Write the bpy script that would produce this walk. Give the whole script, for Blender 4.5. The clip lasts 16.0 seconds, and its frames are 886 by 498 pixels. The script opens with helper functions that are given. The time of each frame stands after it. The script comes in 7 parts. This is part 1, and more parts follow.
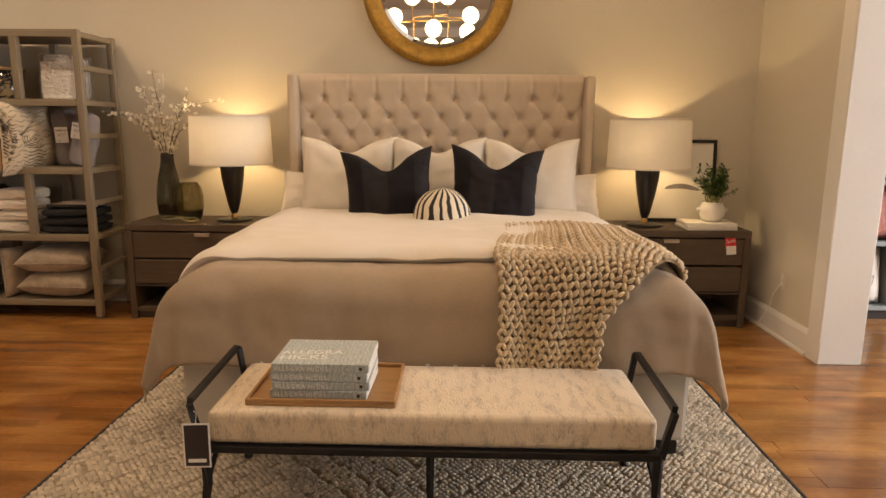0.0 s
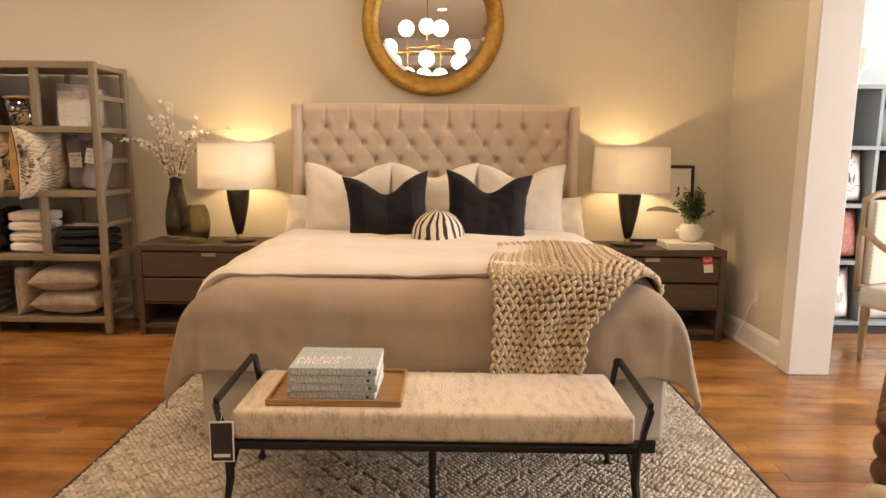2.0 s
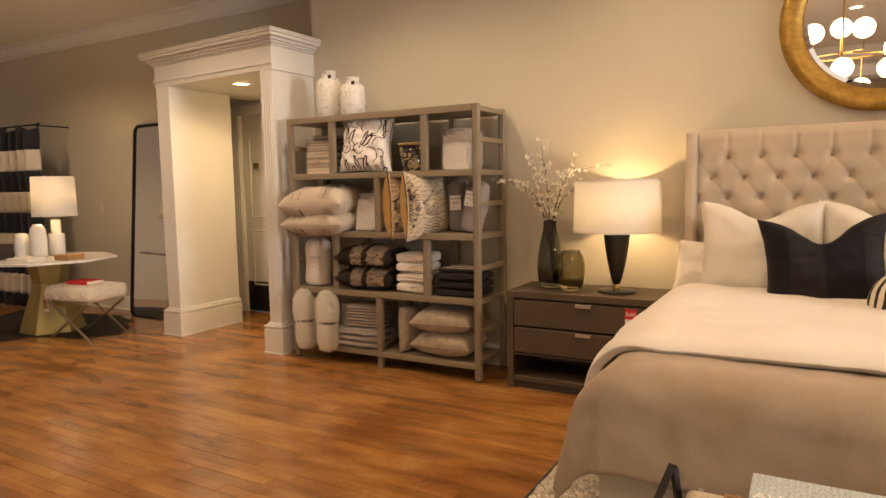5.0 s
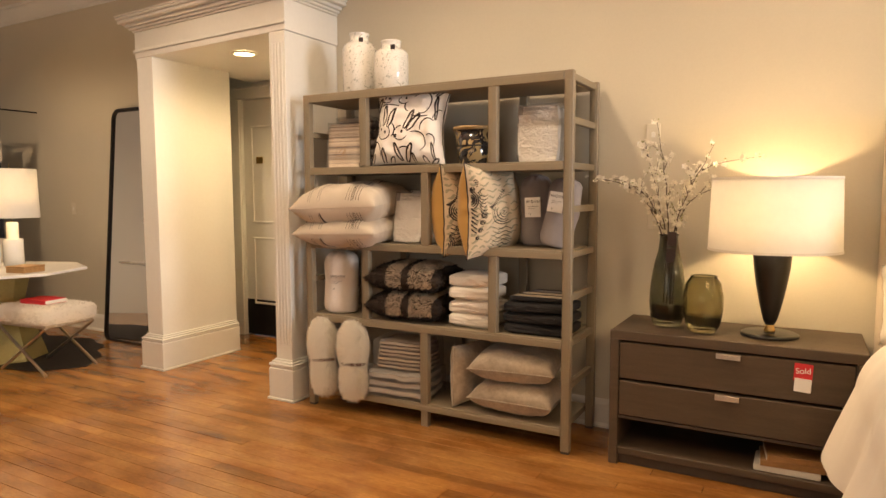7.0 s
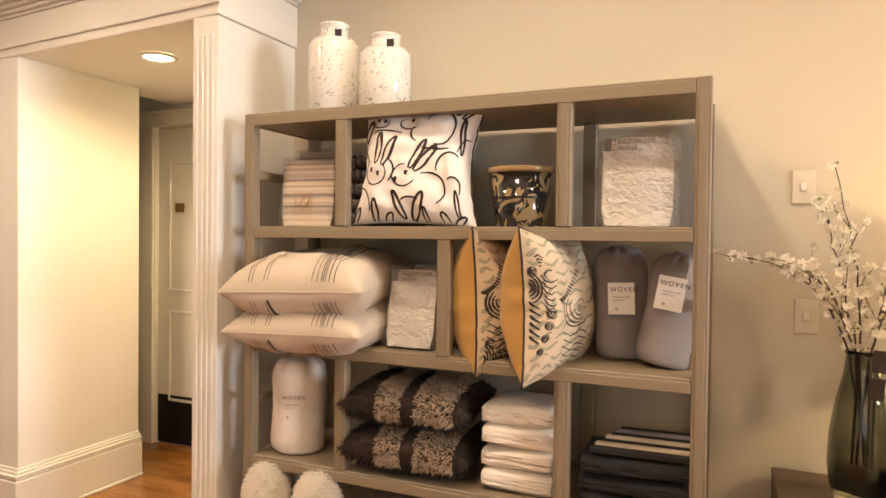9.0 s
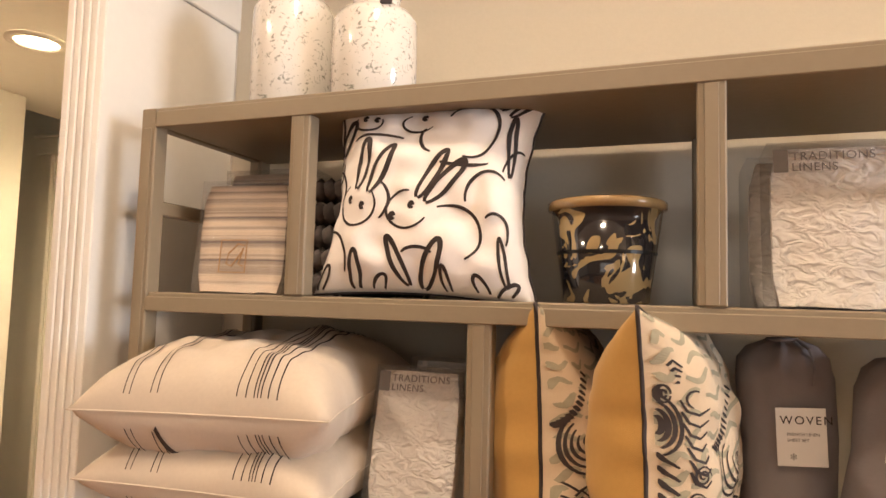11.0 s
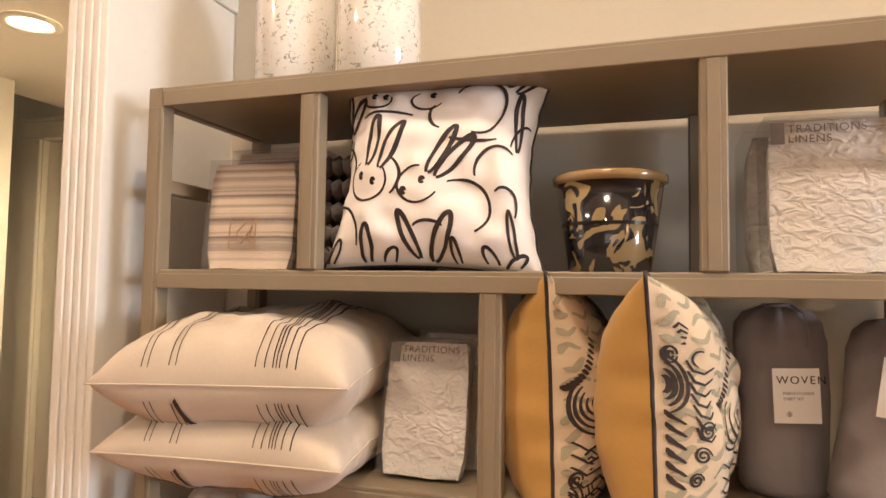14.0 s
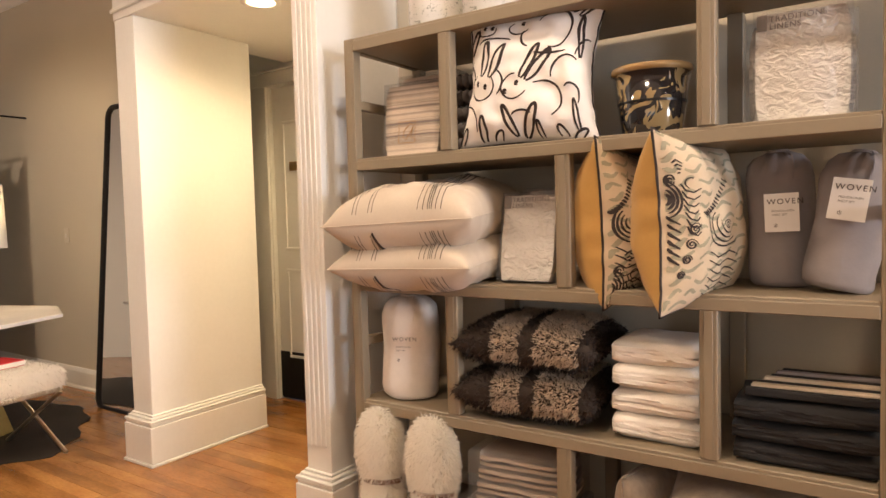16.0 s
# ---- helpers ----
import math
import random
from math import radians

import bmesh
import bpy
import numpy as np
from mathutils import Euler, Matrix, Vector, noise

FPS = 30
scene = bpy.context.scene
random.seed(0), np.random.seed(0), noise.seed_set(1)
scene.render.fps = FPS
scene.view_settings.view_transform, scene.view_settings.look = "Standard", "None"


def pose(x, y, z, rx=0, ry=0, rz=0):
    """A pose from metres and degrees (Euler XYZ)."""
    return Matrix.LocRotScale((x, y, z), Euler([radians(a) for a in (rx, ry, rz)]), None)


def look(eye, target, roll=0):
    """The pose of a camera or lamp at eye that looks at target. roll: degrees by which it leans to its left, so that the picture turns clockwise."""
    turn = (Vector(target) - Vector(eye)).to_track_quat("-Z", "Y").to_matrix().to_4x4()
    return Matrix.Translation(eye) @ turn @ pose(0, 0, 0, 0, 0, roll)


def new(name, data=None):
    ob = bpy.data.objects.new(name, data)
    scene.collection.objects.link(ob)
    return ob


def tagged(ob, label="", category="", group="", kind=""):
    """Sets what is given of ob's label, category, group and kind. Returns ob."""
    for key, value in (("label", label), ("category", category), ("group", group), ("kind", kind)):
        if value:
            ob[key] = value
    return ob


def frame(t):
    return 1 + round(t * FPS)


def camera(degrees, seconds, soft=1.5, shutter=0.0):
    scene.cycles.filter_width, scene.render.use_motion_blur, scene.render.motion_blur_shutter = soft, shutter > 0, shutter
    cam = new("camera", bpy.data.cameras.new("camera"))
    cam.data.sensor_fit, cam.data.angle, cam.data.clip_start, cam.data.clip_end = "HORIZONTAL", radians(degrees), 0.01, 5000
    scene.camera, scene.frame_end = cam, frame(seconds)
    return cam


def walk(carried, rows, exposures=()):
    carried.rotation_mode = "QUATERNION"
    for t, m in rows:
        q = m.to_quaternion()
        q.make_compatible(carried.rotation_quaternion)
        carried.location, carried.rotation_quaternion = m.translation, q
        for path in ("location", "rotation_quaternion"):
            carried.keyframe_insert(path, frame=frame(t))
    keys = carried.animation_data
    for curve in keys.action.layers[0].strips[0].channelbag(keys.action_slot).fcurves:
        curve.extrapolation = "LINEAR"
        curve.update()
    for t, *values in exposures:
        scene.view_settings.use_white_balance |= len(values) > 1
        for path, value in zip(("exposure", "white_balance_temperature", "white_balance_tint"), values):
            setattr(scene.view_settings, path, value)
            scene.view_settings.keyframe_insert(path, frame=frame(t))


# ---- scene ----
cam = camera(68.6, 16.0)
PATH = [
    (0, (-0.559, 1.22, 1.309), (-0.606, 3.185, 0.943), 0.5),
    (0.5, (-0.581, 1.034, 1.27), (-0.599, 2.992, 0.861), -0.8),
    (1, (-0.577, 0.955, 1.272), (-0.614, 2.912, 0.861), -0.1),
    (1.5, (-0.588, 0.968, 1.285), (-0.604, 2.928, 0.884), 0.5),
    (2, (-0.595, 0.965, 1.328), (-0.609, 2.943, 1.031), 0.6),
    (2.5, (-0.607, 0.969, 1.343), (-0.612, 2.956, 1.11), 1.4),
    (3, (-0.615, 0.973, 1.336), (-0.598, 2.963, 1.134), 0.8),
    (3.5, (-0.639, 1.014, 1.345), (-0.76, 2.999, 1.131), 0.6),
    (4, (-0.713, 1.156, 1.361), (-1.152, 3.098, 1.166), 0.3),
    (4.5, (-0.78, 1.319, 1.335), (-1.597, 3.132, 1.125), 1.5),
    (5, (-1.05, 1.533, 1.357), (-2.032, 3.265, 1.166), -1.0),
    (5.2, (-1.155, 1.621, 1.355), (-2.174, 3.334, 1.174), -0.9),
    (7.3, (-2.15, 2.551, 1.315), (-3.103, 4.301, 1.144), 0.4),
    (7.5, (-2.257, 2.662, 1.321), (-3.177, 4.428, 1.142), 1.2),
    (8, (-2.522, 2.905, 1.344), (-3.37, 4.708, 1.179), -0.8),
    (8.5, (-2.743, 3.182, 1.391), (-3.619, 4.978, 1.296), 0.4),
    (9, (-2.952, 3.447, 1.433), (-3.753, 5.28, 1.4), 0.6),
    (9.5, (-3.152, 3.715, 1.444), (-3.873, 5.578, 1.517), 0.5),
    (9.7, (-3.212, 3.824, 1.462), (-3.939, 5.682, 1.598), 1.1),
    (11.8, (-3.545, 4.352, 1.477), (-4.21, 6.232, 1.639), 1.7),
    (12, (-3.55, 4.345, 1.475), (-4.221, 6.221, 1.645), 1.6),
    (12.5, (-3.549, 4.327, 1.473), (-4.225, 6.202, 1.632), 1.3),
    (13, (-3.546, 4.303, 1.472), (-4.204, 6.186, 1.622), 1.2),
    (13.5, (-3.546, 4.27, 1.466), (-4.191, 6.157, 1.61), 0.6),
    (14, (-3.52, 4.224, 1.443), (-4.148, 6.119, 1.556), 0.8),
    (14.5, (-3.421, 4.094, 1.401), (-4.174, 5.942, 1.532), 1.3),
    (15, (-3.27, 3.919, 1.351), (-4.132, 5.72, 1.479), 1.1),
    (15.5, (-3.149, 3.73, 1.298), (-4.1, 5.488, 1.227), -0.2),
    (16, (-3.044, 3.652, 1.255), (-4.161, 5.308, 1.154), -1.5),
]
walk(cam, [(t, look(eye, target, roll)) for t, eye, target, roll in PATH], [(0, -0.5, 7500, 17), (0.7, -0.25, 7400, 17), (1.5, -0.17, 7300, 17), (3.5, -0.12, 7300, 16), (5.2, -0.20, 7600, 18), (7.3, 0.22, 7300, 15), (9.0, 0.46, 6950, 15), (12, 0.36, 6700, 17), (16, 0.44, 6600, 16)])

# ---- world, lights ----
world = bpy.data.worlds.new("world")
scene.world = world
world.use_nodes = True
wn = world.node_tree.nodes
sky = wn.new("ShaderNodeTexSky")
sky.sky_type, sky.sun_disc, sky.sun_elevation, sky.sun_rotation = "NISHITA", False, radians(40), radians(200)
wn["Background"].inputs[1].default_value = 0.05
world.node_tree.links.new(sky.outputs[0], wn["Background"].inputs[0])


def lamp(name, kind, m, energy, colour, size=0.1, size_y=None, spot=None):
    data = bpy.data.lights.new(name, kind)
    data.energy, data.color = energy, colour
    if kind == "AREA":
        data.shape, data.size, data.size_y = "RECTANGLE", size, size_y or size
    else:
        data.shadow_soft_size = size
    if spot:
        data.spot_size, data.spot_blend = radians(spot), 0.6
    ob = new(name, data)
    ob.matrix_world = m
    return ob


WARM = (1.0, 0.74, 0.40)
SOFT = (1.0, 0.80, 0.58)
DAY = (0.86, 0.93, 1.0)
lamp("bulb_left", "POINT", pose(-2.125, 5.69, 1.21), 13, WARM, 0.03)
lamp("bulb_right", "POINT", pose(0.72, 5.69, 1.21), 13, WARM, 0.03)
lamp("bulb_table", "POINT", pose(-7.75, 5.35, 1.40), 9, WARM, 0.03)
# the second passage light is unseen, added behind the pier to brighten the door
PASSAGE = [(-5.524, 5.818, 16), (-5.25, 6.36, 26)]
for dx_, dy_, power in PASSAGE:
    lamp("hall_downlight_and_fill", "SPOT", pose(dx_, dy_, 2.28), power, (1.0, 0.80, 0.46), 0.05, spot=165)
# recessed ceiling downlights of the shop floor; only one is known, rest added fill
DOWN_FILL = [(-3.7, 4.75, 70), (-1.9, 4.9, 46), (0.5, 4.9, 46), (-5.6, 4.2, 105), (-8.2, 4.4, 85), (-3.9, 3.0, 54), (-3.2, 1.2, 44), (-0.7, 1.9, 52)]
for dx_, dy_, power in DOWN_FILL:
    lamp("downlight", "SPOT", pose(dx_, dy_, 3.17), power, SOFT, 0.06, spot=150)
# daylight through the shop windows behind the walker and in the next room
lamp("daylight_rear", "AREA", look((-2.2, -2.92, 1.65), (-2.2, 2, 1.4)), 30, (1.0, 0.90, 0.78), 5.0, 2.0)
lamp("daylight_next_room", "AREA", look((6.42, 3.2, 1.8), (2, 4.5, 0.8)), 520, DAY, 2.4, 2.0)

# ---- materials ----


def mat(name, colour, rough=0.6, metal=0.0, var=0.12, scale=6.0, bump=0.0, bump_scale=60.0, stretch=(1, 1, 1), sheen=0.0, coat=0.0):
    """A surface with stains at one scale and grain at a finer one."""
    m = bpy.data.materials.new(name)
    m.use_nodes = True
    nt = m.node_tree
    b = nt.nodes["Principled BSDF"]
    b.inputs["Roughness"].default_value, b.inputs["Metallic"].default_value = rough, metal
    b.inputs["Sheen Weight"].default_value, b.inputs["Coat Weight"].default_value = sheen, coat
    tc, mp = nt.nodes.new("ShaderNodeTexCoord"), nt.nodes.new("ShaderNodeMapping")
    mp.inputs["Scale"].default_value = stretch
    nt.links.new(tc.outputs["Object"], mp.inputs[0])
    n1, n2 = nt.nodes.new("ShaderNodeTexNoise"), nt.nodes.new("ShaderNodeTexNoise")
    n1.inputs["Scale"].default_value, n2.inputs["Scale"].default_value = scale, bump_scale
    n1.inputs["Detail"].default_value = n2.inputs["Detail"].default_value = 4
    for n in (n1, n2):
        nt.links.new(mp.outputs[0], n.inputs["Vector"])
    mixf = nt.nodes.new("ShaderNodeMix")
    nt.links.new(n1.outputs[0], mixf.inputs[2]), nt.links.new(n2.outputs[0], mixf.inputs[3])
    mixf.inputs[0].default_value = 0.4
    ramp = nt.nodes.new("ShaderNodeValToRGB")
    c = Vector(colour)
    lo, hi = c * (1 - var), c * (1 + var)
    ramp.color_ramp.elements[0].position, ramp.color_ramp.elements[1].position = 0.3, 0.7
    ramp.color_ramp.elements[0].color = (*lo, 1)
    ramp.color_ramp.elements[1].color = (*[min(1, v) for v in hi], 1)
    nt.links.new(mixf.outputs[0], ramp.inputs[0])
    nt.links.new(ramp.outputs[0], b.inputs["Base Color"])
    if bump:
        bp = nt.nodes.new("ShaderNodeBump")
        bp.inputs["Strength"].default_value, bp.inputs["Distance"].default_value = bump, 0.004
        nt.links.new(n2.outputs[0], bp.inputs["Height"])
        nt.links.new(bp.outputs[0], b.inputs["Normal"])
    return m


def glow(name, colour, strength):
    m = bpy.data.materials.new(name)
    m.use_nodes = True
    b = m.node_tree.nodes["Principled BSDF"]
    b.inputs["Base Color"].default_value = (0.9, 0.88, 0.84, 1)
    b.inputs["Emission Color"].default_value = (*colour, 1)
    b.inputs["Emission Strength"].default_value = strength
    return m


def weave(name, colour, rough=0.9, var=0.1, thread=500.0, bump=0.25, sheen=0.2):
    """Cloth: crossed threads and soft stains."""
    m = mat(name, colour, rough, 0, var, 7.0, 0, 120.0, sheen=sheen)
    nt = m.node_tree
    nt.nodes["Principled BSDF"].inputs["Specular IOR Level"].default_value = 0.2
    tc = nt.nodes["Texture Coordinate"]
    h = None
    for ax in ("X", "Z"):
        w = nt.nodes.new("ShaderNodeTexWave")
        w.bands_direction = ax
        w.inputs["Scale"].default_value, w.inputs["Distortion"].default_value, w.inputs["Detail Scale"].default_value = thread / 2, 1.0, 2
        nt.links.new(tc.outputs["Object"], w.inputs["Vector"])
        if h is None:
            h = w.outputs["Fac"]
        else:
            ad = nt.nodes.new("ShaderNodeMath")
            nt.links.new(h, ad.inputs[0]), nt.links.new(w.outputs["Fac"], ad.inputs[1])
            h = ad.outputs[0]
    bp = nt.nodes.new("ShaderNodeBump")
    bp.inputs["Strength"].default_value, bp.inputs["Distance"].default_value = bump, 0.002
    nt.links.new(h, bp.inputs["Height"])
    nt.links.new(bp.outputs[0], nt.nodes["Principled BSDF"].inputs["Normal"])
    return m


def island_tint(m, amount, per_object=False):
    """Lightens and darkens a material piece by piece."""
    nt = m.node_tree
    b = nt.nodes["Principled BSDF"]
    src = b.inputs["Base Color"].links[0].from_socket
    r = nt.nodes.new("ShaderNodeObjectInfo" if per_object else "ShaderNodeNewGeometry")
    out = r.outputs["Random" if per_object else "Random Per Island"]
    mr = nt.nodes.new("ShaderNodeMapRange")
    mr.inputs["To Min"].default_value, mr.inputs["To Max"].default_value = 1 - amount, 1 + amount
    nt.links.new(out, mr.inputs[0])
    hs = nt.nodes.new("ShaderNodeHueSaturation")
    nt.links.new(mr.outputs[0], hs.inputs["Value"]), nt.links.new(src, hs.inputs["Color"])
    nt.links.new(hs.outputs[0], b.inputs["Base Color"])
    return m


def stain(m, stretch, scale, low, high, dark):
    """Old stains and darker grain that run on from piece to piece."""
    nt = m.node_tree
    b = nt.nodes["Principled BSDF"]
    src = b.inputs["Base Color"].links[0].from_socket
    g, mp, n = nt.nodes.new("ShaderNodeNewGeometry"), nt.nodes.new("ShaderNodeMapping"), nt.nodes.new("ShaderNodeTexNoise")
    mp.inputs["Scale"].default_value = stretch
    n.inputs["Scale"].default_value, n.inputs["Detail"].default_value, n.inputs["Distortion"].default_value = scale, 6, 0.4
    nt.links.new(g.outputs["Position"], mp.inputs[0]), nt.links.new(mp.outputs[0], n.inputs["Vector"])
    mr = nt.nodes.new("ShaderNodeMapRange")
    mr.inputs["From Min"].default_value, mr.inputs["From Max"].default_value = low, high
    nt.links.new(n.outputs[0], mr.inputs[0])
    mx = nt.nodes.new("ShaderNodeMix")
    mx.data_type, mx.blend_type = "RGBA", "MULTIPLY"
    mx.inputs[0].default_value = 1.0
    rp = nt.nodes.new("ShaderNodeValToRGB")
    rp.color_ramp.elements[0].color, rp.color_ramp.elements[1].color = (*dark, 1), (1, 1, 1, 1)
    nt.links.new(mr.outputs[0], rp.inputs[0])
    nt.links.new(src, mx.inputs[6]), nt.links.new(rp.outputs[0], mx.inputs[7])
    nt.links.new(mx.outputs[2], b.inputs["Base Color"])
    return m


def glass(name, colour, rough=0.03):
    m = bpy.data.materials.new(name)
    m.use_nodes = True
    b = m.node_tree.nodes["Principled BSDF"]
    b.inputs["Base Color"].default_value = (*colour, 1)
    b.inputs["Roughness"].default_value, b.inputs["Transmission Weight"].default_value, b.inputs["IOR"].default_value = rough, 1.0, 1.45
    return m


def film_wrap(name):
    """Thin clear plastic: mostly see-through, glossy."""
    m = bpy.data.materials.new(name)
    m.use_nodes = True
    nt = m.node_tree
    b = nt.nodes["Principled BSDF"]
    b.inputs["Base Color"].default_value = (0.7, 0.68, 0.65, 1)
    b.inputs["Roughness"].default_value = 0.10
    b.inputs["Alpha"].default_value = 0.15
    b.inputs["Specular IOR Level"].default_value = 1.0
    n = nt.nodes.new("ShaderNodeTexNoise")
    n.inputs["Scale"].default_value, n.inputs["Distortion"].default_value = 28, 1.5
    bp = nt.nodes.new("ShaderNodeBump")
    bp.inputs["Strength"].default_value, bp.inputs["Distance"].default_value = 0.9, 0.01
    nt.links.new(n.outputs[0], bp.inputs["Height"]), nt.links.new(bp.outputs[0], b.inputs["Normal"])
    return m


def soft_fibre(m, share=0.45):
    """Lets some light through thin fibres and petals."""
    nt = m.node_tree
    b = nt.nodes["Principled BSDF"]
    tr, mx = nt.nodes.new("ShaderNodeBsdfTranslucent"), nt.nodes.new("ShaderNodeMixShader")
    nt.links.new(b.inputs["Base Color"].links[0].from_socket, tr.inputs[0])
    mx.inputs[0].default_value = share
    nt.links.new(b.outputs[0], mx.inputs[1]), nt.links.new(tr.outputs[0], mx.inputs[2])
    nt.links.new(mx.outputs[0], nt.nodes["Material Output"].inputs[0])
    return m


M = {}
M["wall"] = mat("wall_paint", (0.60, 0.55, 0.45), 0.75, var=0.03, scale=1.5, bump=0.12, bump_scale=90)
M["trim"] = mat("white_trim_paint", (0.78, 0.76, 0.71), 0.4, var=0.03, scale=3, bump=0.05, bump_scale=40)
M["ceiling"] = mat("ceiling_paint", (0.78, 0.75, 0.68), 0.8, var=0.03, scale=2)
M["cool_wall"] = mat("pale_blue_grey_paint", (0.62, 0.68, 0.70), 0.75, var=0.03, scale=2)
M["plank"] = island_tint(mat("oiled_wood_floor", (0.44, 0.205, 0.058), 0.25, var=0.30, scale=1.8, bump=0.22, bump_scale=30, stretch=(1.0, 3.5, 1), coat=0.3), 0.17)
M["plank_piece"] = island_tint(mat("oiled_wood_plank", (0.44, 0.205, 0.058), 0.25, var=0.30, scale=1.8, bump=0.22, bump_scale=30, stretch=(1.0, 3.5, 1), coat=0.3), 0.17, True)
for key in ("plank", "plank_piece"):
    stain(M[key], (1.6, 5, 1), 1.4, 0.34, 0.60, (0.66, 0.57, 0.50))
    stain(M[key], (1, 1.5, 1), 1.5, 0.38, 0.52, (0.74, 0.65, 0.57))
M["sub"] = mat("dark_joint", (0.05, 0.02, 0.01), 0.7)
M["rug"] = island_tint(mat("woven_jute", (0.60, 0.535, 0.44), 0.95, var=0.22, scale=8, bump=0.5, bump_scale=150), 0.24)
M["rug_edge"] = mat("dark_rug_binding", (0.055, 0.05, 0.05), 0.9, var=0.2, scale=40)
M["linen"] = weave("natural_linen", (0.60, 0.50, 0.39), 0.92, 0.06, 600)
M["linen_base"] = weave("pale_linen", (0.62, 0.57, 0.49), 0.92, 0.05, 600)
M["duvet_tan"] = weave("tan_linen", (0.42, 0.325, 0.235), 0.9, 0.10, 480, 0.3)
M["duvet_white"] = weave("ivory_cotton", (0.82, 0.76, 0.68), 0.9, 0.03, 700, 0.12)
M["pillow_ivory"] = weave("ivory_linen", (0.80, 0.74, 0.65), 0.92, 0.04, 520, 0.25)
M["navy"] = island_tint(weave("navy_suede", (0.011, 0.010, 0.014), 0.8, 0.25, 500, 0.2, 0.05), 0.25)
M["black_metal"] = mat("blackened_iron", (0.022, 0.020, 0.020), 0.5, 0.6, 0.2, 20, 0.15, 80)
M["black_gloss"] = mat("black_lacquer", (0.012, 0.011, 0.010), 0.28, 0, 0.1, 10)
M["brass"] = mat("brass", (0.62, 0.42, 0.18), 0.3, 1.0, 0.1, 20)
M["gilt"] = mat("gilded_wood", (0.47, 0.29, 0.075), 0.42, 0.75, 0.35, 18, 0.35, 60)
M["nickel"] = mat("brushed_nickel", (0.62, 0.57, 0.50), 0.32, 1.0, 0.06, 30)
M["taupe_wood"] = mat("grey_brown_oak", (0.090, 0.062, 0.040), 0.55, 0, 0.24, 5, 0.2, 60, (1, 5, 7))
M["taupe_dark"] = mat("dark_oak_inside", (0.07, 0.052, 0.04), 0.6, 0, 0.15, 5)
M["shelf_paint"] = mat("greige_painted_wood", (0.255, 0.205, 0.140), 0.45, 0, 0.06, 4, 0.1, 50)
M["shade"] = mat("linen_lampshade", (0.88, 0.85, 0.78), 0.9, 0, 0.03, 30, 0.15, 300)
M["mirror"] = mat("silvered_glass", (0.93, 0.92, 0.90), 0.01, 1.0, 0.0)
M["white_ceramic"] = mat("white_glazed_ceramic", (0.80, 0.78, 0.74), 0.2, 0, 0.04, 6, coat=0.5)
M["paper"] = mat("paper", (0.78, 0.74, 0.66), 0.8, 0, 0.03, 5)
M["red"] = mat("red_card", (0.62, 0.025, 0.035), 0.5, 0, 0.05, 10)
M["white_card"] = mat("white_card", (0.85, 0.83, 0.80), 0.6, 0, 0.02, 10)
M["black_card"] = mat("black_card", (0.03, 0.02, 0.02), 0.5, 0, 0.1, 10)
M["ink"] = mat("dark_brown_ink", (0.03, 0.02, 0.018), 0.7, 0, 0.2, 30)
M["grey_ink"] = mat("grey_ink", (0.22, 0.20, 0.19), 0.7, 0, 0.1, 30)
M["globe"] = glow("lit_opal_glass", (1.0, 0.76, 0.48), 8.0)
M["downlight"] = glow("lit_downlight", (1.0, 0.80, 0.45), 14.0)
for key in ("shade",):
    nt_ = M[key].node_tree
    b_ = nt_.nodes["Principled BSDF"]
    tr_, mx_ = nt_.nodes.new("ShaderNodeBsdfTranslucent"), nt_.nodes.new("ShaderNodeMixShader")
    tr_.inputs[0].default_value = (0.95, 0.92, 0.86, 1)
    mx_.inputs[0].default_value = 0.26
    nt_.links.new(b_.outputs[0], mx_.inputs[1]), nt_.links.new(tr_.outputs[0], mx_.inputs[2])
    nt_.links.new(mx_.outputs[0], nt_.nodes["Material Output"].inputs[0])

# ---- mesh helpers ----


def link(name, bm, material, smooth=False):
    me = bpy.data.meshes.new(name)
    bm.normal_update()
    bm.to_mesh(me)
    bm.free()
    for mm in (material if isinstance(material, (list, tuple)) else [material]):
        me.materials.append(mm)
    if smooth:
        for p in me.polygons:
            p.use_smooth = True
    return new(name, me)


def part(name, bm, material, parent, label="", smooth=False):
    ob = link(name, bm, material, smooth)
    ob.parent = parent
    return tagged(ob, label)


def structure(name, bm, material, label="", category="", smooth=False):
    return tagged(link(name, bm, material, smooth), label, category, kind="structure")


def thing(name, label, category, m=None, group=""):
    ob = new(name)
    ob.empty_display_size = 0.1
    ob.matrix_world = m or Matrix()
    return tagged(ob, label, category, group)


def solo(name, bm, material, label, category, m=None, smooth=False, group=""):
    """A thing that is one mesh."""
    ob = link(name, bm, material, smooth)
    ob.matrix_world = m or Matrix()
    return tagged(ob, label, category, group)


def box(bm, a, b, bevel=0.0, turn=None, seg=1):
    """A box from corner a to corner b, its edges rounded off."""
    t = bmesh.new()
    bmesh.ops.create_cube(t, size=1)
    a, b = Vector(a), Vector(b)
    bmesh.ops.scale(t, vec=b - a, verts=t.verts)
    if bevel:
        bmesh.ops.bevel(t, geom=t.edges[:], offset=bevel, segments=seg, affect="EDGES", profile=0.6)
    bmesh.ops.translate(t, vec=(a + b) / 2, verts=t.verts)
    if turn:
        bmesh.ops.transform(t, matrix=turn, verts=t.verts)
    return merge(bm, t)


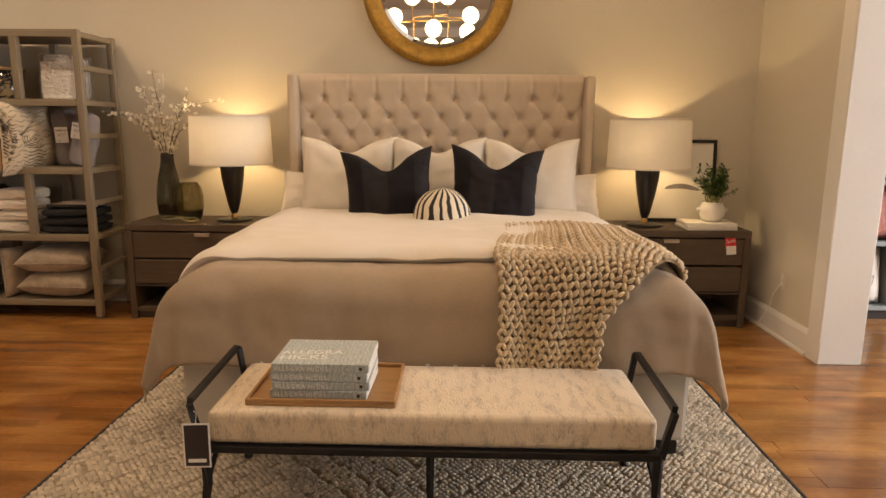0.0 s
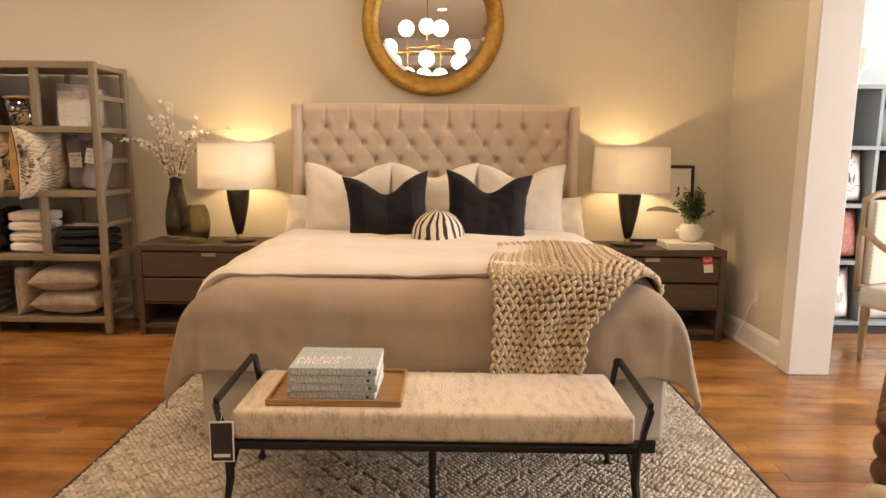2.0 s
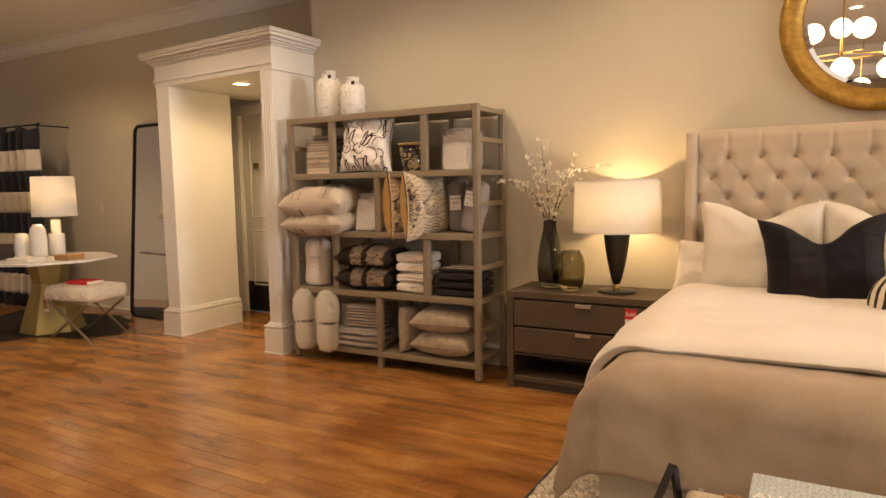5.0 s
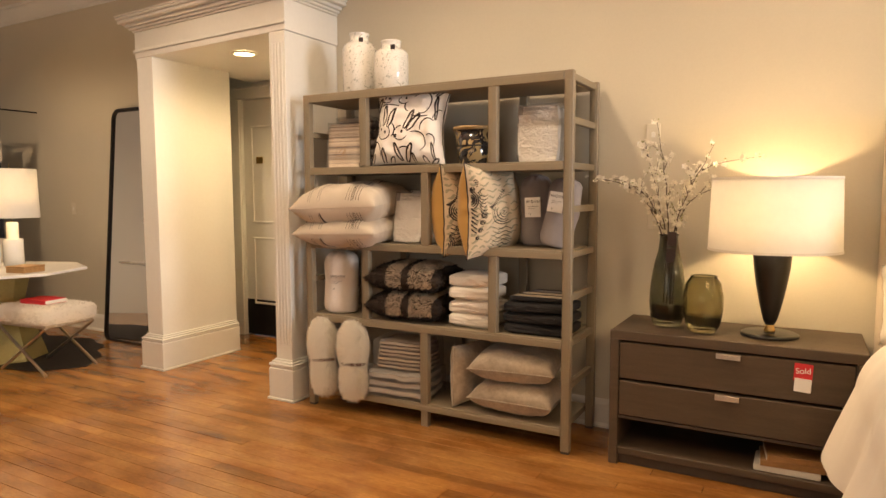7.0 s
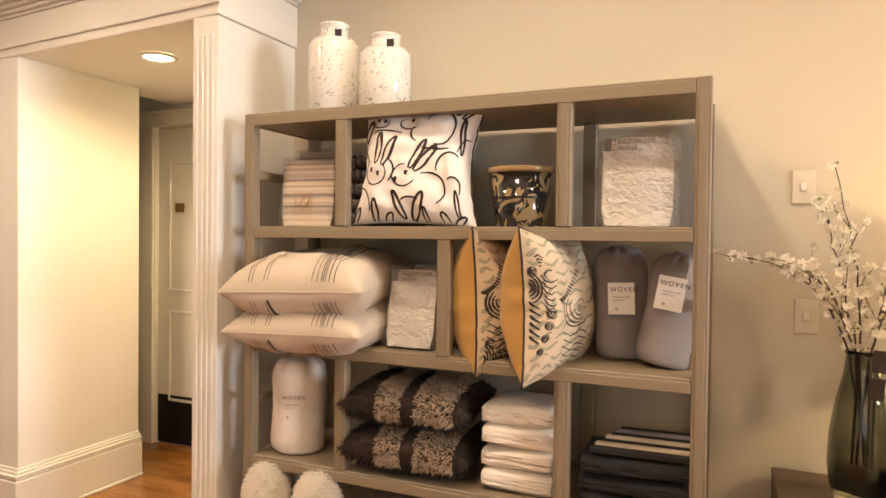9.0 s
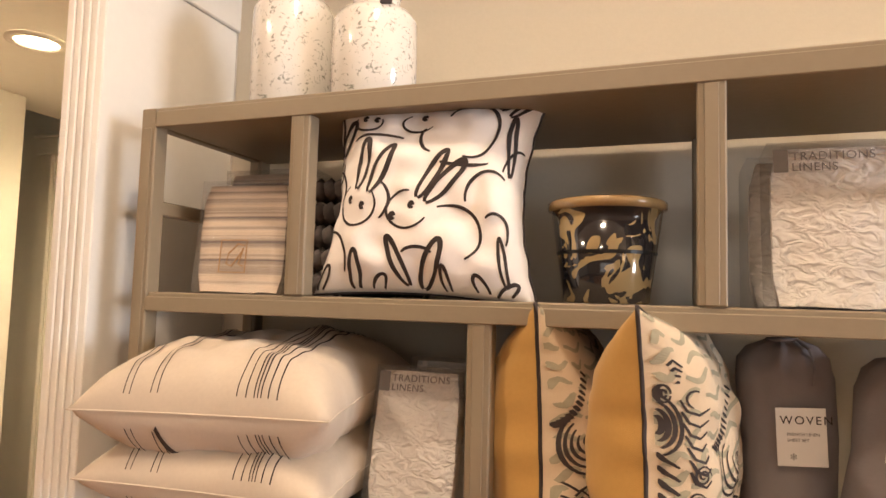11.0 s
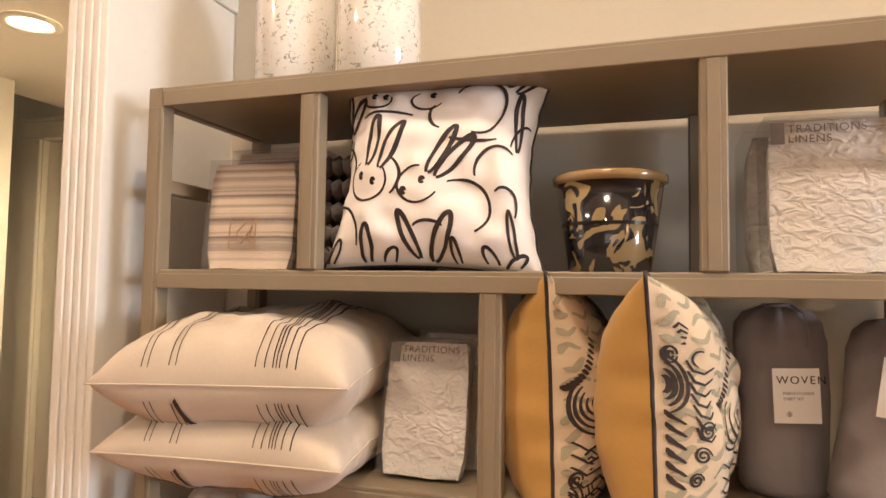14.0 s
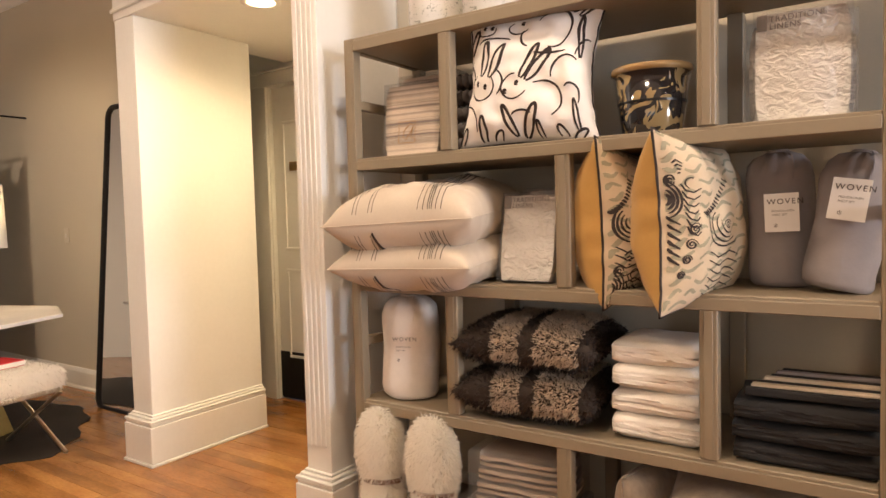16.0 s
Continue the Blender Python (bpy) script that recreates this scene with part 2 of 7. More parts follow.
def merge(bm, t, m=None):
    idx = {v: bm.verts.new(m @ v.co if m else v.co) for v in t.verts}
    for f in t.faces:
        try:
            nf = bm.faces.new([idx[v] for v in f.verts])
            nf.material_index, nf.smooth = f.material_index, f.smooth
        except ValueError:
            pass
    t.free()
    return bm


def lathe(bm, profile, n=32, centre=(0, 0, 0), wave=None, cap=True):
    """Turns a profile of (radius, height) about z."""
    rings = []
    for r, z in profile:
        ring = []
        for i in range(n):
            a = 2 * math.pi * i / n
            rr = r * (wave(a, z) if wave else 1)
            ring.append(bm.verts.new((centre[0] + rr * math.cos(a), centre[1] + rr * math.sin(a), centre[2] + z)))
        rings.append(ring)
    for p, q in zip(rings, rings[1:]):
        for i in range(n):
            bm.faces.new((p[i], p[(i + 1) % n], q[(i + 1) % n], q[i]))
    if cap:
        bm.faces.new(rings[0][::-1]), bm.faces.new(rings[-1])
    return bm


def tube(bm, points, r, n=8, closed=False, taper=None, square=False):
    """A round rod along points; taper gives the end radius."""
    pts = [Vector(p) for p in points]
    rings = []
    count = len(pts)
    up = Vector((0.13, 0.21, 0.97))
    for i, p in enumerate(pts):
        d = (pts[(i + 1) % count] - pts[i - 1]) if closed else (pts[min(i + 1, count - 1)] - pts[max(i - 1, 0)])
        d.normalize()
        s = d.cross(up)
        if s.length < 1e-3:
            s = d.cross(Vector((1, 0, 0)))
        s.normalize()
        u = s.cross(d)
        rr = r if taper is None else r + (taper - r) * i / max(1, count - 1)
        rings.append([bm.verts.new(p + (s * math.cos(2 * math.pi * (k + 0.5 * square) / n) + u * math.sin(2 * math.pi * (k + 0.5 * square) / n)) * rr) for k in range(n)])
    pairs = list(zip(rings, rings[1:])) + ([(rings[-1], rings[0])] if closed else [])
    for a, b in pairs:
        for k in range(n):
            bm.faces.new((a[k], a[(k + 1) % n], b[(k + 1) % n], b[k]))
    if not closed:
        bm.faces.new(rings[0][::-1]), bm.faces.new(rings[-1])
    return bm


def sheet(bm, nu, nv, f, flip=False, smooth=True, uv=None):
    """A grid of points f(u, v), u and v from 0 to 1."""
    g = [[bm.verts.new(f(i / nu, j / nv)) for j in range(nv + 1)] for i in range(nu + 1)]
    for i in range(nu):
        for j in range(nv):
            q = (g[i][j], g[i + 1][j], g[i + 1][j + 1], g[i][j + 1])
            fc = bm.faces.new(q[::-1] if flip else q)
            fc.smooth = smooth
    return g


def fold(x, y, z, s):
    return noise.noise(Vector((x * s, y * s, z * s)))


def extrude_x(bm, prof, x0, x1):
    """A closed profile of (y, z) drawn from x0 to x1."""
    a = [bm.verts.new((x0, y, z)) for y, z in prof]
    b = [bm.verts.new((x1, y, z)) for y, z in prof]
    n = len(prof)
    for i in range(n):
        bm.faces.new((a[i], a[(i + 1) % n], b[(i + 1) % n], b[i]))
    bm.faces.new(a[::-1]), bm.faces.new(b)
    bmesh.ops.recalc_face_normals(bm, faces=bm.faces[:])
    return bm


def words(name, text, size, m, material, parent, wide=1.0):
    """Raised lettering in the built-in font, as a mesh lying in the plane of m."""
    cu = bpy.data.curves.new(name, "FONT")
    cu.body, cu.size, cu.extrude, cu.space_character = text, size, 0.0004, wide
    tmp = bpy.data.objects.new(name, cu)
    scene.collection.objects.link(tmp)
    me = bpy.data.meshes.new_from_object(tmp.evaluated_get(bpy.context.evaluated_depsgraph_get()))
    bpy.data.objects.remove(tmp)
    me.materials.clear()
    me.materials.append(material)
    ob = new(name, me)
    ob.parent, ob.matrix_local = parent, m
    return ob


# ---- the room ----
WY, WR, WL, REAR, CEIL = 5.96, 1.52, -10.6, -3.0, 3.20
LEFT_Y = 6.20   # the same wall beyond the portal stands a little deeper


def crown(name, x0, x1, y, z=CEIL, sgn=-1):
    bm = bmesh.new()
    prof = [(0, 0), (0, -0.15), (0.012, -0.15), (0.018, -0.13), (0.035, -0.115), (0.075, -0.05), (0.085, -0.03), (0.105, -0.025), (0.105, 0)]
    extrude_x(bm, [(y + sgn * a, z + b) for a, b in prof], x0, x1)
    return structure(name, bm, M["trim"], "white painted crown moulding below the ceiling", "moulding")


bm = bmesh.new()
box(bm, (WL - 0.2, REAR - 0.2, -0.2), (7.0, 8.4, -0.024))
structure("floor", bm, M["sub"], "dark subfloor below the wooden floorboards", "floor")
bm = bmesh.new()
box(bm, (WL - 0.2, REAR - 0.2, CEIL), (7.0, 8.4, CEIL + 0.15))
structure("ceiling", bm, M["ceiling"], "plain cream painted ceiling", "ceiling")
bm = bmesh.new()
box(bm, (-4.81, WY, -0.02), (WR + 0.2, WY + 0.2, CEIL))
structure("wall_north", bm, M["wall"], "smooth beige painted wall behind the bed", "wall")
bm = bmesh.new()
box(bm, (WL, LEFT_Y, -0.02), (-6.36, LEFT_Y + 0.2, CEIL))
structure("wall_north_left", bm, M["wall"], "smooth beige painted wall behind the standing mirror", "wall")
bm = bmesh.new()
box(bm, (-6.36, LEFT_Y, 2.62), (-4.81, LEFT_Y + 0.2, CEIL))
structure("wall_over_portal", bm, M["wall"], "beige painted wall above the white portal", "wall")
# right-hand wall with its wide opening
bm = bmesh.new()
box(bm, (WR, 4.82, -0.02), (WR + 0.20, WY, CEIL))
box(bm, (WR, 0.4, 2.75), (WR + 0.20, 4.82, CEIL))
box(bm, (WR, REAR, -0.02), (WR + 0.20, 0.4, CEIL))
structure("wall_east", bm, M["wall"], "beige painted wall with a wide opening", "wall")
bm = bmesh.new()
box(bm, (WR - 0.022, 4.80, 0), (WR + 0.222, 4.82, 2.75), 0.003)
box(bm, (WR - 0.026, 4.803, 0), (WR - 0.001, 4.93, 2.75), 0.003)
box(bm, (WR + 0.201, 4.803, 0), (WR + 0.226, 4.93, 2.75), 0.003)
box(bm, (WR - 0.022, 0.4, 2.73), (WR + 0.222, 4.80, 2.75), 0.003)
structure("trim", bm, M["trim"], "white painted casing round the wide opening", "door casing")
bm = bmesh.new()
box(bm, (WL - 0.2, REAR, -0.02), (WL, 8.4, CEIL))
structure("wall_west", bm, M["wall"], "beige painted end wall", "wall")
bm = bmesh.new()
box(bm, (WL, REAR - 0.2, -0.02), (-4.9, REAR, CEIL))
box(bm, (0.5, REAR - 0.2, -0.02), (WR + 0.2, REAR, CEIL))
box(bm, (-4.9, REAR - 0.2, -0.02), (0.5, REAR, 0.5))
box(bm, (-4.9, REAR - 0.2, 2.75), (0.5, REAR, CEIL))
structure("wall_south", bm, M["wall"], "beige painted wall with a shop window", "wall")
# next room
bm = bmesh.new()
box(bm, (WR + 0.2, 7.0, -0.02), (6.5, 7.2, CEIL))
structure("wall_next_room_north", bm, M["cool_wall"], "pale blue-grey wall of the next room", "wall")
bm = bmesh.new()
box(bm, (6.5, REAR, -0.02), (6.7, 2.0, CEIL))
box(bm, (6.5, 4.4, -0.02), (6.7, 7.2, CEIL))
box(bm, (6.5, 2.0, -0.02), (6.7, 4.4, 0.7))
box(bm, (6.5, 2.0, 2.85), (6.7, 4.4, CEIL))
structure("wall_next_room_east", bm, M["cool_wall"], "pale wall of the next room with a window", "wall")
bm = bmesh.new()
box(bm, (WR + 0.2, REAR - 0.2, -0.02), (6.7, REAR, CEIL))
structure("wall_next_room_south", bm, M["cool_wall"], "pale wall closing the next room", "wall")
crown("moulding_right", -4.81, WR, WY)
crown("moulding_left", WL, -4.81, LEFT_Y)
crown("moulding_rear", WL, WR, REAR, CEIL, 1)
# boxed beam across the ceiling behind the walker
bm = bmesh.new()
box(bm, (WL, -0.9, 2.78), (WR, -0.5, CEIL - 0.002), 0.006)
structure("beam", bm, M["wall"], "beige boxed ceiling beam", "beam")
crown("moulding_beam", WL, WR, -0.499, CEIL - 0.003, 1)
crown("moulding_beam_low", WL, WR, -0.499, 2.93, 1)


def baseboard(name, a, b, h=0.16, d=0.018):
    """A skirting board along the floor from a to b, proud on its left side."""
    a, b = Vector((*a, 0)), Vector((*b, 0))
    along = (b - a)
    l = along.length
    m = Matrix.Translation(a) @ Matrix.Rotation(math.atan2(along.y, along.x), 4, "Z")
    bm, t = bmesh.new(), bmesh.new()
    prof = [(0, 0), (d + 0.012, 0), (d + 0.012, 0.012), (d + 0.004, 0.022), (d, 0.024), (d, h - 0.03), (d - 0.006, h - 0.012), (0.006, h), (0, h)]
    extrude_x(t, prof, 0, l)
    merge(bm, t, m)
    return structure(name, bm, M["trim"], "white painted baseboard", "baseboard")


baseboard("baseboard_north", (WR, WY - 0.001), (-4.80, WY - 0.001))
baseboard("baseboard_left", (-6.36, LEFT_Y - 0.001), (WL, LEFT_Y - 0.001))
baseboard("baseboard_east", (WR - 0.001, 4.94), (WR - 0.001, WY - 0.03))

# portal: two boxed piers with fluted fronts, a header with a crown, and the passage behind


def pier(name, x0, x1, y0, y1, top, reeds=4):
    bm = bmesh.new()
    box(bm, (x0, y0, 0), (x1, y1, top), 0.003)
    body = structure(name, bm, M["trim"], "white painted pilaster with fluted front and plinth" if reeds else "plain white painted pilaster on a moulded plinth", "pilaster")
    for k in range(reeds):       # slim raised reeds
        cx = x0 + (x1 - x0) * (0.2 + 0.2 * k)
        bm = bmesh.new()
        box(bm, (cx - 0.007, y0 - 0.006, 0.36), (cx + 0.007, y0 - 0.0003, top - 0.07), 0.003)
        part("reed", bm, M["trim"], body)
    for z0, z1, e in ((0.0, 0.015, 0.046), (0.0155, 0.205, 0.036), (0.2055, 0.222, 0.030), (0.2225, 0.236, 0.036), (0.2365, 0.25, 0.022), (0.2505, 0.262, 0.010)):
        bm = bmesh.new()
        box(bm, (x0 - e, y0 - e, z0), (x1 + e, y1 - 0.004, z1), 0.003)
        part("plinth_moulding", bm, M["trim"], body)
    return body


pier("pilaster_right", -4.944, -4.813, 5.458, WY - 0.002, 2.31)
pier("pilaster_left", -6.345, -6.175, 5.555, 6.28, 2.31, 0)


def skewed(a, b, bevel):
    """A box of the portal's head, whose front runs back a little towards its far end."""
    bm = bmesh.new()
    box(bm, a, b, bevel)
    for v in bm.verts:
        if v.co.y < 5.9:
            v.co.y += 0.070 * (-4.81 - v.co.x)
    return bm


header = structure("portal_header", skewed((-6.37, 5.452, 2.3105), (-4.803, 6.74, 2.50), 0.004), M["trim"], "white painted portal header with stepped crown", "header")
part("fillet", skewed((-6.38, 5.440, 2.352), (-4.793, 5.4515, 2.372), 0.003), M["trim"], header)
for e0, z0, z1 in ((0.012, 2.50, 2.515), (0.03, 2.515, 2.532), (0.05, 2.532, 2.555), (0.085, 2.555, 2.58), (0.095, 2.58, 2.60), (0.10, 2.60, 2.615)):
    part("crown_step", skewed((-6.37 - e0, 5.452 - e0, z0 + 0.0005), (-4.803 + e0, WY - 0.003, z1), 0.005), M["trim"], header)
for dx_, dy_, power in PASSAGE:
    bm = bmesh.new()
    lathe(bm, [(0.095, 2.309), (0.095, 2.302), (0.070, 2.300), (0.068, 2.306)], 40, (dx_, dy_, 0), cap=False)
    structure("downlight_ring", bm, M["trim"], "white ring of a recessed passage light, the rear one added", "light fitting", True)
    bm = bmesh.new()
    lathe(bm, [(0.001, 2.3065), (0.069, 2.3065)], 32, (dx_, dy_, 0), cap=False)
    structure("downlight_lens", bm, M["downlight"], "lit recessed passage light, the rear one added as fill", "light fitting")
for dx_, dy_, power in DOWN_FILL:
    bm = bmesh.new()
    lathe(bm, [(0.085, 3.1995), (0.085, 3.192), (0.062, 3.190), (0.060, 3.198)], 28, (dx_, dy_, 0), cap=False)
    structure("downlight_ring", bm, M["trim"], "white ring of a recessed ceiling light, most added for fill", "light fitting", True)
    bm = bmesh.new()
    lathe(bm, [(0.001, 3.1965), (0.061, 3.1965)], 24, (dx_, dy_, 0), cap=False)
    structure("downlight_lens", bm, M["downlight"], "lit recessed ceiling light, most added for fill", "light fitting")
# passage
bm = bmesh.new()
box(bm, (-7.9, 6.745, 2.311), (-4.6, 8.4, 2.6))
structure("passage_ceiling", bm, M["trim"], "low white passage ceiling", "ceiling")
bm = bmesh.new()
box(bm, (-4.93, WY, -0.02), (-4.812, 6.74, 2.309))
structure("passage_wall_right", bm, M["trim"], "white painted passage wall", "wall")
DX0, DX1, DWY = -6.55, -5.65, 6.74
bm = bmesh.new()
box(bm, (-7.9, DWY, -0.02), (DX0, DWY + 0.12, 2.31))
box(bm, (DX1, DWY, -0.02), (-4.6, DWY + 0.12, 2.31))
box(bm, (DX0, DWY, 2.17), (DX1, DWY + 0.12, 2.31))
structure("passage_wall_back", bm, M["trim"], "white painted passage wall round the door", "wall")
bm = bmesh.new()
box(bm, (-7.9, 6.41, -0.02), (-7.8, DWY, 2.31))
structure("passage_wall_end", bm, M["trim"], "white painted end of the passage", "wall")
bm = bmesh.new()
box(bm, (DX0 - 0.10, DWY - 0.022, 0), (DX0 - 0.001, DWY - 0.001, 2.17), 0.004)
box(bm, (DX1 + 0.001, DWY - 0.022, 0), (DX1 + 0.10, DWY - 0.001, 2.17), 0.004)
box(bm, (DX0 - 0.12, DWY - 0.028, 2.171), (DX1 + 0.12, DWY - 0.001, 2.26), 0.004)
box(bm, (DX0 - 0.13, DWY - 0.036, 2.261), (DX1 + 0.13, DWY - 0.001, 2.28), 0.004)
structure("door_casing", bm, M["trim"], "white painted door casing in the passage", "door casing")
door = tagged(new("door_1"), "closed white panelled door with a black kick plate", "door", kind="structure")
bm = bmesh.new()
box(bm, (DX0 + 0.004, DWY + 0.03, 0.01), (DX1 - 0.004, DWY + 0.07, 2.165), 0.003)
slab = part("slab", bm, M["trim"], door)
for x0, x1, z0, z1 in ((DX0 + 0.10, DX1 - 0.10, 1.05, 1.93), (DX0 + 0.10, DX1 - 0.10, 0.30, 0.92)):
    for p, q in (((x0, z0), (x1, z0 + 0.02)), ((x0, z1 - 0.02), (x1, z1)), ((x0, z0 + 0.0205), (x0 + 0.02, z1 - 0.0205)), ((x1 - 0.02, z0 + 0.0205), (x1, z1 - 0.0205))):
        bm = bmesh.new()
        box(bm, (p[0], DWY + 0.020, p[1]), (q[0], DWY + 0.0295, q[1]), 0.004)
        part("panel_moulding", bm, M["trim"], slab)
bm = bmesh.new()
box(bm, (DX0 + 0.006, DWY + 0.024, 0.012), (DX1 - 0.006, DWY + 0.0292, 0.34), 0.001)
part("kick_plate", bm, M["black_metal"], door, "black metal kick plate")
bm = bmesh.new()
box(bm, (DX0 + 0.170, DWY + 0.015, 1.59), (DX0 + 0.25, DWY + 0.0192, 1.65), 0.001)
part("sign_plate", bm, M["brass"], door, "small brass plate")

# shop window behind the walker
win = tagged(new("window_1"), "white framed shop window", "window", kind="structure")
for x0, x1, z0, z1 in [(-4.9, 0.5, 0.5, 0.58), (-4.9, 0.5, 2.67, 2.75)] + [(x - 0.04, x + 0.04, 0.581, 2.669) for x in (-4.86, -3.1, -1.3, 0.46)]:
    bm = bmesh.new()
    box(bm, (x0, REAR - 0.12, z0), (x1, REAR - 0.05, z1), 0.004)
    part("window_frame", bm, M["trim"], win)
bm = bmesh.new()
for x0, x1, z0, z1 in ((-5.03, -4.901, 0.4, 2.88), (0.501, 0.63, 0.4, 2.88), (-4.9, 0.5, 2.751, 2.88), (-4.9, 0.5, 0.4, 0.499)):
    box(bm, (x0, REAR + 0.001, z0), (x1, REAR + 0.024, z1), 0.004)
structure("window_casing", bm, M["trim"], "white painted window casing", "window casing")
bm = bmesh.new()
box(bm, (-30, -16, -0.3), (30, REAR - 0.25, -0.25))
structure("ground", bm, M["sub"], "dark street outside the shop window", "street")
bm = bmesh.new()
box(bm, (-30, -16.2, -0.3), (30, -16, 9))
structure("backdrop", bm, M["cool_wall"], "pale facade across the street", "facade")

# ---- bed ----
BX, BFOOT, BHEAD, BTOP = -0.69, 3.74, 5.70, 0.70
bed = thing("bed", "beige linen wingback bed with a deep-tufted headboard", "bed", pose(BX, 0, 0))
bm = bmesh.new()
box(bm, (-0.975, BFOOT - 0.065, 0.075), (1.055, 5.595, 0.385), 0.018, seg=2)
part("bed_base", bm, M["linen_base"], bed, "pale linen upholstered base")
for sx in (-1, 1):
    for yy in (BFOOT - 0.06, 5.45):
        bm = bmesh.new()
        cx = 0.955 if sx > 0 else -0.84
        box(bm, (cx - 0.07, yy, 0.016 if yy < 5 else 0.0), (cx + 0.07, yy + 0.12, 0.0745), 0.004)
        part("leg", bm, M["black_gloss"], bed, "black block foot")
bm = bmesh.new()
box(bm, (-0.955, BFOOT + 0.03, 0.401), (0.955, 5.60, 0.66), 0.05, seg=3)
part("mattress", bm, M["duvet_white"], bed, "white mattress")
# headboard: a tufted panel between two wings
HW, HZ0, HZ1, HY = 0.955, 0.40, 1.668, 5.74
SX, SZ, ROW1 = 0.176, 0.119, 1.498


def puff(x, z):
    row = max(0, round((ROW1 - z) / SZ))
    best = 9.0
    for rw in (row - 1, row, row + 1):
        if rw < 0:
            continue
        n = x / SX + (0.5 if rw % 2 == 0 else 0.0)
        best = min(best, math.hypot((n - round(n)) * SX, z - (ROW1 - rw * SZ)))
    dimple = 1 - math.exp(-(best / 0.024) ** 1.4)
    if z > ROW1:
        s = abs(math.sin(math.pi * (x / SX + 0.5)))
        edge = max(0.0, min(1.0, (HZ1 - z) / 0.05))
        return dimple * (0.80 + 0.20 * min(1.0, s * 3)) * edge ** 0.5
    a = x / SX + 0.5 + (z - ROW1) / (2 * SZ)
    b = x / SX + 0.5 - (z - ROW1) / (2 * SZ)
    crease = min(1.0, 4.0 * abs(math.sin(math.pi * a))) * min(1.0, 4.0 * abs(math.sin(math.pi * b)))
    return dimple * (0.91 + 0.09 * crease)


bm = bmesh.new()
sheet(bm, 300, 170, lambda u, v: Vector(((u * 2 - 1) * HW, HY - 0.043 * puff((u * 2 - 1) * HW, HZ0 + v * (HZ1 - HZ0)) - 0.004 * fold(u * 9, v * 5, 1, 3), HZ0 + v * (HZ1 - HZ0))))
part("headboard", bm, M["linen"], bed, "deep diamond-tufted linen headboard", True)
bm = bmesh.new()
box(bm, (-HW, HY + 0.002, 0.05), (HW, 5.93, HZ1 - 0.004), 0.01)
part("headboard_back", bm, M["linen"], bed)
for row in range(8):
    z = ROW1 - row * SZ
    n = 10 if row % 2 == 0 else 11
    for k in range(n):
        bm = bmesh.new()
        bmesh.ops.create_icosphere(bm, subdivisions=1, radius=0.013, matrix=pose((k - (n - 1) / 2) * SX, HY - 0.007, z) @ Matrix.Diagonal((1, 0.5, 1, 1)))
        part("button", bm, M["linen"], bed, "", True)
for sx in (-1, 1):
    bm = bmesh.new()
    box(bm, (sx * (HW + 0.031) - 0.029, 5.60, 0.04), (sx * (HW + 0.031) + 0.029, 5.93, 1.652), 0.02, seg=3)
    part("wing", bm, M["linen"], bed, "padded linen side wing", True)
    bm = bmesh.new()
    for k in range(52):
        bmesh.ops.create_icosphere(bm, subdivisions=1, radius=0.006, matrix=pose(sx * (HW + 0.058), 5.63, 0.12 + k * 0.028))
    part("nail_trim", bm, M["linen_base"], bed, "row of covered nails", True)


def drape(p, q, hw, foot, top, r, flare=0.10, lift=0.0, head=5.28):
    """Where a point of a flat cloth lies that hangs over the bed's sides and foot. p: out from the middle, q: down from the head."""
    def over(d, edge):
        if d < edge - r:
            return d, 0.0, 0.0
        a = (d - edge + r) / r
        if a < math.pi / 2:
            return edge - r + r * math.sin(a), r * (1 - math.cos(a)), a
        rest = d - edge + r - r * math.pi / 2
        return edge + flare * rest, r + rest * 0.98, math.pi / 2
    sg = 1 if p >= 0 else -1
    x, dx, ax = over(abs(p), hw)
    y, dy, ay = over(q, head - foot)
    drop = max(dx, dy) + 0.50 * min(dx, dy)
    both = min(dx, dy)
    x, y = x + 0.20 * both, y + 0.10 * both
    n = Vector((sg * math.sin(ax), -math.sin(ay), max(0.05, math.cos(ax) * math.cos(ay)))).normalized()
    return Vector((sg * x, head - y, top - drop)) + n * lift


def tan_cover(u, v):
    p, q = (u * 2 - 1) * 1.30, v * 1.92
    w = drape(p, q, 1.045, BFOOT - 0.075, BTOP + 0.035, 0.13, 0.12)
    d = max(0.0, BTOP - w.z)
    ripple = 0.045 * d * math.sin(p * 13 + 2 * math.sin(p * 3)) * (0.35 + abs(p) ** 2) + 0.026 * fold(p * 2, q * 2, 0, 1.6) + 0.010 * fold(p, q * 0.5, 2, 6) + 0.005 * fold(p, q, 2, 13)
    w.y -= ripple * (1 if q > 1.4 else 0) + 0.04 * d * (abs(p) < 1.0)
    w.x += ripple * (1 if abs(p) > 0.95 else 0)
    w.z += 0.014 * fold(p * 2, q * 2, 5, 1.5) + 0.006 * fold(p, q, 8, 11)
    w.z = max(w.z, 0.06)
    return w


cover = thing("duvet_cover", "tan linen duvet draped over the bed foot", "duvet", pose(BX + 0.03, 0, 0))
bm = bmesh.new()
sheet(bm, 150, 110, tan_cover)
ob = part("cloth", bm, M["duvet_tan"], cover, "", True)
so = ob.modifiers.new("thick", "SOLIDIFY")
so.thickness, so.offset = 0.012, -1
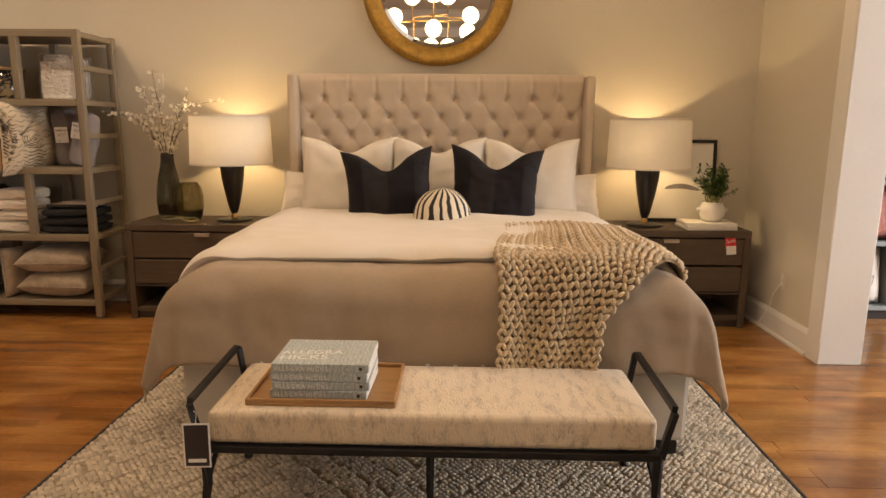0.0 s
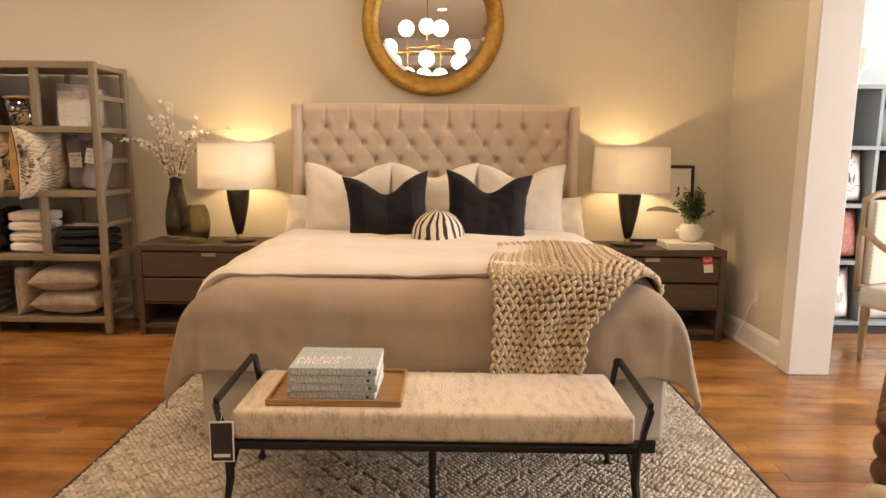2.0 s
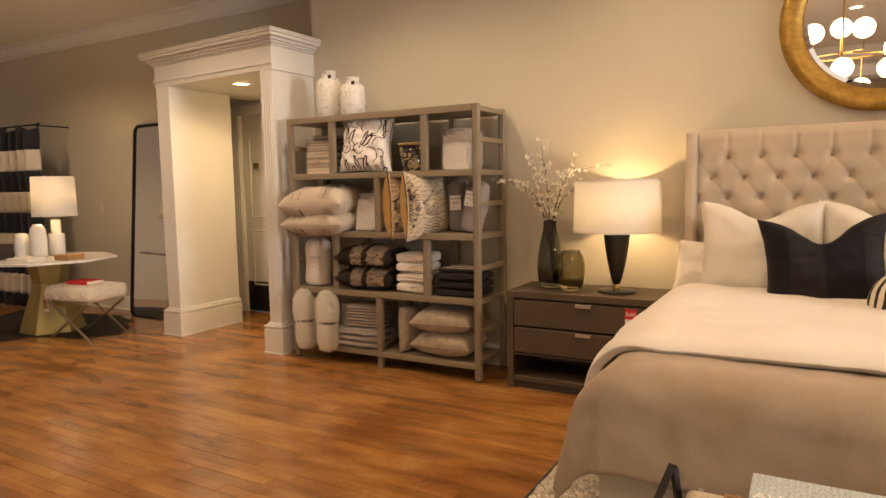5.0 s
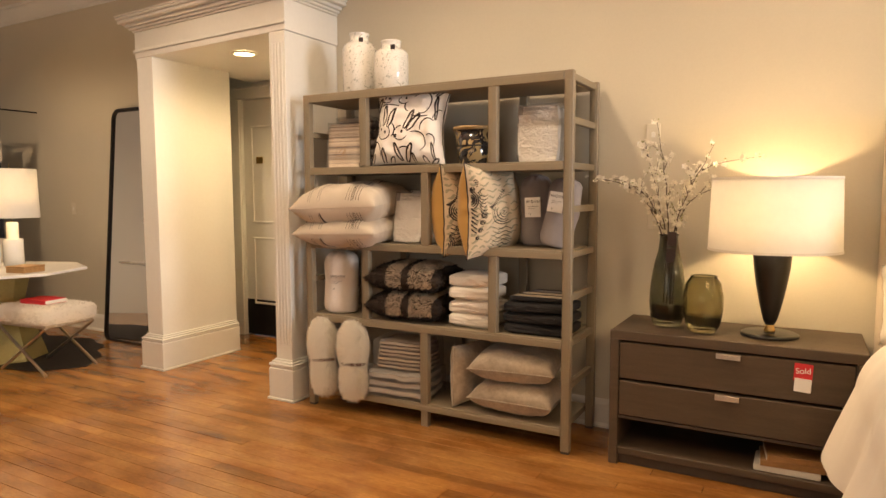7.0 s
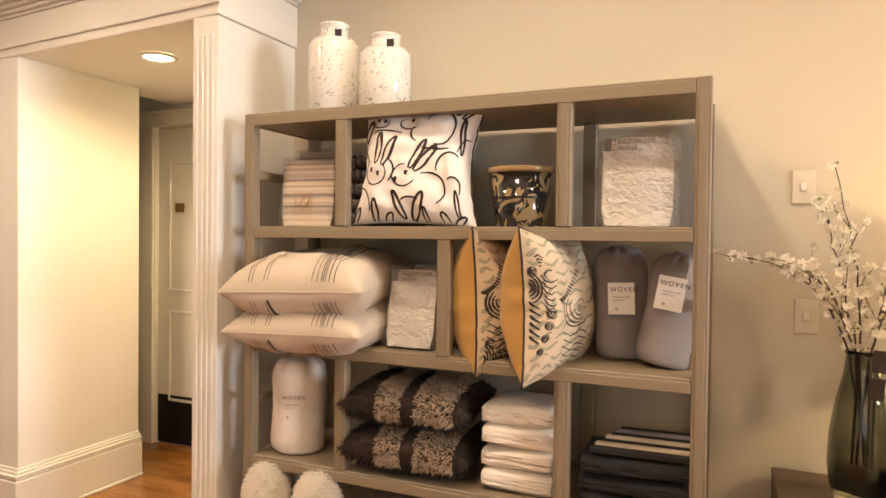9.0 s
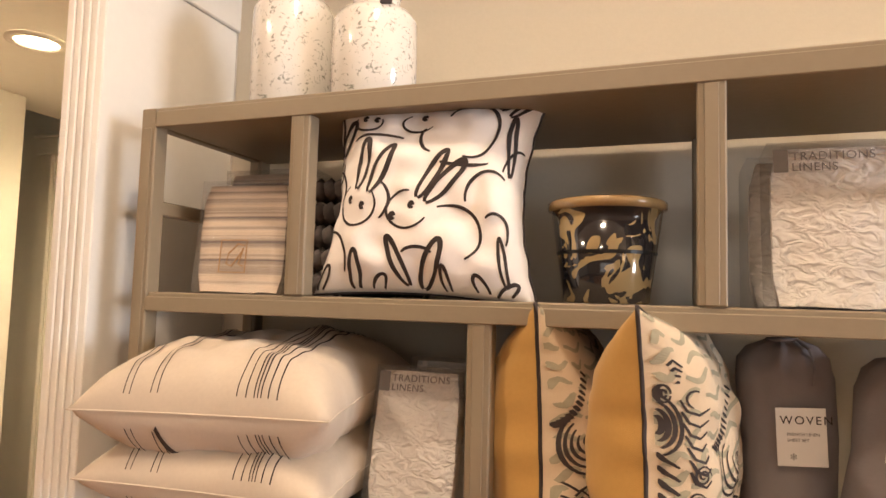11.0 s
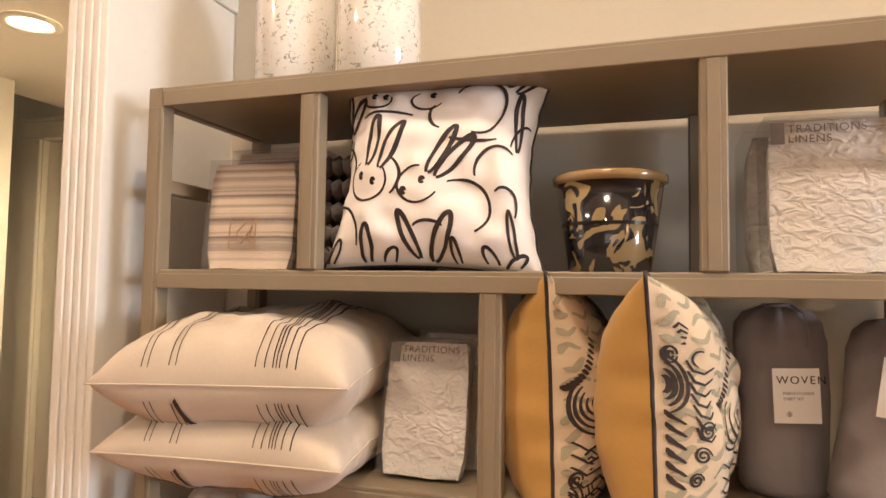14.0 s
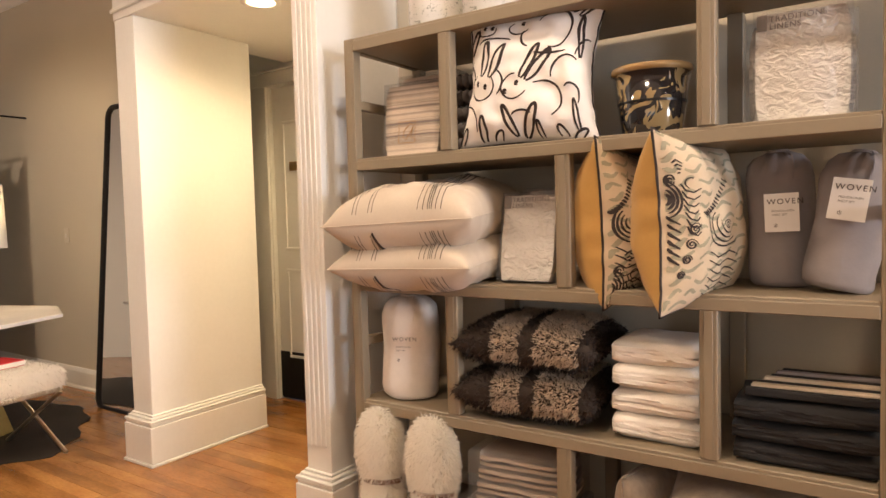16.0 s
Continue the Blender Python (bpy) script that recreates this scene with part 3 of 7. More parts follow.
for k in range(13):
    px = -0.66 + k * 0.108
    bm = bmesh.new()
    c = tan_cover((px / 1.30 + 1) / 2, 1.0)
    lathe(bm, [(0.003, 0), (0.009, 0.001), (0.009, 0.003), (0.004, 0.004)], 10)
    bmesh.ops.transform(bm, matrix=Matrix.Translation(c + Vector((0, -0.010, 0.02))) @ pose(0, 0, 0, 90), verts=bm.verts)
    part("button", bm, M["white_ceramic"], cover, "small pearl button")


def white_cover(u, v):
    p, q = (u * 2 - 1) * (1.46 + 0.04 * fold(v * 3, 0, 0, 1)), 0.02 + v * 1.32
    roll = max(0.0, (v - 0.95) / 0.05)
    w = drape(p, q, 1.075, BFOOT - 0.2, BTOP + 0.070, 0.20, 0.30)
    d = max(0.0, BTOP + 0.07 - w.z)
    w.x += (0.05 * d * math.sin(q * 9 + 1) + 0.03 * fold(q * 3, p, 0, 2)) * (1 if p > 0 else -1) * (abs(p) > 0.9)
    w.z += 0.022 * fold(p * 1.6, q * 2, 3, 1.4) + 0.006 * fold(p, q, 8, 8) - 0.030 * roll ** 2
    w.y += 0.03 * fold(p * 2, 0, 6, 1.5) * v - 0.010 * math.sin(roll * math.pi)
    return w


white = thing("folded_duvet", "ivory cotton duvet folded back across the bed", "duvet", pose(BX, 0, 0))
bm = bmesh.new()
sheet(bm, 120, 60, white_cover)
ob = part("cloth", bm, M["duvet_white"], white, "", True)
so = ob.modifiers.new("thick", "SOLIDIFY")
so.thickness, so.offset = 0.038, -1
be = ob.modifiers.new("round", "BEVEL")
be.width, be.segments, be.limit_method, be.angle_limit = 0.016, 3, "ANGLE", radians(50)

bm = bmesh.new()
tube(bm, [white_cover(0.02 + 0.96 * k / 80, 0.955) + Vector((0, 0, 0.0005)) for k in range(81)], 0.0022, 5)
part("hem_seam", bm, M["pillow_ivory"], white)

# chunky knitted throw: rows of stitches laid over the bed
throw = thing("knit_throw", "chunky oatmeal knitted wool throw draped over the bed corner", "throw blanket", pose(BX, 0, 0))
M["wool"] = island_tint(mat("oatmeal_wool", (0.62, 0.48, 0.31), 0.95, 0, 0.12, 40, 0.6, 260, sheen=0.4), 0.10)
# same wool darkened: the shade between stitches is put into this colour
M["wool_shade"] = mat("shade_tinted_wool", (0.36, 0.26, 0.16), 0.95, 0, 0.1, 40)


def throw_at(u, v, lift):
    """u across from the inner edge, v from the head-side edge down to the hem."""
    q = 0.60 + v * 1.39
    pl = 0.27 + 0.10 * (1 - v) ** 2 + 0.015 * math.sin(v * 9)
    pr = 1.24 - 0.56 * max(0.0, min(1.0, (v - 0.50) / 0.36)) ** 0.8 + 0.012 * math.sin(v * 17)
    p = pl + (pr - pl) * u
    w = drape(p, q, 1.09, BFOOT - 0.115, BTOP + 0.098, 0.15, 0.10, lift)
    w.z += 0.020 * fold(p * 2, q * 2, 3, 1.7) - 0.012 * u * (v > 0.9) + 0.03 * max(0, 0.25 - v) * math.sin(u * 9)
    w.y -= 0.022 * max(0.0, v - 0.5) * (1 + math.sin(u * 14 + 1)) + 0.012 * fold(p * 4, q * 2, 1, 2)
    return w


# backing sheet in the darkened wool, standing in for shade in the gaps
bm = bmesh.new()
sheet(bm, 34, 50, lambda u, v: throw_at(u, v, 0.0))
part("backing", bm, M["wool_shade"], throw, "", True)
lump = bmesh.new()
bmesh.ops.create_uvsphere(lump, u_segments=7, v_segments=5, radius=1)
lv, lf = [v.co.copy() for v in lump.verts], [[v.index for v in f.verts] for f in lump.faces]
lump.free()
vs, fs = [], []
NU, NV = 23, 50
for j in range(NV):
    for i in range(NU):
        u, v = (i + 0.5 + 0.35 * (j % 2)) / (NU + 0.4), (j + 0.5) / NV
        c = throw_at(u, v, 0.013)
        du = (throw_at(u + 0.01, v, 0.013) - throw_at(u - 0.01, v, 0.013)).normalized()
        dv = (throw_at(u, v + 0.008, 0.013) - throw_at(u, max(0, v - 0.008), 0.013)).normalized()
        nn = du.cross(dv).normalized()
        lean = 0.55 if (i + j) % 2 else -0.55
        a, b = (dv + du * lean).normalized(), nn.cross(dv + du * lean).normalized()
        k0 = len(vs)
        vs += [c + a * (co.x * 0.0195) + b * (co.y * 0.0096) + nn * (co.z * 0.0130) for co in lv]
        fs += [[k0 + k for k in f] for f in lf]
me = bpy.data.meshes.new("knit_surface")
me.from_pydata(vs, [], fs)
for p_ in me.polygons:
    p_.use_smooth = True
me.materials.append(M["wool"])
st = new("knit_surface", me)
st.parent = throw
tagged(st, "thick wool stitches", kind="stuff")


# ---- pillows ----
def pillow_at(a, b, side, w, h, t, pinch, chop, seed, wrinkle, blunt=4):
    """A point of a cushion's skin; a and b from -1 to 1, side -1 front and 1 back."""
    x = w / 2 * a * (1 - pinch * (1 - b * b) * a * a)
    z = h / 2 * b * (1 - pinch * (0.4 if b < 0 else 1) * (1 - a * a) * b * b)
    k = max(0.0, (1 - a ** 4) * (1 - abs(b) ** blunt)) ** (0.55 if blunt > 3 else 0.62)
    z -= chop * math.exp(-(a / 0.42) ** 2) * ((b + 1) / 2) ** 3
    y = side * t / 2 * k
    y += k * wrinkle * (fold(a + seed, b, side, 2.2) + 0.6 * fold(a + seed, b, side, 5)) + chop * 0.12 * math.exp(-(a / 0.3) ** 2) * b * k
    x += max(abs(a), abs(b)) ** 6 * 0.006 * fold(a * 3 + seed, b * 3, 7, 2)
    return Vector((x, y, z))


def pillow_bm(w, h, t, pinch=0.10, chop=0.0, n=26, seed=0, wrinkle=0.010, sides=(-1, 1), blunt=4):
    """A cushion standing in the xz plane, its middle at the origin."""
    bm = bmesh.new()
    for side in sides:
        sheet(bm, n, n, lambda u, v: pillow_at(u * 2 - 1, v * 2 - 1, side, w, h, t, pinch, chop, seed, wrinkle, blunt), side > 0)
    bmesh.ops.remove_doubles(bm, verts=bm.verts[:], dist=0.0004)
    return bm


def stroke(bm, line, width, shape, side=-1, lift=0.0012):
    """A painted line on a cushion, along points (a, b) of its skin; shape: the cushion's sizes."""
    fine = []
    for (a0, b0), (a1, b1) in zip(line, line[1:]):
        steps = max(2, int(math.hypot(a1 - a0, b1 - b0) / 0.025))
        fine += [(a0 + (a1 - a0) * k / steps, b0 + (b1 - b0) * k / steps) for k in range(steps)]
    fine.append(line[-1])
    rows = []
    n = len(fine)
    for i, (a, b) in enumerate(fine):
        da, db = fine[min(i + 1, n - 1)][0] - fine[max(i - 1, 0)][0], fine[min(i + 1, n - 1)][1] - fine[max(i - 1, 0)][1]
        l = math.hypot(da, db) or 1
        wd = width * (0.55 + 0.45 * math.sin(math.pi * min(1, (i + 0.6) / n)) + 0.18 * fold(a * 7, b * 7, 1, 1))
        row = []
        for s in (-1, 1):
            a2, b2 = max(-0.99, min(0.99, a - s * db / l * wd)), max(-0.99, min(0.99, b + s * da / l * wd))
            q = pillow_at(a2, b2, side, *shape)
            nn = (pillow_at(a2 + 0.008, b2, side, *shape) - pillow_at(a2 - 0.008, b2, side, *shape)).cross(pillow_at(a2, b2 + 0.008, side, *shape) - pillow_at(a2, b2 - 0.008, side, *shape)).normalized()
            q += nn * (lift if nn.y * side > 0 else -lift)
            row.append(bm.verts.new(q))
        rows.append(row)
    for p, q in zip(rows, rows[1:]):
        bm.faces.new((p[0], q[0], q[1], p[1]))
    return bm


def arc(cx, cy, rx, ry, a0, a1, n=14, tilt=0.0):
    ct, st = math.cos(radians(tilt)), math.sin(radians(tilt))
    out = []
    for k in range(n + 1):
        t = radians(a0 + (a1 - a0) * k / n)
        x, y = rx * math.cos(t), ry * math.sin(t)
        out.append((cx + x * ct - y * st, cy + x * st + y * ct))
    return out


def seam(bm, w, h, pinch, chop, r, seed=0):
    pts = []
    for k in range(96):
        s = k / 24
        side, e = int(s), (s % 1) * 2 - 1
        a, b = ((e, -1), (1, e), (-e, 1), (-1, -e))[side]
        x = w / 2 * a * (1 - pinch * (1 - b * b) * a * a)
        z = h / 2 * b * (1 - pinch * (0.4 if b < 0 else 1) * (1 - a * a) * b * b) - chop * math.exp(-(a / 0.42) ** 2) * ((b + 1) / 2) ** 3
        x += 0.006 * fold(a * 3 + seed, b * 3, 7, 2)
        pts.append((x, 0, z))
    return tube(bm, pts, r, 5, True)


def pillow(name, label, m, w, h, t, material, pinch=0.10, chop=0.0, seed=0, piping=None, wrinkle=0.010, group=""):
    th = thing(name, label, "pillow", m, group)
    part("cushion", pillow_bm(w, h, t, pinch, chop, 26, seed, wrinkle), material, th, "", True)
    if piping:
        bm = bmesh.new()
        part("piping", seam(bm, w, h, pinch, chop, 0.0035, seed), piping, th, "", True)
    return th


ZB = BTOP + 0.025
G = "pillows on the bed"
for k, (x, tilt, rz) in enumerate(((-1.275, -16, 3), (-0.70, -14, -2), (-0.105, -16, -3))):
    pillow("euro_pillow", "ivory linen euro pillow leaning on the headboard", pose(x, 5.44 - 0.02 * (k != 1), ZB + 0.245, tilt, 0, rz), 0.63, 0.58, 0.19, M["pillow_ivory"], 0.09, 0.085, k * 5, M["duvet_white"], 0.014, G)
for k, (x, rz) in enumerate(((-1.50, 5), (0.125, -5))):
    pillow("sleeping_pillow", "ivory linen pillow with a ruffled flange", pose(x, 5.50, ZB + 0.13, -28, 4 * (1 - 2 * k), rz), 0.46, 0.34, 0.18, M["pillow_ivory"], 0.05, 0.02, 30 + k, M["linen"], 0.02, G)


def navy_pillow(m, seed):
    th = thing("navy_pillow", "dark navy patchwork pillow with a pinched top", "pillow", m, G)
    w, h, t, pinch, chop = 0.565, 0.53, 0.19, 0.13, 0.110
    body = part("cushion", pillow_bm(w, h, t, pinch, chop, 30, seed, 0.010), M["navy"], th, "", True)
    bands = [(-1.0, -0.58), (-0.54, 0.02), (0.06, 0.52), (0.56, 1.0)]
    full = pillow_bm(w, h, t, pinch, chop, 44, seed, 0.010)
    full.normal_update()
    for k, (a0, a1) in enumerate(bands):
        for z0, z1 in ((-1.0, 0.18), (0.21, 1.0)) if k % 2 == 0 else ((-0.9, 0.55), (0.58, 1.0)):
            bm = full.copy()
            drop = [f for f in bm.faces if not (f.calc_center_median().y < -0.012 and a0 * w / 2 < f.calc_center_median().x < a1 * w / 2 and z0 * h / 2 < f.calc_center_median().z < z1 * h / 2)]
            bmesh.ops.delete(bm, geom=drop, context="FACES")
            for vv in bm.verts:
                vv.co.y -= 0.0025
            part("patch", bm, M["navy_a"] if k % 2 else M["navy_b"], body, "", True)
    full.free()
    return th


M["navy_a"] = weave("worn_navy_patch", (0.018, 0.015, 0.017), 0.75, 0.3, 500, 0.2, 0.05)
M["navy_b"] = weave("deep_navy_patch", (0.011, 0.009, 0.012), 0.8, 0.25, 500, 0.2, 0.05)
navy_pillow(pose(-0.985, 5.16, ZB + 0.200, -12, -4, 4), 3)
navy_pillow(pose(-0.345, 5.15, ZB + 0.217, -12, 3, -4), 9)
# ball cushion with painted stripes
ball = thing("ball_pillow", "round cream cushion with black zebra stripes", "pillow", pose(-0.655, 4.93, ZB + 0.085))
bm = bmesh.new()
bmesh.ops.create_uvsphere(bm, u_segments=40, v_segments=24, radius=0.165)
for v in bm.verts:
    v.co *= 1 - 0.03 * abs(math.sin(3 * math.atan2(v.co.y, v.co.x)))
M["zebra"] = mat("zebra_print", (0.76, 0.68, 0.55), 0.9, 0, 0.05, 20)
nt = M["zebra"].node_tree
gr = nt.nodes.new("ShaderNodeTexGradient")
gr.gradient_type = "RADIAL"
tw = nt.nodes.new("ShaderNodeTexNoise")
tw.inputs["Scale"].default_value, tw.inputs["Detail"].default_value = 9, 2
ml, ad, sn = nt.nodes.new("ShaderNodeMath"), nt.nodes.new("ShaderNodeMath"), nt.nodes.new("ShaderNodeMath")
ml.operation, sn.operation = "MULTIPLY", "SINE"
ml.inputs[1].default_value = 2 * math.pi * 17
wv = nt.nodes.new("ShaderNodeMath")
wv.operation = "MULTIPLY_ADD"
wv.inputs[1].default_value = 7.0
nt.links.new(nt.nodes["Texture Coordinate"].outputs["Object"], gr.inputs[0]), nt.links.new(nt.nodes["Texture Coordinate"].outputs["Object"], tw.inputs["Vector"])
nt.links.new(gr.outputs["Fac"], ml.inputs[0]), nt.links.new(tw.outputs[0], wv.inputs[0]), nt.links.new(ml.outputs[0], wv.inputs[2])
nt.links.new(wv.outputs[0], sn.inputs[0]), nt.links.new(sn.outputs[0], ad.inputs[0])
ad.inputs[1].default_value = 0.62
rp = nt.nodes.new("ShaderNodeValToRGB")
rp.color_ramp.interpolation = "CONSTANT"
rp.color_ramp.elements[0].color, rp.color_ramp.elements[1].color = (0.03, 0.026, 0.024, 1), (0.74, 0.66, 0.53, 1)
rp.color_ramp.elements[1].position = 0.33
nt.links.new(ad.outputs[0], rp.inputs[0])
nt.links.new(rp.outputs[0], nt.nodes["Principled BSDF"].inputs["Base Color"])
part("cushion", bm, M["zebra"], ball, "", True)
bm = bmesh.new()
lathe(bm, [(0.012, 0), (0.014, 0.004), (0.004, 0.008)], 10, (0, 0, 0.160))
part("button", bm, M["zebra"], ball)

# ---- bench ----
bench = thing("bench", "black iron bench with a brindled hide cushion", "bench", pose(-0.64, 3.36, 0.016))
bm = bmesh.new()
box(bm, (-0.715, -0.225, 0.292), (0.715, 0.225, 0.400), 0.022, seg=3)
M["hide"] = mat("brindled_hide", (0.66, 0.55, 0.42), 0.85, 0, 0.3, 34, 0.55, 150, (1, 0.32, 0.5), sheen=0.4)
nt = M["hide"].node_tree
for n_ in nt.nodes:
    if n_.type == "VALTORGB":
        n_.color_ramp.elements[0].color = (0.48, 0.385, 0.285, 1)
        n_.color_ramp.elements[1].color = (0.76, 0.63, 0.46, 1)
        n_.color_ramp.elements[0].position, n_.color_ramp.elements[1].position = 0.34, 0.52
    if n_.type == "MAPPING":
        n_.inputs["Rotation"].default_value = (0, 0, radians(28))
part("cushion", bm, M["hide"], bench, "cream and grey brindled cowhide cushion", True)
bm = bmesh.new()
box(bm, (-0.73, -0.235, 0.262), (0.73, -0.205, 0.288), 0.003)
box(bm, (-0.73, 0.205, 0.262), (0.73, 0.235, 0.288), 0.003)
for x in (-0.73, 0.70):
    box(bm, (x, -0.205, 0.262), (x + 0.03, 0.205, 0.288), 0.003)
part("seat_frame", bm, M["black_metal"], bench)
for sx in (-1, 1):
    for sy in (-1, 1):
        bm = bmesh.new()
        tube(bm, [(sx * 0.725, sy * 0.22, 0.275), (sx * 0.722, sy * 0.225, 0.15), (sx * 0.742, sy * 0.23, 0.012)], 0.019, 4, taper=0.011, square=True)
        lathe(bm, [(0.016, 0), (0.018, 0.006), (0.012, 0.018)], 10, (sx * 0.742, sy * 0.23, 0))
        part("leg", bm, M["black_metal"], bench)
        bm = bmesh.new()
        tube(bm, [(sx * 0.722, sy * 0.226, 0.16), (sx * 0.722, sy * 0.06, 0.272)], 0.011, 4, square=True)
        part("brace", bm, M["black_metal"], bench)
    bm = bmesh.new()
    tube(bm, [(sx * 0.735, -0.22, 0.27), (sx * 0.740, -0.232, 0.34), (sx * 0.757, -0.245, 0.432), (sx * 0.759, -0.235, 0.442), (sx * 0.761, 0.21, 0.462), (sx * 0.757, 0.225, 0.455), (sx * 0.740, 0.225, 0.34), (sx * 0.735, 0.22, 0.27)], 0.0135, 4, square=True)
    part("arm", bm, M["black_metal"], bench, "bent black iron arm")
bm = bmesh.new()
tube(bm, [(0, -0.215, 0.27), (0, -0.222, 0.15), (0.004, -0.226, 0.0)], 0.014, 4, taper=0.010, square=True)
part("leg", bm, M["black_metal"], bench)
tag = thing("price_tag", "black hanging tag with a white border", "price tag", pose(-1.375, 3.10, 0.318, 0, 0, 4))
bm = bmesh.new()
box(bm, (-0.042, -0.001, -0.075), (0.042, 0.001, 0.075), 0.0005)
part("border", bm, M["white_card"], tag)
bm = bmesh.new()
box(bm, (-0.037, -0.0024, -0.069), (0.037, -0.0012, 0.069))
part("card", bm, M["black_card"], tag)
bm = bmesh.new()
box(bm, (-0.028, -0.0036, -0.056), (0.028, -0.0026, -0.044))
part("print_bar", bm, M["white_card"], tag)
bm = bmesh.new()
tube(bm, [(0, -0.002, 0.072), (0.003, 0.004, 0.105), (-0.004, 0.0, 0.118)], 0.001, 4)
part("string", bm, M["white_card"], tag)
tray = thing("tray", "shallow walnut tray set on the hide cushion", "tray", pose(-1.00, 3.36, 0.4175))
M["tray"] = mat("walnut_tray", (0.40, 0.22, 0.09), 0.5, 0, 0.2, 6, 0.15, 60, (1, 8, 1))
bm = bmesh.new()
box(bm, (-0.245, -0.175, 0), (0.245, 0.175, 0.010), 0.002)
part("bottom", bm, M["tray"], tray)
for a, b in (((-0.245, -0.175), (0.245, -0.165)), ((-0.245, 0.165), (0.245, 0.175)), ((-0.245, -0.1645), (-0.235, 0.1645)), ((0.235, -0.1645), (0.245, 0.1645))):
    bm = bmesh.new()
    box(bm, (*a, 0.0102), (*b, 0.024), 0.002)
    part("rim", bm, M["tray"], tray)
M["book_cloth"] = mat("pale_blue_patterned_cover", (0.44, 0.51, 0.52), 0.7, 0, 0.06, 10)
nt = M["book_cloth"].node_tree
wv = nt.nodes.new("ShaderNodeTexWave")
wv.inputs["Scale"].default_value, wv.inputs["Distortion"].default_value, wv.inputs["Detail Scale"].default_value = 22, 9, 3
rp = nt.nodes.new("ShaderNodeValToRGB")
rp.color_ramp.elements[0].color, rp.color_ramp.elements[1].color = (0.36, 0.42, 0.43, 1), (0.56, 0.61, 0.60, 1)
nt.links.new(nt.nodes["Texture Coordinate"].outputs["Object"], wv.inputs[0]), nt.links.new(wv.outputs["Fac"], rp.inputs[0])
nt.links.new(rp.outputs[0], nt.nodes["Principled BSDF"].inputs["Base Color"])
for k in range(4):
    bk = thing("book", "pale blue patterned hardback book in a stack", "book", pose(-1.01 + 0.004 * (k % 2), 3.345, 0.4280 + k * 0.0305, 0, 0, (-1.5, 0.6, -0.5, 0.2)[k]), "books on the tray")
    bm = bmesh.new()
    box(bm, (-0.160, -0.125, 0.0), (0.160, 0.125, 0.0295), 0.002)
    part("cover", bm, M["book_cloth"], bk)
    bm = bmesh.new()
    box(bm, (-0.156, -0.120, 0.004), (0.1615, 0.120, 0.0255), 0.001)
    part("pages", bm, M["paper"], bk)
    words("spine_lettering", "ALLEGRA HICKS", 0.022, pose(-0.152, -0.1258, 0.006, 90), M["white_card"], bk, 1.15)
    bm = bmesh.new()
    box(bm, (0.128, -0.1262, 0.010), (0.138, -0.1252, 0.020))
    part("spine_dot", bm, M["ink"], bk)
    if k == 3:
        words("title", "ALLEGRA", 0.050, pose(-0.150, -0.035, 0.0297, 0, 0, 4), M["white_card"], bk)
        words("title", "HICKS", 0.058, pose(-0.146, -0.085, 0.0297, 0, 0, 4), M["white_card"], bk)


# ---- nightstands ----
def nightstand(m, label):
    ns = thing("nightstand", label, "nightstand", m, "nightstands beside the bed")
    w, d, h = 0.525, 0.46, 0.66
    def b(name, a, c, mt, parent=ns, label="", bev=0.003):
        t = bmesh.new()
        box(t, a, c, bev)
        return part(name, t, mt, parent, label)
    b("top", (-w, 0, h - 0.045), (w, d, h), M["taupe_wood"])
    for sx in (-1, 1):
        b("side_panel", (sx * w - 0.0 if sx < 0 else w - 0.042, 0, 0), (-w + 0.042 if sx < 0 else w, d, h - 0.0455), M["taupe_wood"])
    b("back", (-w + 0.0425, d - 0.015, 0.06), (w - 0.0425, d - 0.002, h - 0.046), M["taupe_dark"])
    b("shelf", (-w + 0.0425, 0.01, 0.05), (w - 0.0425, d - 0.016, 0.085), M["taupe_wood"])
    b("plinth", (-w + 0.0425, 0.03, 0.0), (w - 0.0425, 0.06, 0.0495), M["taupe_dark"])
    b("divider", (-w + 0.0425, 0.012, 0.228), (w - 0.0425, d - 0.016, 0.245), M["taupe_dark"])
    for z0, z1 in ((0.430, 0.604), (0.250, 0.416)):
        dr = b("drawer", (-w + 0.046, 0.004, z0), (w - 0.046, d - 0.03, z1), M["taupe_wood"])
        t = bmesh.new()
        box(t, (-0.05, -0.020, z1 - 0.006), (0.05, 0.006, z1 - 0.0005), 0.0015)
        box(t, (-0.05, -0.020, z1 - 0.024), (0.05, -0.016, z1 - 0.0065), 0.0015)
        part("handle", t, M["nickel"], dr, "brushed nickel tab pull")
    return ns


nightstand(pose(-2.275, 5.475, 0), "grey-brown oak nightstand with two drawers and open shelf")
nightstand(pose(0.842, 5.475, 0), "grey-brown oak nightstand with two drawers beside the wall")


def sale_tag(m):
    tg = thing("sale_tag", "red and white paper sale tag on a drawer", "price tag", m)
    bm = bmesh.new()
    box(bm, (-0.035, -0.0015, 0.0), (0.035, 0.0, 0.075), 0.0004)
    part("red_card", bm, M["red"], tg)
    bm = bmesh.new()
    box(bm, (-0.030, -0.004, -0.045), (0.034, -0.002, 0.012), 0.0004)
    part("white_card", bm, M["white_card"], tg)
    words("lettering", "Sold", 0.034, pose(-0.029, -0.0022, 0.030, 90, -6), M["white_card"], tg)
    return tg


sale_tag(pose(-1.985, 5.474, 0.520, -4, 3, 0))
sale_tag(pose(1.235, 5.474, 0.550, -4, -4, 0))


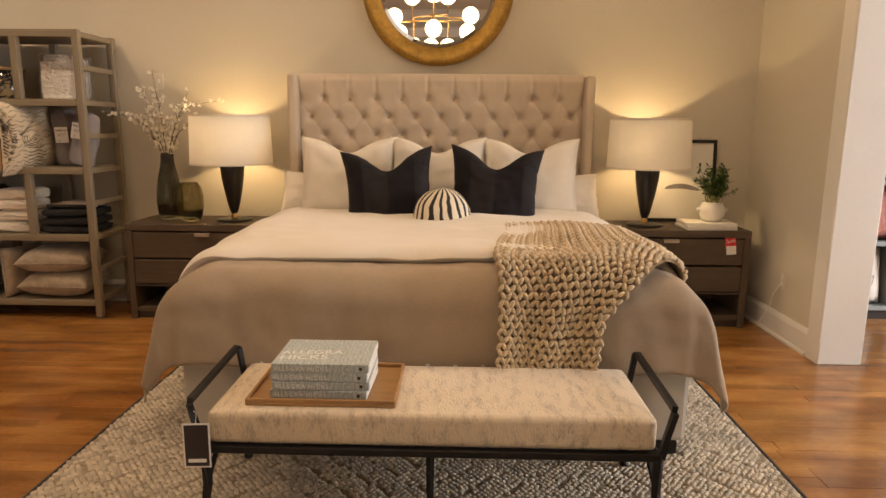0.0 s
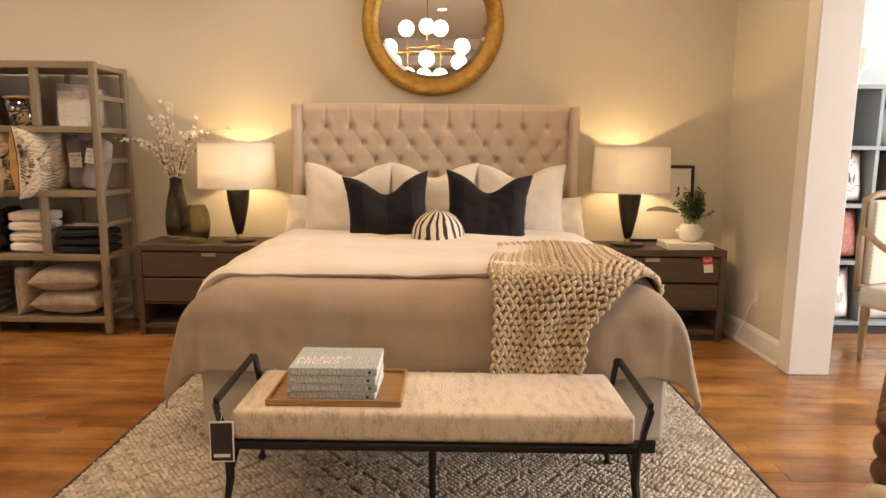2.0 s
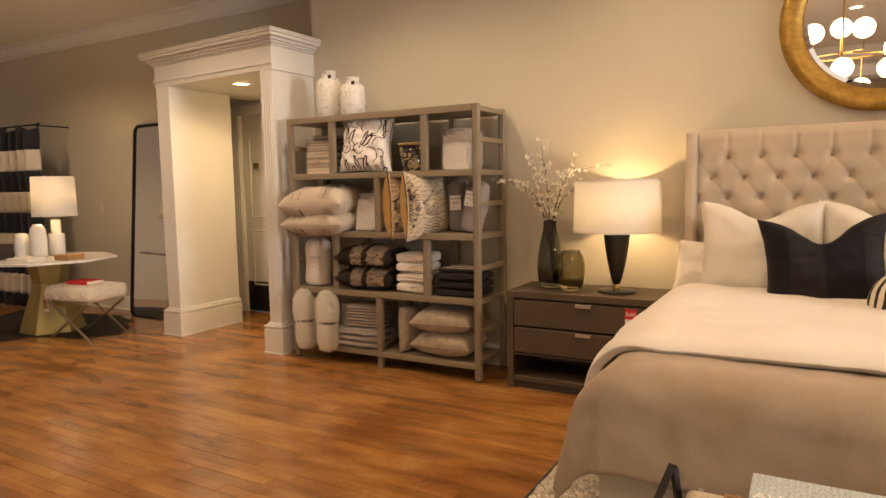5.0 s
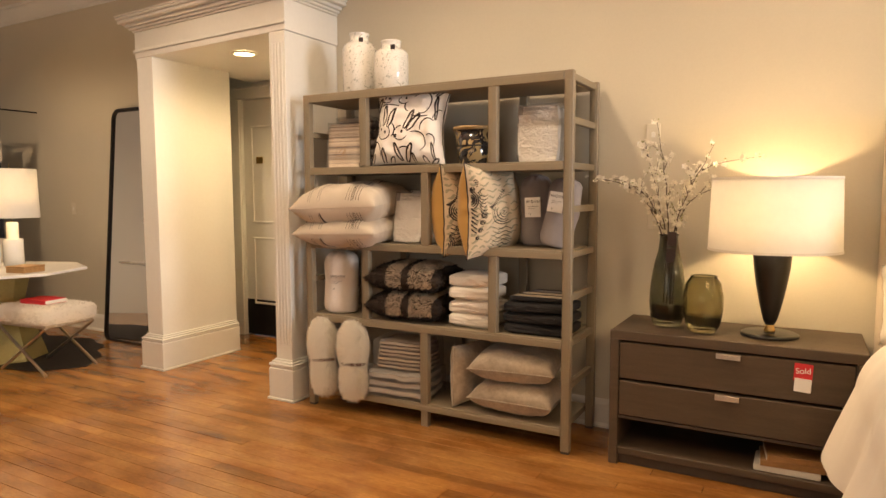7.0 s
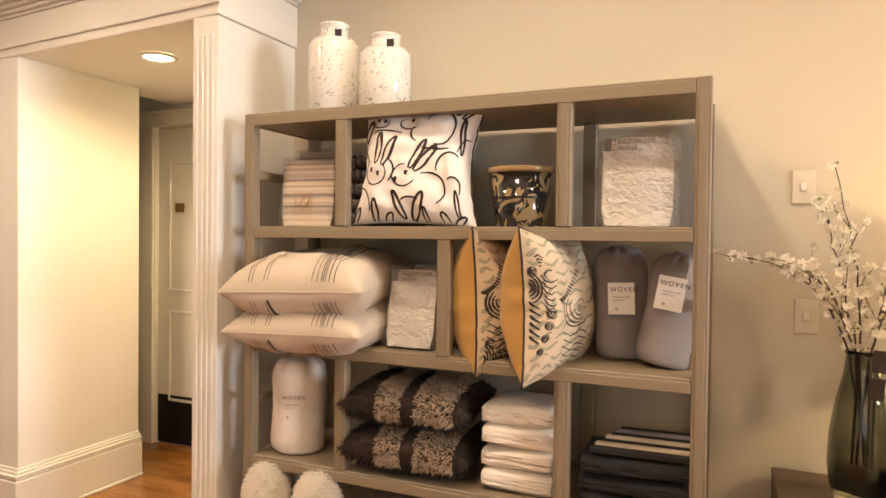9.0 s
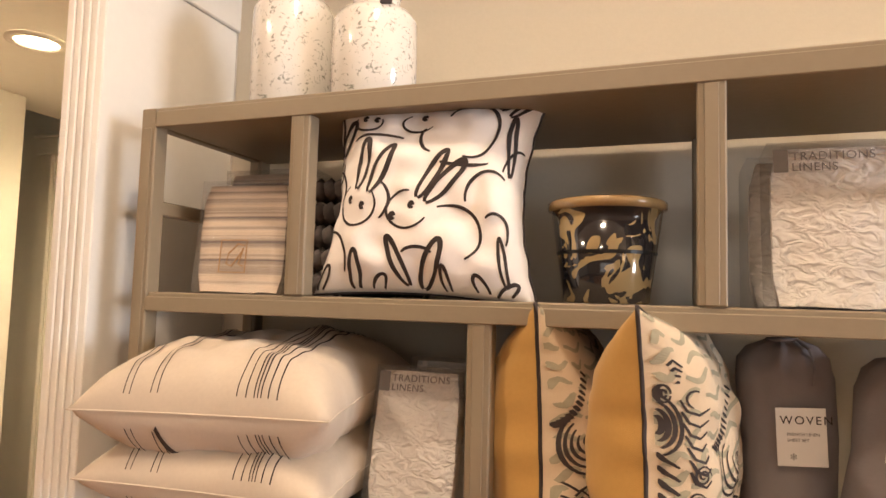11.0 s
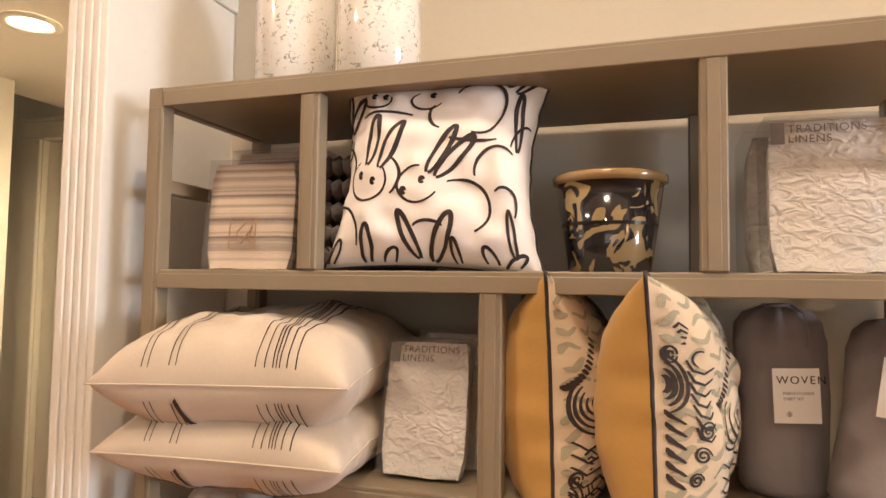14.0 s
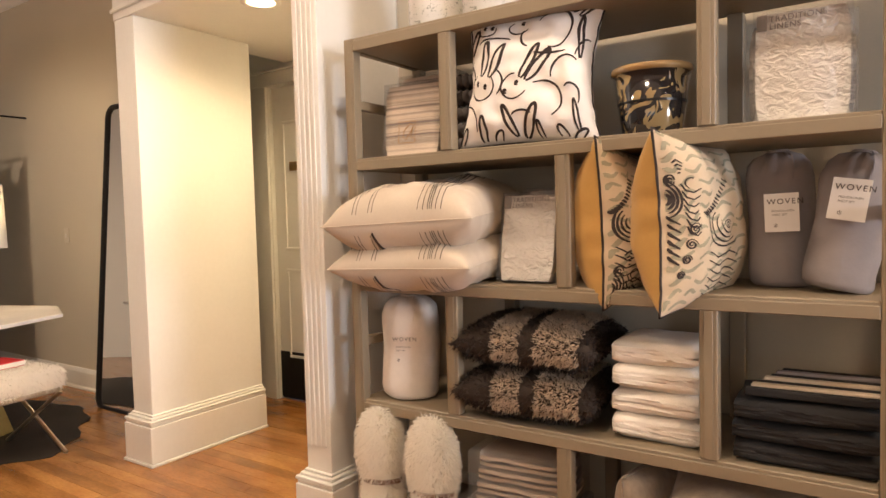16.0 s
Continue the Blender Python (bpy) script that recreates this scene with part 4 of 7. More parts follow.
def table_lamp(m, label):
    lp = thing("table_lamp", label, "lamp", m, "bedside lamps")
    bm = bmesh.new()
    lathe(bm, [(0.118, 0), (0.122, 0.004), (0.122, 0.012), (0.112, 0.017), (0.02, 0.018)], 40)
    part("base", bm, M["black_gloss"], lp, "black round lamp foot", True)
    bm = bmesh.new()
    lathe(bm, [(0.022, 0.0185), (0.024, 0.03), (0.018, 0.04), (0.020, 0.052)], 24)
    part("collar", bm, M["brass"], lp, "brass collar", True)
    bm = bmesh.new()
    lathe(bm, [(0.020, 0.0525), (0.030, 0.075), (0.046, 0.14), (0.064, 0.23), (0.076, 0.31), (0.082, 0.378), (0.080, 0.384), (0.03, 0.386)], 36)
    part("body", bm, M["black_gloss"], lp, "black tapered lamp body", True)
    bm = bmesh.new()
    lathe(bm, [(0.016, 0.3865), (0.016, 0.44), (0.012, 0.45)], 16)
    part("socket", bm, M["brass"], lp)
    bm = bmesh.new()
    lathe(bm, [(0.275, 0.392), (0.265, 0.722), (0.262, 0.722), (0.272, 0.392), (0.275, 0.392)], 56, cap=False)
    sh = part("shade", bm, M["shade"], lp, "lit cream linen drum shade", True)
    for z, r in ((0.392, 0.2765), (0.712, 0.2665)):
        bm = bmesh.new()
        lathe(bm, [(r - 0.0005, z), (r + 0.001, z), (r + 0.0005, z + 0.011), (r - 0.001, z + 0.011), (r - 0.0005, z)], 56, cap=False)
        part("trim_band", bm, M["paper"], sh)
    bm = bmesh.new()
    tube(bm, [(-0.262, 0, 0.70), (0.262, 0, 0.70)], 0.002, 5)
    tube(bm, [(0, 0, 0.45), (0.05, 0, 0.50), (0.055, 0, 0.60), (0, 0, 0.70)], 0.002, 5)
    part("harp", bm, M["brass"], lp)
    return lp


table_lamp(pose(-2.125, 5.69, 0.66), "black tapered table lamp with lit cream drum shade")
table_lamp(pose(0.72, 5.69, 0.66), "black tapered table lamp with lit shade by the wall")

# ---- round mirror ----
mirror = thing("round_mirror", "round wall mirror in a ribbed gilded frame", "mirror", pose(-0.722, WY - 0.002, 2.262, 90) @ Matrix.Diagonal((1.025, 1.025, 1, 1)))
bm = bmesh.new()
prof = [(0.388, 0.0), (0.388, 0.018), (0.400, 0.030), (0.420, 0.042), (0.455, 0.060), (0.488, 0.058), (0.508, 0.040), (0.512, 0.0)]
lathe(bm, prof, 180, cap=False, wave=None)
for v in bm.verts:
    rr = math.hypot(v.co.x, v.co.y)
    if 0.43 < rr:
        k = round(math.atan2(v.co.y, v.co.x) / (2 * math.pi) * 180)
        s = 1 + (0.010 if k % 2 else -0.006)
        v.co.z *= s + (0.06 if k % 2 else 0)
part("frame", bm, M["gilt"], mirror, "ribbed gilded frame", True)
bm = bmesh.new()
lathe(bm, [(0.389, 0.020), (0.366, 0.0235), (0.002, 0.0236)], 96, cap=False)
part("glass", bm, M["mirror"], mirror, "bevelled mirror glass")

# ---- chandelier, seen in the mirror ----
CH = Vector((-0.85, 3.40, 2.45))
ch = thing("chandelier", "bronze chandelier with lit opal glass globes", "chandelier", Matrix.Translation(CH))
bm = bmesh.new()
lathe(bm, [(0.07, 0.726), (0.07, 0.749)], 24)
tube(bm, [(0, 0, -0.2), (0, 0, 0.74)], 0.009, 8)
part("stem", bm, M["brass"], ch)
spots = [(-0.01, -0.15, 0.28), (-0.23, 0.04, 0.22), (0.15, 0.12, 0.21), (0.39, 0.05, 0.03), (0.36, -0.14, -0.11), (-0.42, 0.02, 0.02), (0.0, 0.16, -0.12), (0.15, -0.06, -0.28), (-0.03, 0.1, -0.30), (-0.38, -0.1, -0.13), (-0.22, -0.08, -0.27)]
for k, (x, y, z) in enumerate(spots):
    bm = bmesh.new()
    zz = (0.03, -0.02)[k % 2]
    tube(bm, [(0, 0, zz), (x * 0.98, y, zz), (x, y, zz), (x, y, z)], 0.006, 6)
    arm = part("arm", bm, M["brass"], ch)
    bm = bmesh.new()
    bmesh.ops.create_uvsphere(bm, u_segments=20, v_segments=12, radius=0.088, matrix=Matrix.Translation((x, y, z)))
    part("globe", bm, M["globe"], arm, "lit opal glass globe", True)

# ---- shelf unit ----
SX0, SX1, SY0, SY1 = -4.682, -2.996, 5.462, 5.92
unit = thing("shelf_unit", "greige painted open shelving unit filled with linens", "shelf", Matrix())
LEVELS = [("bottom", 0.090, 0.130), ("low", 0.538, 0.582), ("mid", 0.987, 1.030), ("high", 1.429, 1.473), ("top", 1.860, 1.908)]


def bar(name, a, b, parent=unit, bev=0.003, mt=None):
    bm = bmesh.new()
    box(bm, a, b, bev)
    return part(name, bm, mt or M["shelf_paint"], parent)


for x in (SX0, SX1 - 0.045):
    for y in (SY0, SY1 - 0.04):
        p = bar("post", (x, y, 0.012), (x + 0.045, y + 0.04, 1.9075))
        bar("post_face", (x + 0.010, y - 0.003, 0.09), (x + 0.035, y - 0.0002, 1.86), p, 0.0015)
        bar("foot", (x + 0.002, y + 0.002, 0), (x + 0.043, y + 0.038, 0.0118), p, 0.002, M["taupe_dark"])
for nm, z0, z1 in LEVELS:
    s = bar("shelf_board", (SX0 + 0.0455, SY0 + 0.004, z0 + 0.004), (SX1 - 0.0455, SY1 - 0.004, z1), unit, 0.003)
    bar("shelf_lip", (SX0 + 0.046, SY0 - 0.003, z0), (SX1 - 0.046, SY0 + 0.0035, z1 - 0.010), s, 0.002)
for x in (SX0 + 0.008, SX1 - 0.037):
    for k in range(4):
        z0, z1 = LEVELS[k][2], LEVELS[k + 1][1]
        for z in (z1 + 0.004, (z0 + z1) / 2 - 0.01):
            bar("rung", (x, SY0 + 0.0405, z), (x + 0.028, SY1 - 0.0405, z + 0.034))
for k, x in ((3, -4.243), (3, -3.424), (2, -3.832), (1, -4.24), (1, -3.422), (0, -3.842)):
    for y in (SY0 + 0.001, SY1 - 0.041):
        p = bar("divider", (x - 0.024, y, LEVELS[k][2] + 0.0005), (x + 0.024, y + 0.04, LEVELS[k + 1][1] + 0.0035))
        if y < 5.56:
            bar("divider_face", (x - 0.012, y - 0.003, LEVELS[k][2] + 0.002), (x + 0.012, y - 0.0003, LEVELS[k + 1][1] - 0.001), p, 0.0015)
for y in (SY0 + 0.003, SY1 - 0.043):
    bar("centre_leg", (-3.864, y, 0.0), (-3.820, y + 0.04, 0.0935))

# ---- rug ----
M["rug_under"] = mat("jute_backing", (0.34, 0.285, 0.21), 0.95, var=0.3, scale=60)
rug = thing("rug", "braided natural jute rug with dark chevron lines", "rug", pose(0, 0, 0))
RX0, RX1, RY0, RY1 = -2.08, 0.70, 1.35, 5.0
bm = bmesh.new()
box(bm, (RX0, RY0, 0.0005), (RX1, RY1, 0.009), 0.003)
part("backing", bm, M["rug_under"], rug)
for a, b in (((RX0 - 0.012, RY0), (RX0 - 0.0005, RY1)), ((RX1 + 0.0005, RY0), (RX1 + 0.012, RY1))):
    bm = bmesh.new()
    box(bm, (*a, 0.0005), (*b, 0.013), 0.003)
    part("binding", bm, M["rug_edge"], rug)
lump = bmesh.new()
bmesh.ops.create_cube(lump, size=2)
for v in lump.verts:
    if v.co.z > 0:
        v.co.x *= 0.55
        v.co.y *= 0.5
lump.faces.ensure_lookup_table()
lv, lf = np.array([v.co[:] for v in lump.verts]), [[v.index for v in f.verts] for f in lump.faces if f.normal.z > -0.5]
lump.free()
rng = np.random.default_rng(4)
vs, fs, dark = [], [], []
PX, PY = 0.0250, 0.0155
for j in range(int((4.7 - RY0) / PY)):
    y = RY0 + (j + 0.5) * PY
    for i in range(int((RX1 - RX0) / PX)):
        x = RX0 + (i + 0.5 + 0.5 * (j % 2) * 0.96) * PX
        if x > RX1 - 0.01:
            continue
        big = 0.62
        cell = (math.floor(x / big) + math.floor(y / big)) % 2
        s = (x + y if cell else x - y) / 0.15
        gap = abs(s - round(s)) < 0.085
        if gap and rng.random() < 0.72:
            continue
        hx, hy, hz = PX * 0.50 * rng.uniform(0.8, 1.1), PY * 0.56 * rng.uniform(0.85, 1.15), rng.uniform(0.0055, 0.0085)
        a = rng.uniform(-0.3, 0.3) + (0.6 if cell else -0.6)
        x, y2 = x + rng.uniform(-0.004, 0.004), y + rng.uniform(-0.003, 0.003)
        ca, sa = math.cos(a), math.sin(a)
        k0 = len(vs) * 8
        q = lv * (hx, hy, hz)
        vs.append(np.stack([q[:, 0] * ca - q[:, 1] * sa + x, q[:, 0] * sa + q[:, 1] * ca + y2, q[:, 2] + 0.0095], 1))
        fs += [[k0 + k for k in f] for f in lf]
me = bpy.data.meshes.new("woven_surface")
me.from_pydata(np.concatenate(vs).tolist(), [], fs)
for p_ in me.polygons:
    p_.use_smooth = True
me.materials.append(M["rug"])
br = new("woven_surface", me)
br.parent = rug
tagged(br, "braided jute yarn", kind="stuff")

# ---- what stands on the shelf unit ----
def fur(name, bm, count, length, material, parent, seed=1, wide=0.002, droop=0.5):
    """Hair: thin blades standing out of the faces of bm, all one mesh."""
    rng = random.Random(seed)
    bm.normal_update()
    faces = [f for f in bm.faces if f.calc_area() > 1e-7]
    sizes = [f.calc_area() for f in faces]
    vs, fs = [], []
    for f in rng.choices(faces, sizes, k=count):
        c = f.calc_center_median()
        k0 = rng.randrange(len(f.verts))
        vt = f.verts[k0].co.lerp(f.verts[k0 - 1].co, rng.random())
        p = c.lerp(vt, rng.random() ** 0.5)
        d = (f.normal + Vector((rng.uniform(-0.7, 0.7), rng.uniform(-0.7, 0.7), rng.uniform(-0.7, 0.5) - droop))).normalized()
        s = d.cross(Vector((rng.uniform(-1, 1), rng.uniform(-1, 1), 0.3))).normalized() * wide
        l = length * rng.uniform(0.6, 1.2)
        k = len(vs)
        vs += [p - s, p + s, p + d * l * 0.6 + s * 0.6 + Vector((0, 0, -0.1 * l)), p + d * l + Vector((0, 0, -0.3 * l))]
        fs += [(k, k + 1, k + 2), (k, k + 2, k + 3)]
    me = bpy.data.meshes.new(name)
    me.from_pydata(vs, [], fs)
    me.materials.append(material)
    ob = new(name, me)
    ob.parent = parent
    return tagged(ob, "", kind="stuff")


M["bunny_cloth"] = weave("white_cotton_print", (0.84, 0.80, 0.76), 0.9, 0.02, 700, 0.1)
M["stripe_cloth"] = weave("oat_linen", (0.58, 0.495, 0.395), 0.92, 0.05, 700, 0.06)
M["mustard"] = weave("mustard_cloth", (0.50, 0.29, 0.085), 0.85, 0.06, 600, 0.15)
M["zebra_cloth"] = weave("cream_print_cloth", (0.64, 0.52, 0.37), 0.9, 0.04, 600, 0.15)
M["sage_ink"] = mat("sage_ink", (0.36, 0.33, 0.235), 0.9, 0, 0.1, 30)
M["velvet"] = mat("taupe_velvet", (0.38, 0.305, 0.225), 0.75, 0, 0.30, 14, 0.25, 60, sheen=0.5)
M["cotton_white"] = mat("white_cotton_pile", (0.82, 0.77, 0.70), 0.95, 0, 0.05, 14, 0.5, 160, sheen=0.3)
M["quilt"] = mat("white_quilted_cotton", (0.84, 0.80, 0.75), 0.9, 0, 0.03, 6, 1.0, 34, (1, 1, 1.5))
for n_ in M["quilt"].node_tree.nodes:
    if n_.type == "BUMP":
        n_.inputs["Distance"].default_value = 0.018
    if n_.type == "TEX_NOISE":
        n_.inputs["Distortion"].default_value, n_.inputs["Detail"].default_value = 0.8, 2.0
M["grey_bag"] = mat("grey_linen_bag", (0.29, 0.26, 0.265), 0.85, 0, 0.07, 8, 0.35, 40)
M["white_bag"] = mat("pale_linen_bag", (0.78, 0.72, 0.66), 0.85, 0, 0.06, 8, 0.35, 40)
M["fur_white"] = soft_fibre(mat("cream_fur", (0.97, 0.94, 0.88), 0.9, 0, 0.02, 20), 0.6)
M["fur_dark"] = mat("dark_brown_fur", (0.030, 0.018, 0.012), 0.8, 0, 0.3, 25)
M["fur_pale"] = soft_fibre(mat("taupe_fur", (0.66, 0.55, 0.43), 0.85, 0, 0.35, 25))
M["black_wool"] = mat("black_wool", (0.014, 0.013, 0.014), 0.95, 0, 0.2, 40, 0.3, 200)
M["cream_wool"] = mat("cream_wool", (0.66, 0.56, 0.44), 0.95, 0, 0.08, 40, 0.3, 200)
M["wrap"] = film_wrap("clear_plastic")
M["folded_linen"] = mat("folded_natural_linen", (0.52, 0.42, 0.33), 0.9, 0, 0.14, 6, 0.5, 40, (1, 1, 9))
M["grey_quilt"] = mat("pale_grey_quilt", (0.52, 0.48, 0.43), 0.9, 0, 0.06, 8, 0.4, 60)


def board(level):
    """The top of a shelf board."""
    return LEVELS[level][2] + 0.001


# rabbit print cushion
SH = (0.500, 0.455, 0.16, 0.19, -0.006, 2, 0.018)
rp_ = thing("rabbit_pillow", "white cushion printed with black brush-drawn rabbits", "pillow", pose(-3.978, 5.565, board(3) + 0.219, -6, 2, 2))
part("cushion", pillow_bm(SH[0], SH[1], SH[2], SH[3], SH[4], 44, SH[5], SH[6]), M["bunny_cloth"], rp_, "", True)
bm = bmesh.new()
part("piping", seam(bm, SH[0], SH[1], SH[3], SH[4], 0.0035, SH[5]), M["ink"], rp_, "black piping", True)


def rabbit(cx, cy, s, face=1, tilt=0):
    """Brush strokes of a sitting rabbit: head, two ears, eyes, nose, back and chest."""
    def put(x, y):
        ct, st = math.cos(radians(tilt)), math.sin(radians(tilt))
        x *= face
        return (cx + s * (x * ct - y * st), cy + s * (x * st + y * ct))
    out = []
    for dx, lean in ((-0.10, 8), (0.22, -16)):
        out.append(([put(*p) for p in arc(dx, 0.62, 0.085, 0.42, -100, 235, 16, lean)], 0.014))
    out.append(([put(-0.12, 0.42), put(-0.10, 0.62), put(-0.13, 0.86)], 0.016))
    out.append(([put(0.20, 0.42), put(0.26, 0.62), put(0.30, 0.84)], 0.026))
    out.append(([put(*p) for p in arc(0, 0, 0.30, 0.27, 140, 385, 14)], 0.012))
    out.append(([put(*p) for p in arc(-0.10, -0.02, 0.022, 0.04, 0, 300, 6)], 0.020))
    out.append(([put(*p) for p in arc(0.13, -0.08, 0.022, 0.04, 0, 300, 6)], 0.020))
    out.append(([put(*p) for p in arc(0.02, -0.20, 0.10, 0.06, 200, 345, 6)], 0.012))
    out.append(([put(*p) for p in arc(0.62, -0.30, 0.46, 0.50, 155, -55, 16)], 0.015))
    out.append(([put(*p) for p in arc(-0.34, -0.52, 0.16, 0.36, 60, 250, 10)], 0.012))
    out.append(([put(*p) for p in arc(0.30, -0.62, 0.16, 0.16, 190, 20, 8)], 0.012))
    return out


def brush(name, lines, width):
    """Brush lines painted on the rabbit cushion."""
    bm = bmesh.new()
    for line in lines:
        keep = [p for p in line if abs(p[0]) < 0.97 and abs(p[1]) < 0.97]
        if len(keep) > 2:
            stroke(bm, keep, width, SH)
    part(name, bm, M["ink"], rp_)


# long ears: middle, half length, half width, lean
EARS = ((-0.53, 0.21, 0.25, 0.050, -9), (-0.34, 0.16, 0.25, 0.055, -21), (0.12, 0.11, 0.25, 0.050, -26), (0.24, 0.04, 0.25, 0.055, -39), (-0.92, 0.54, 0.22, 0.05, -8), (-0.78, 0.50, 0.20, 0.05, -30), (0.82, 0.40, 0.30, 0.035, 6), (0.86, 0.82, 0.17, 0.04, -50), (0.74, 0.90, 0.15, 0.035, -44), (-0.53, -0.80, 0.20, 0.05, 3), (0.15, -0.72, 0.25, 0.065, -18), (-0.14, -0.70, 0.25, 0.045, 22))
for x, y, l, w, lean in EARS:
    brush("ear_stroke", [arc(x, y, w, l, -82, 262, 26, lean)], 0.024)
for x, y, l, w, lean in ((0.28, -0.88, 0.16, 0.03, 8), (-0.31, -0.92, 0.11, 0.05, -35), (-0.88, -0.86, 0.13, 0.05, -20), (0.57, -0.90, 0.12, 0.05, 20), (0.78, -0.66, 0.22, 0.03, 4), (0.78, -0.92, 0.14, 0.04, -50)):
    brush("ear_stroke", [arc(x, y, w, l, -82, 262, 20, lean)], 0.017)
# heads, then eyes
for x, y, rx, ry, a0, a1 in ((-0.57, -0.17, 0.21, 0.20, 120, 398), (-0.07, -0.22, 0.18, 0.17, 85, 335), (-0.05, 0.64, 0.15, 0.11, 120, 330), (-0.53, 0.66, 0.15, 0.10, 150, 380), (-0.94, 0.20, 0.10, 0.14, 120, 380)):
    brush("head_stroke", [arc(x, y, rx, ry, a0, a1, 22)], 0.013)
for x, y in ((-0.64, -0.13), (-0.49, -0.19), (-0.03, -0.18), (-0.19, -0.28), (0.0, 0.70), (-0.56, 0.70), (-0.44, 0.69), (-0.92, 0.24)):
    brush("eye_stroke", [arc(x, y, 0.014, 0.022, 0, 330, 8)], 0.022)
# backs and haunches
for x, y, rx, ry, a0, a1 in ((0.29, -0.43, 0.29, 0.26, 112, -58), (-0.42, -0.14, 0.18, 0.20, 62, -55), (-0.98, -0.05, 0.22, 0.24, 95, -25), (0.64, -0.08, 0.22, 0.22, 195, 45), (0.43, 0.56, 0.23, 0.30, 152, -105), (-0.92, -0.72, 0.29, 0.31, 105, -15), (0.04, -0.63, 0.13, 0.07, 170, 15), (-0.42, 0.44, 0.26, 0.07, 165, 20), (0.10, 0.46, 0.12, 0.14, 130, 260), (-0.70, 0.78, 0.16, 0.12, 160, 10), (0.40, 0.24, 0.24, 0.05, 200, 330), (0.72, -0.40, 0.14, 0.16, 130, -40), (0.92, 0.10, 0.16, 0.26, 170, 60), (0.60, 0.92, 0.20, 0.08, 170, 20)):
    brush("back_stroke", [arc(x, y, rx, ry, a0, a1, 24)], 0.016)


def packet(name, label, m, w, d, h, inner, layers=5, lean=0.0, text=None, puffy=0.01, category="bedding packet"):
    """Folded cloth in a clear plastic sleeve."""
    th = thing(name, label, category, m)
    for k in range(layers):
        y0, y1 = -d / 2 + d * k / layers, -d / 2 + d * (k + 1) / layers - 0.0015
        bm = bmesh.new()
        t = bmesh.new()
        bmesh.ops.create_cube(t, size=1)
        bmesh.ops.subdivide_edges(t, edges=t.edges[:], cuts=5, use_grid_fill=True)
        for v in t.verts:
            x, y, z = v.co
            rx = 1 - 0.10 * abs(2 * z) ** 6
            v.co = Vector((x * w * rx * (1 - 0.02 * k), y0 + (y + 0.5) * (y1 - y0) + puffy * 0.5 * (fold(x * 3, k, z * 3, 1.7)), (z + 0.5) * h * (1 - 0.035 * (k % 2)) + 0.004 * fold(x * 4, k, z, 2)))
            for_edge = abs(y) > 0.49 and max(abs(x), abs(z)) > 0.49
            if for_edge:
                v.co.y += -0.3 * (y1 - y0) * (1 if y > 0 else -1)
        merge(bm, t)
        part("folded_layer", bm, inner, th, "", True)
    bm = bmesh.new()
    t = bmesh.new()
    bmesh.ops.create_cube(t, size=1)
    bmesh.ops.subdivide_edges(t, edges=t.edges[:], cuts=7, use_grid_fill=True)
    for v in t.verts:
        x, y, z = v.co
        v.co = Vector((x * (w + 0.012), y * (d + 0.012) + 0.004 * fold(x * 5, y, z * 5, 2.2), (z + 0.5) * (h + 0.010)))
    merge(bm, t)
    part("plastic_sleeve", bm, M["wrap"], th, "clear plastic sleeve", True)
    return th


# striped linens in a sleeve, and the folded ones behind
M["striped_linen"] = mat("striped_linen", (0.55, 0.45, 0.37), 0.9, 0, 0.05, 10)
nt = M["striped_linen"].node_tree
sx_ = nt.nodes.new("ShaderNodeSeparateXYZ")
n_ = nt.nodes.new("ShaderNodeTexNoise")
n_.noise_dimensions = "1D"
n_.inputs["Scale"].default_value, n_.inputs["Detail"].default_value = 46, 6
r_ = nt.nodes.new("ShaderNodeValToRGB")
r_.color_ramp.elements[0].color, r_.color_ramp.elements[1].color = (0.20, 0.16, 0.15, 1), (0.72, 0.60, 0.48, 1)
r_.color_ramp.elements[0].position, r_.color_ramp.elements[1].position = 0.36, 0.56
nt.links.new(nt.nodes["Texture Coordinate"].outputs["Object"], sx_.inputs[0])
nt.links.new(sx_.outputs[2], n_.inputs["W"]), nt.links.new(n_.outputs[0], r_.inputs[0]), nt.links.new(r_.outputs[0], nt.nodes["Principled BSDF"].inputs["Base Color"])
pk = packet("striped_linen_packet", "striped grey and cream linens in a clear sleeve", pose(-4.463, 5.585, board(3), -6, 0, 6), 0.225, 0.055, 0.262, M["striped_linen"], 3)
bm = bmesh.new()
for a, b in (((-0.045, 0.045), (0.025, 0.047)), ((-0.045, 0.122), (0.025, 0.124)), ((-0.045, 0.0472), (-0.043, 0.1218)), ((0.023, 0.0472), (0.025, 0.1218))):
    box(bm, (a[0], -0.0425, a[1]), (b[0], -0.0412, b[1]))
tube(bm, [(0.018, -0.042, 0.110), (0.002, -0.042, 0.114), (-0.022, -0.042, 0.090), (-0.026, -0.042, 0.066), (-0.012, -0.042, 0.060), (0.008, -0.042, 0.088), (0.016, -0.042, 0.104), (0.006, -0.042, 0.066), (0.018, -0.042, 0.060)], 0.0018, 5)
part("printed_mark", bm, M["tray"], pk, "brown script mark in a square")
packet("folded_linens", "grey striped folded linens in a sleeve", pose(-4.442, 5.670, board(3), -3, 0, 2), 0.24, 0.08, 0.300, M["striped_linen"], 4)
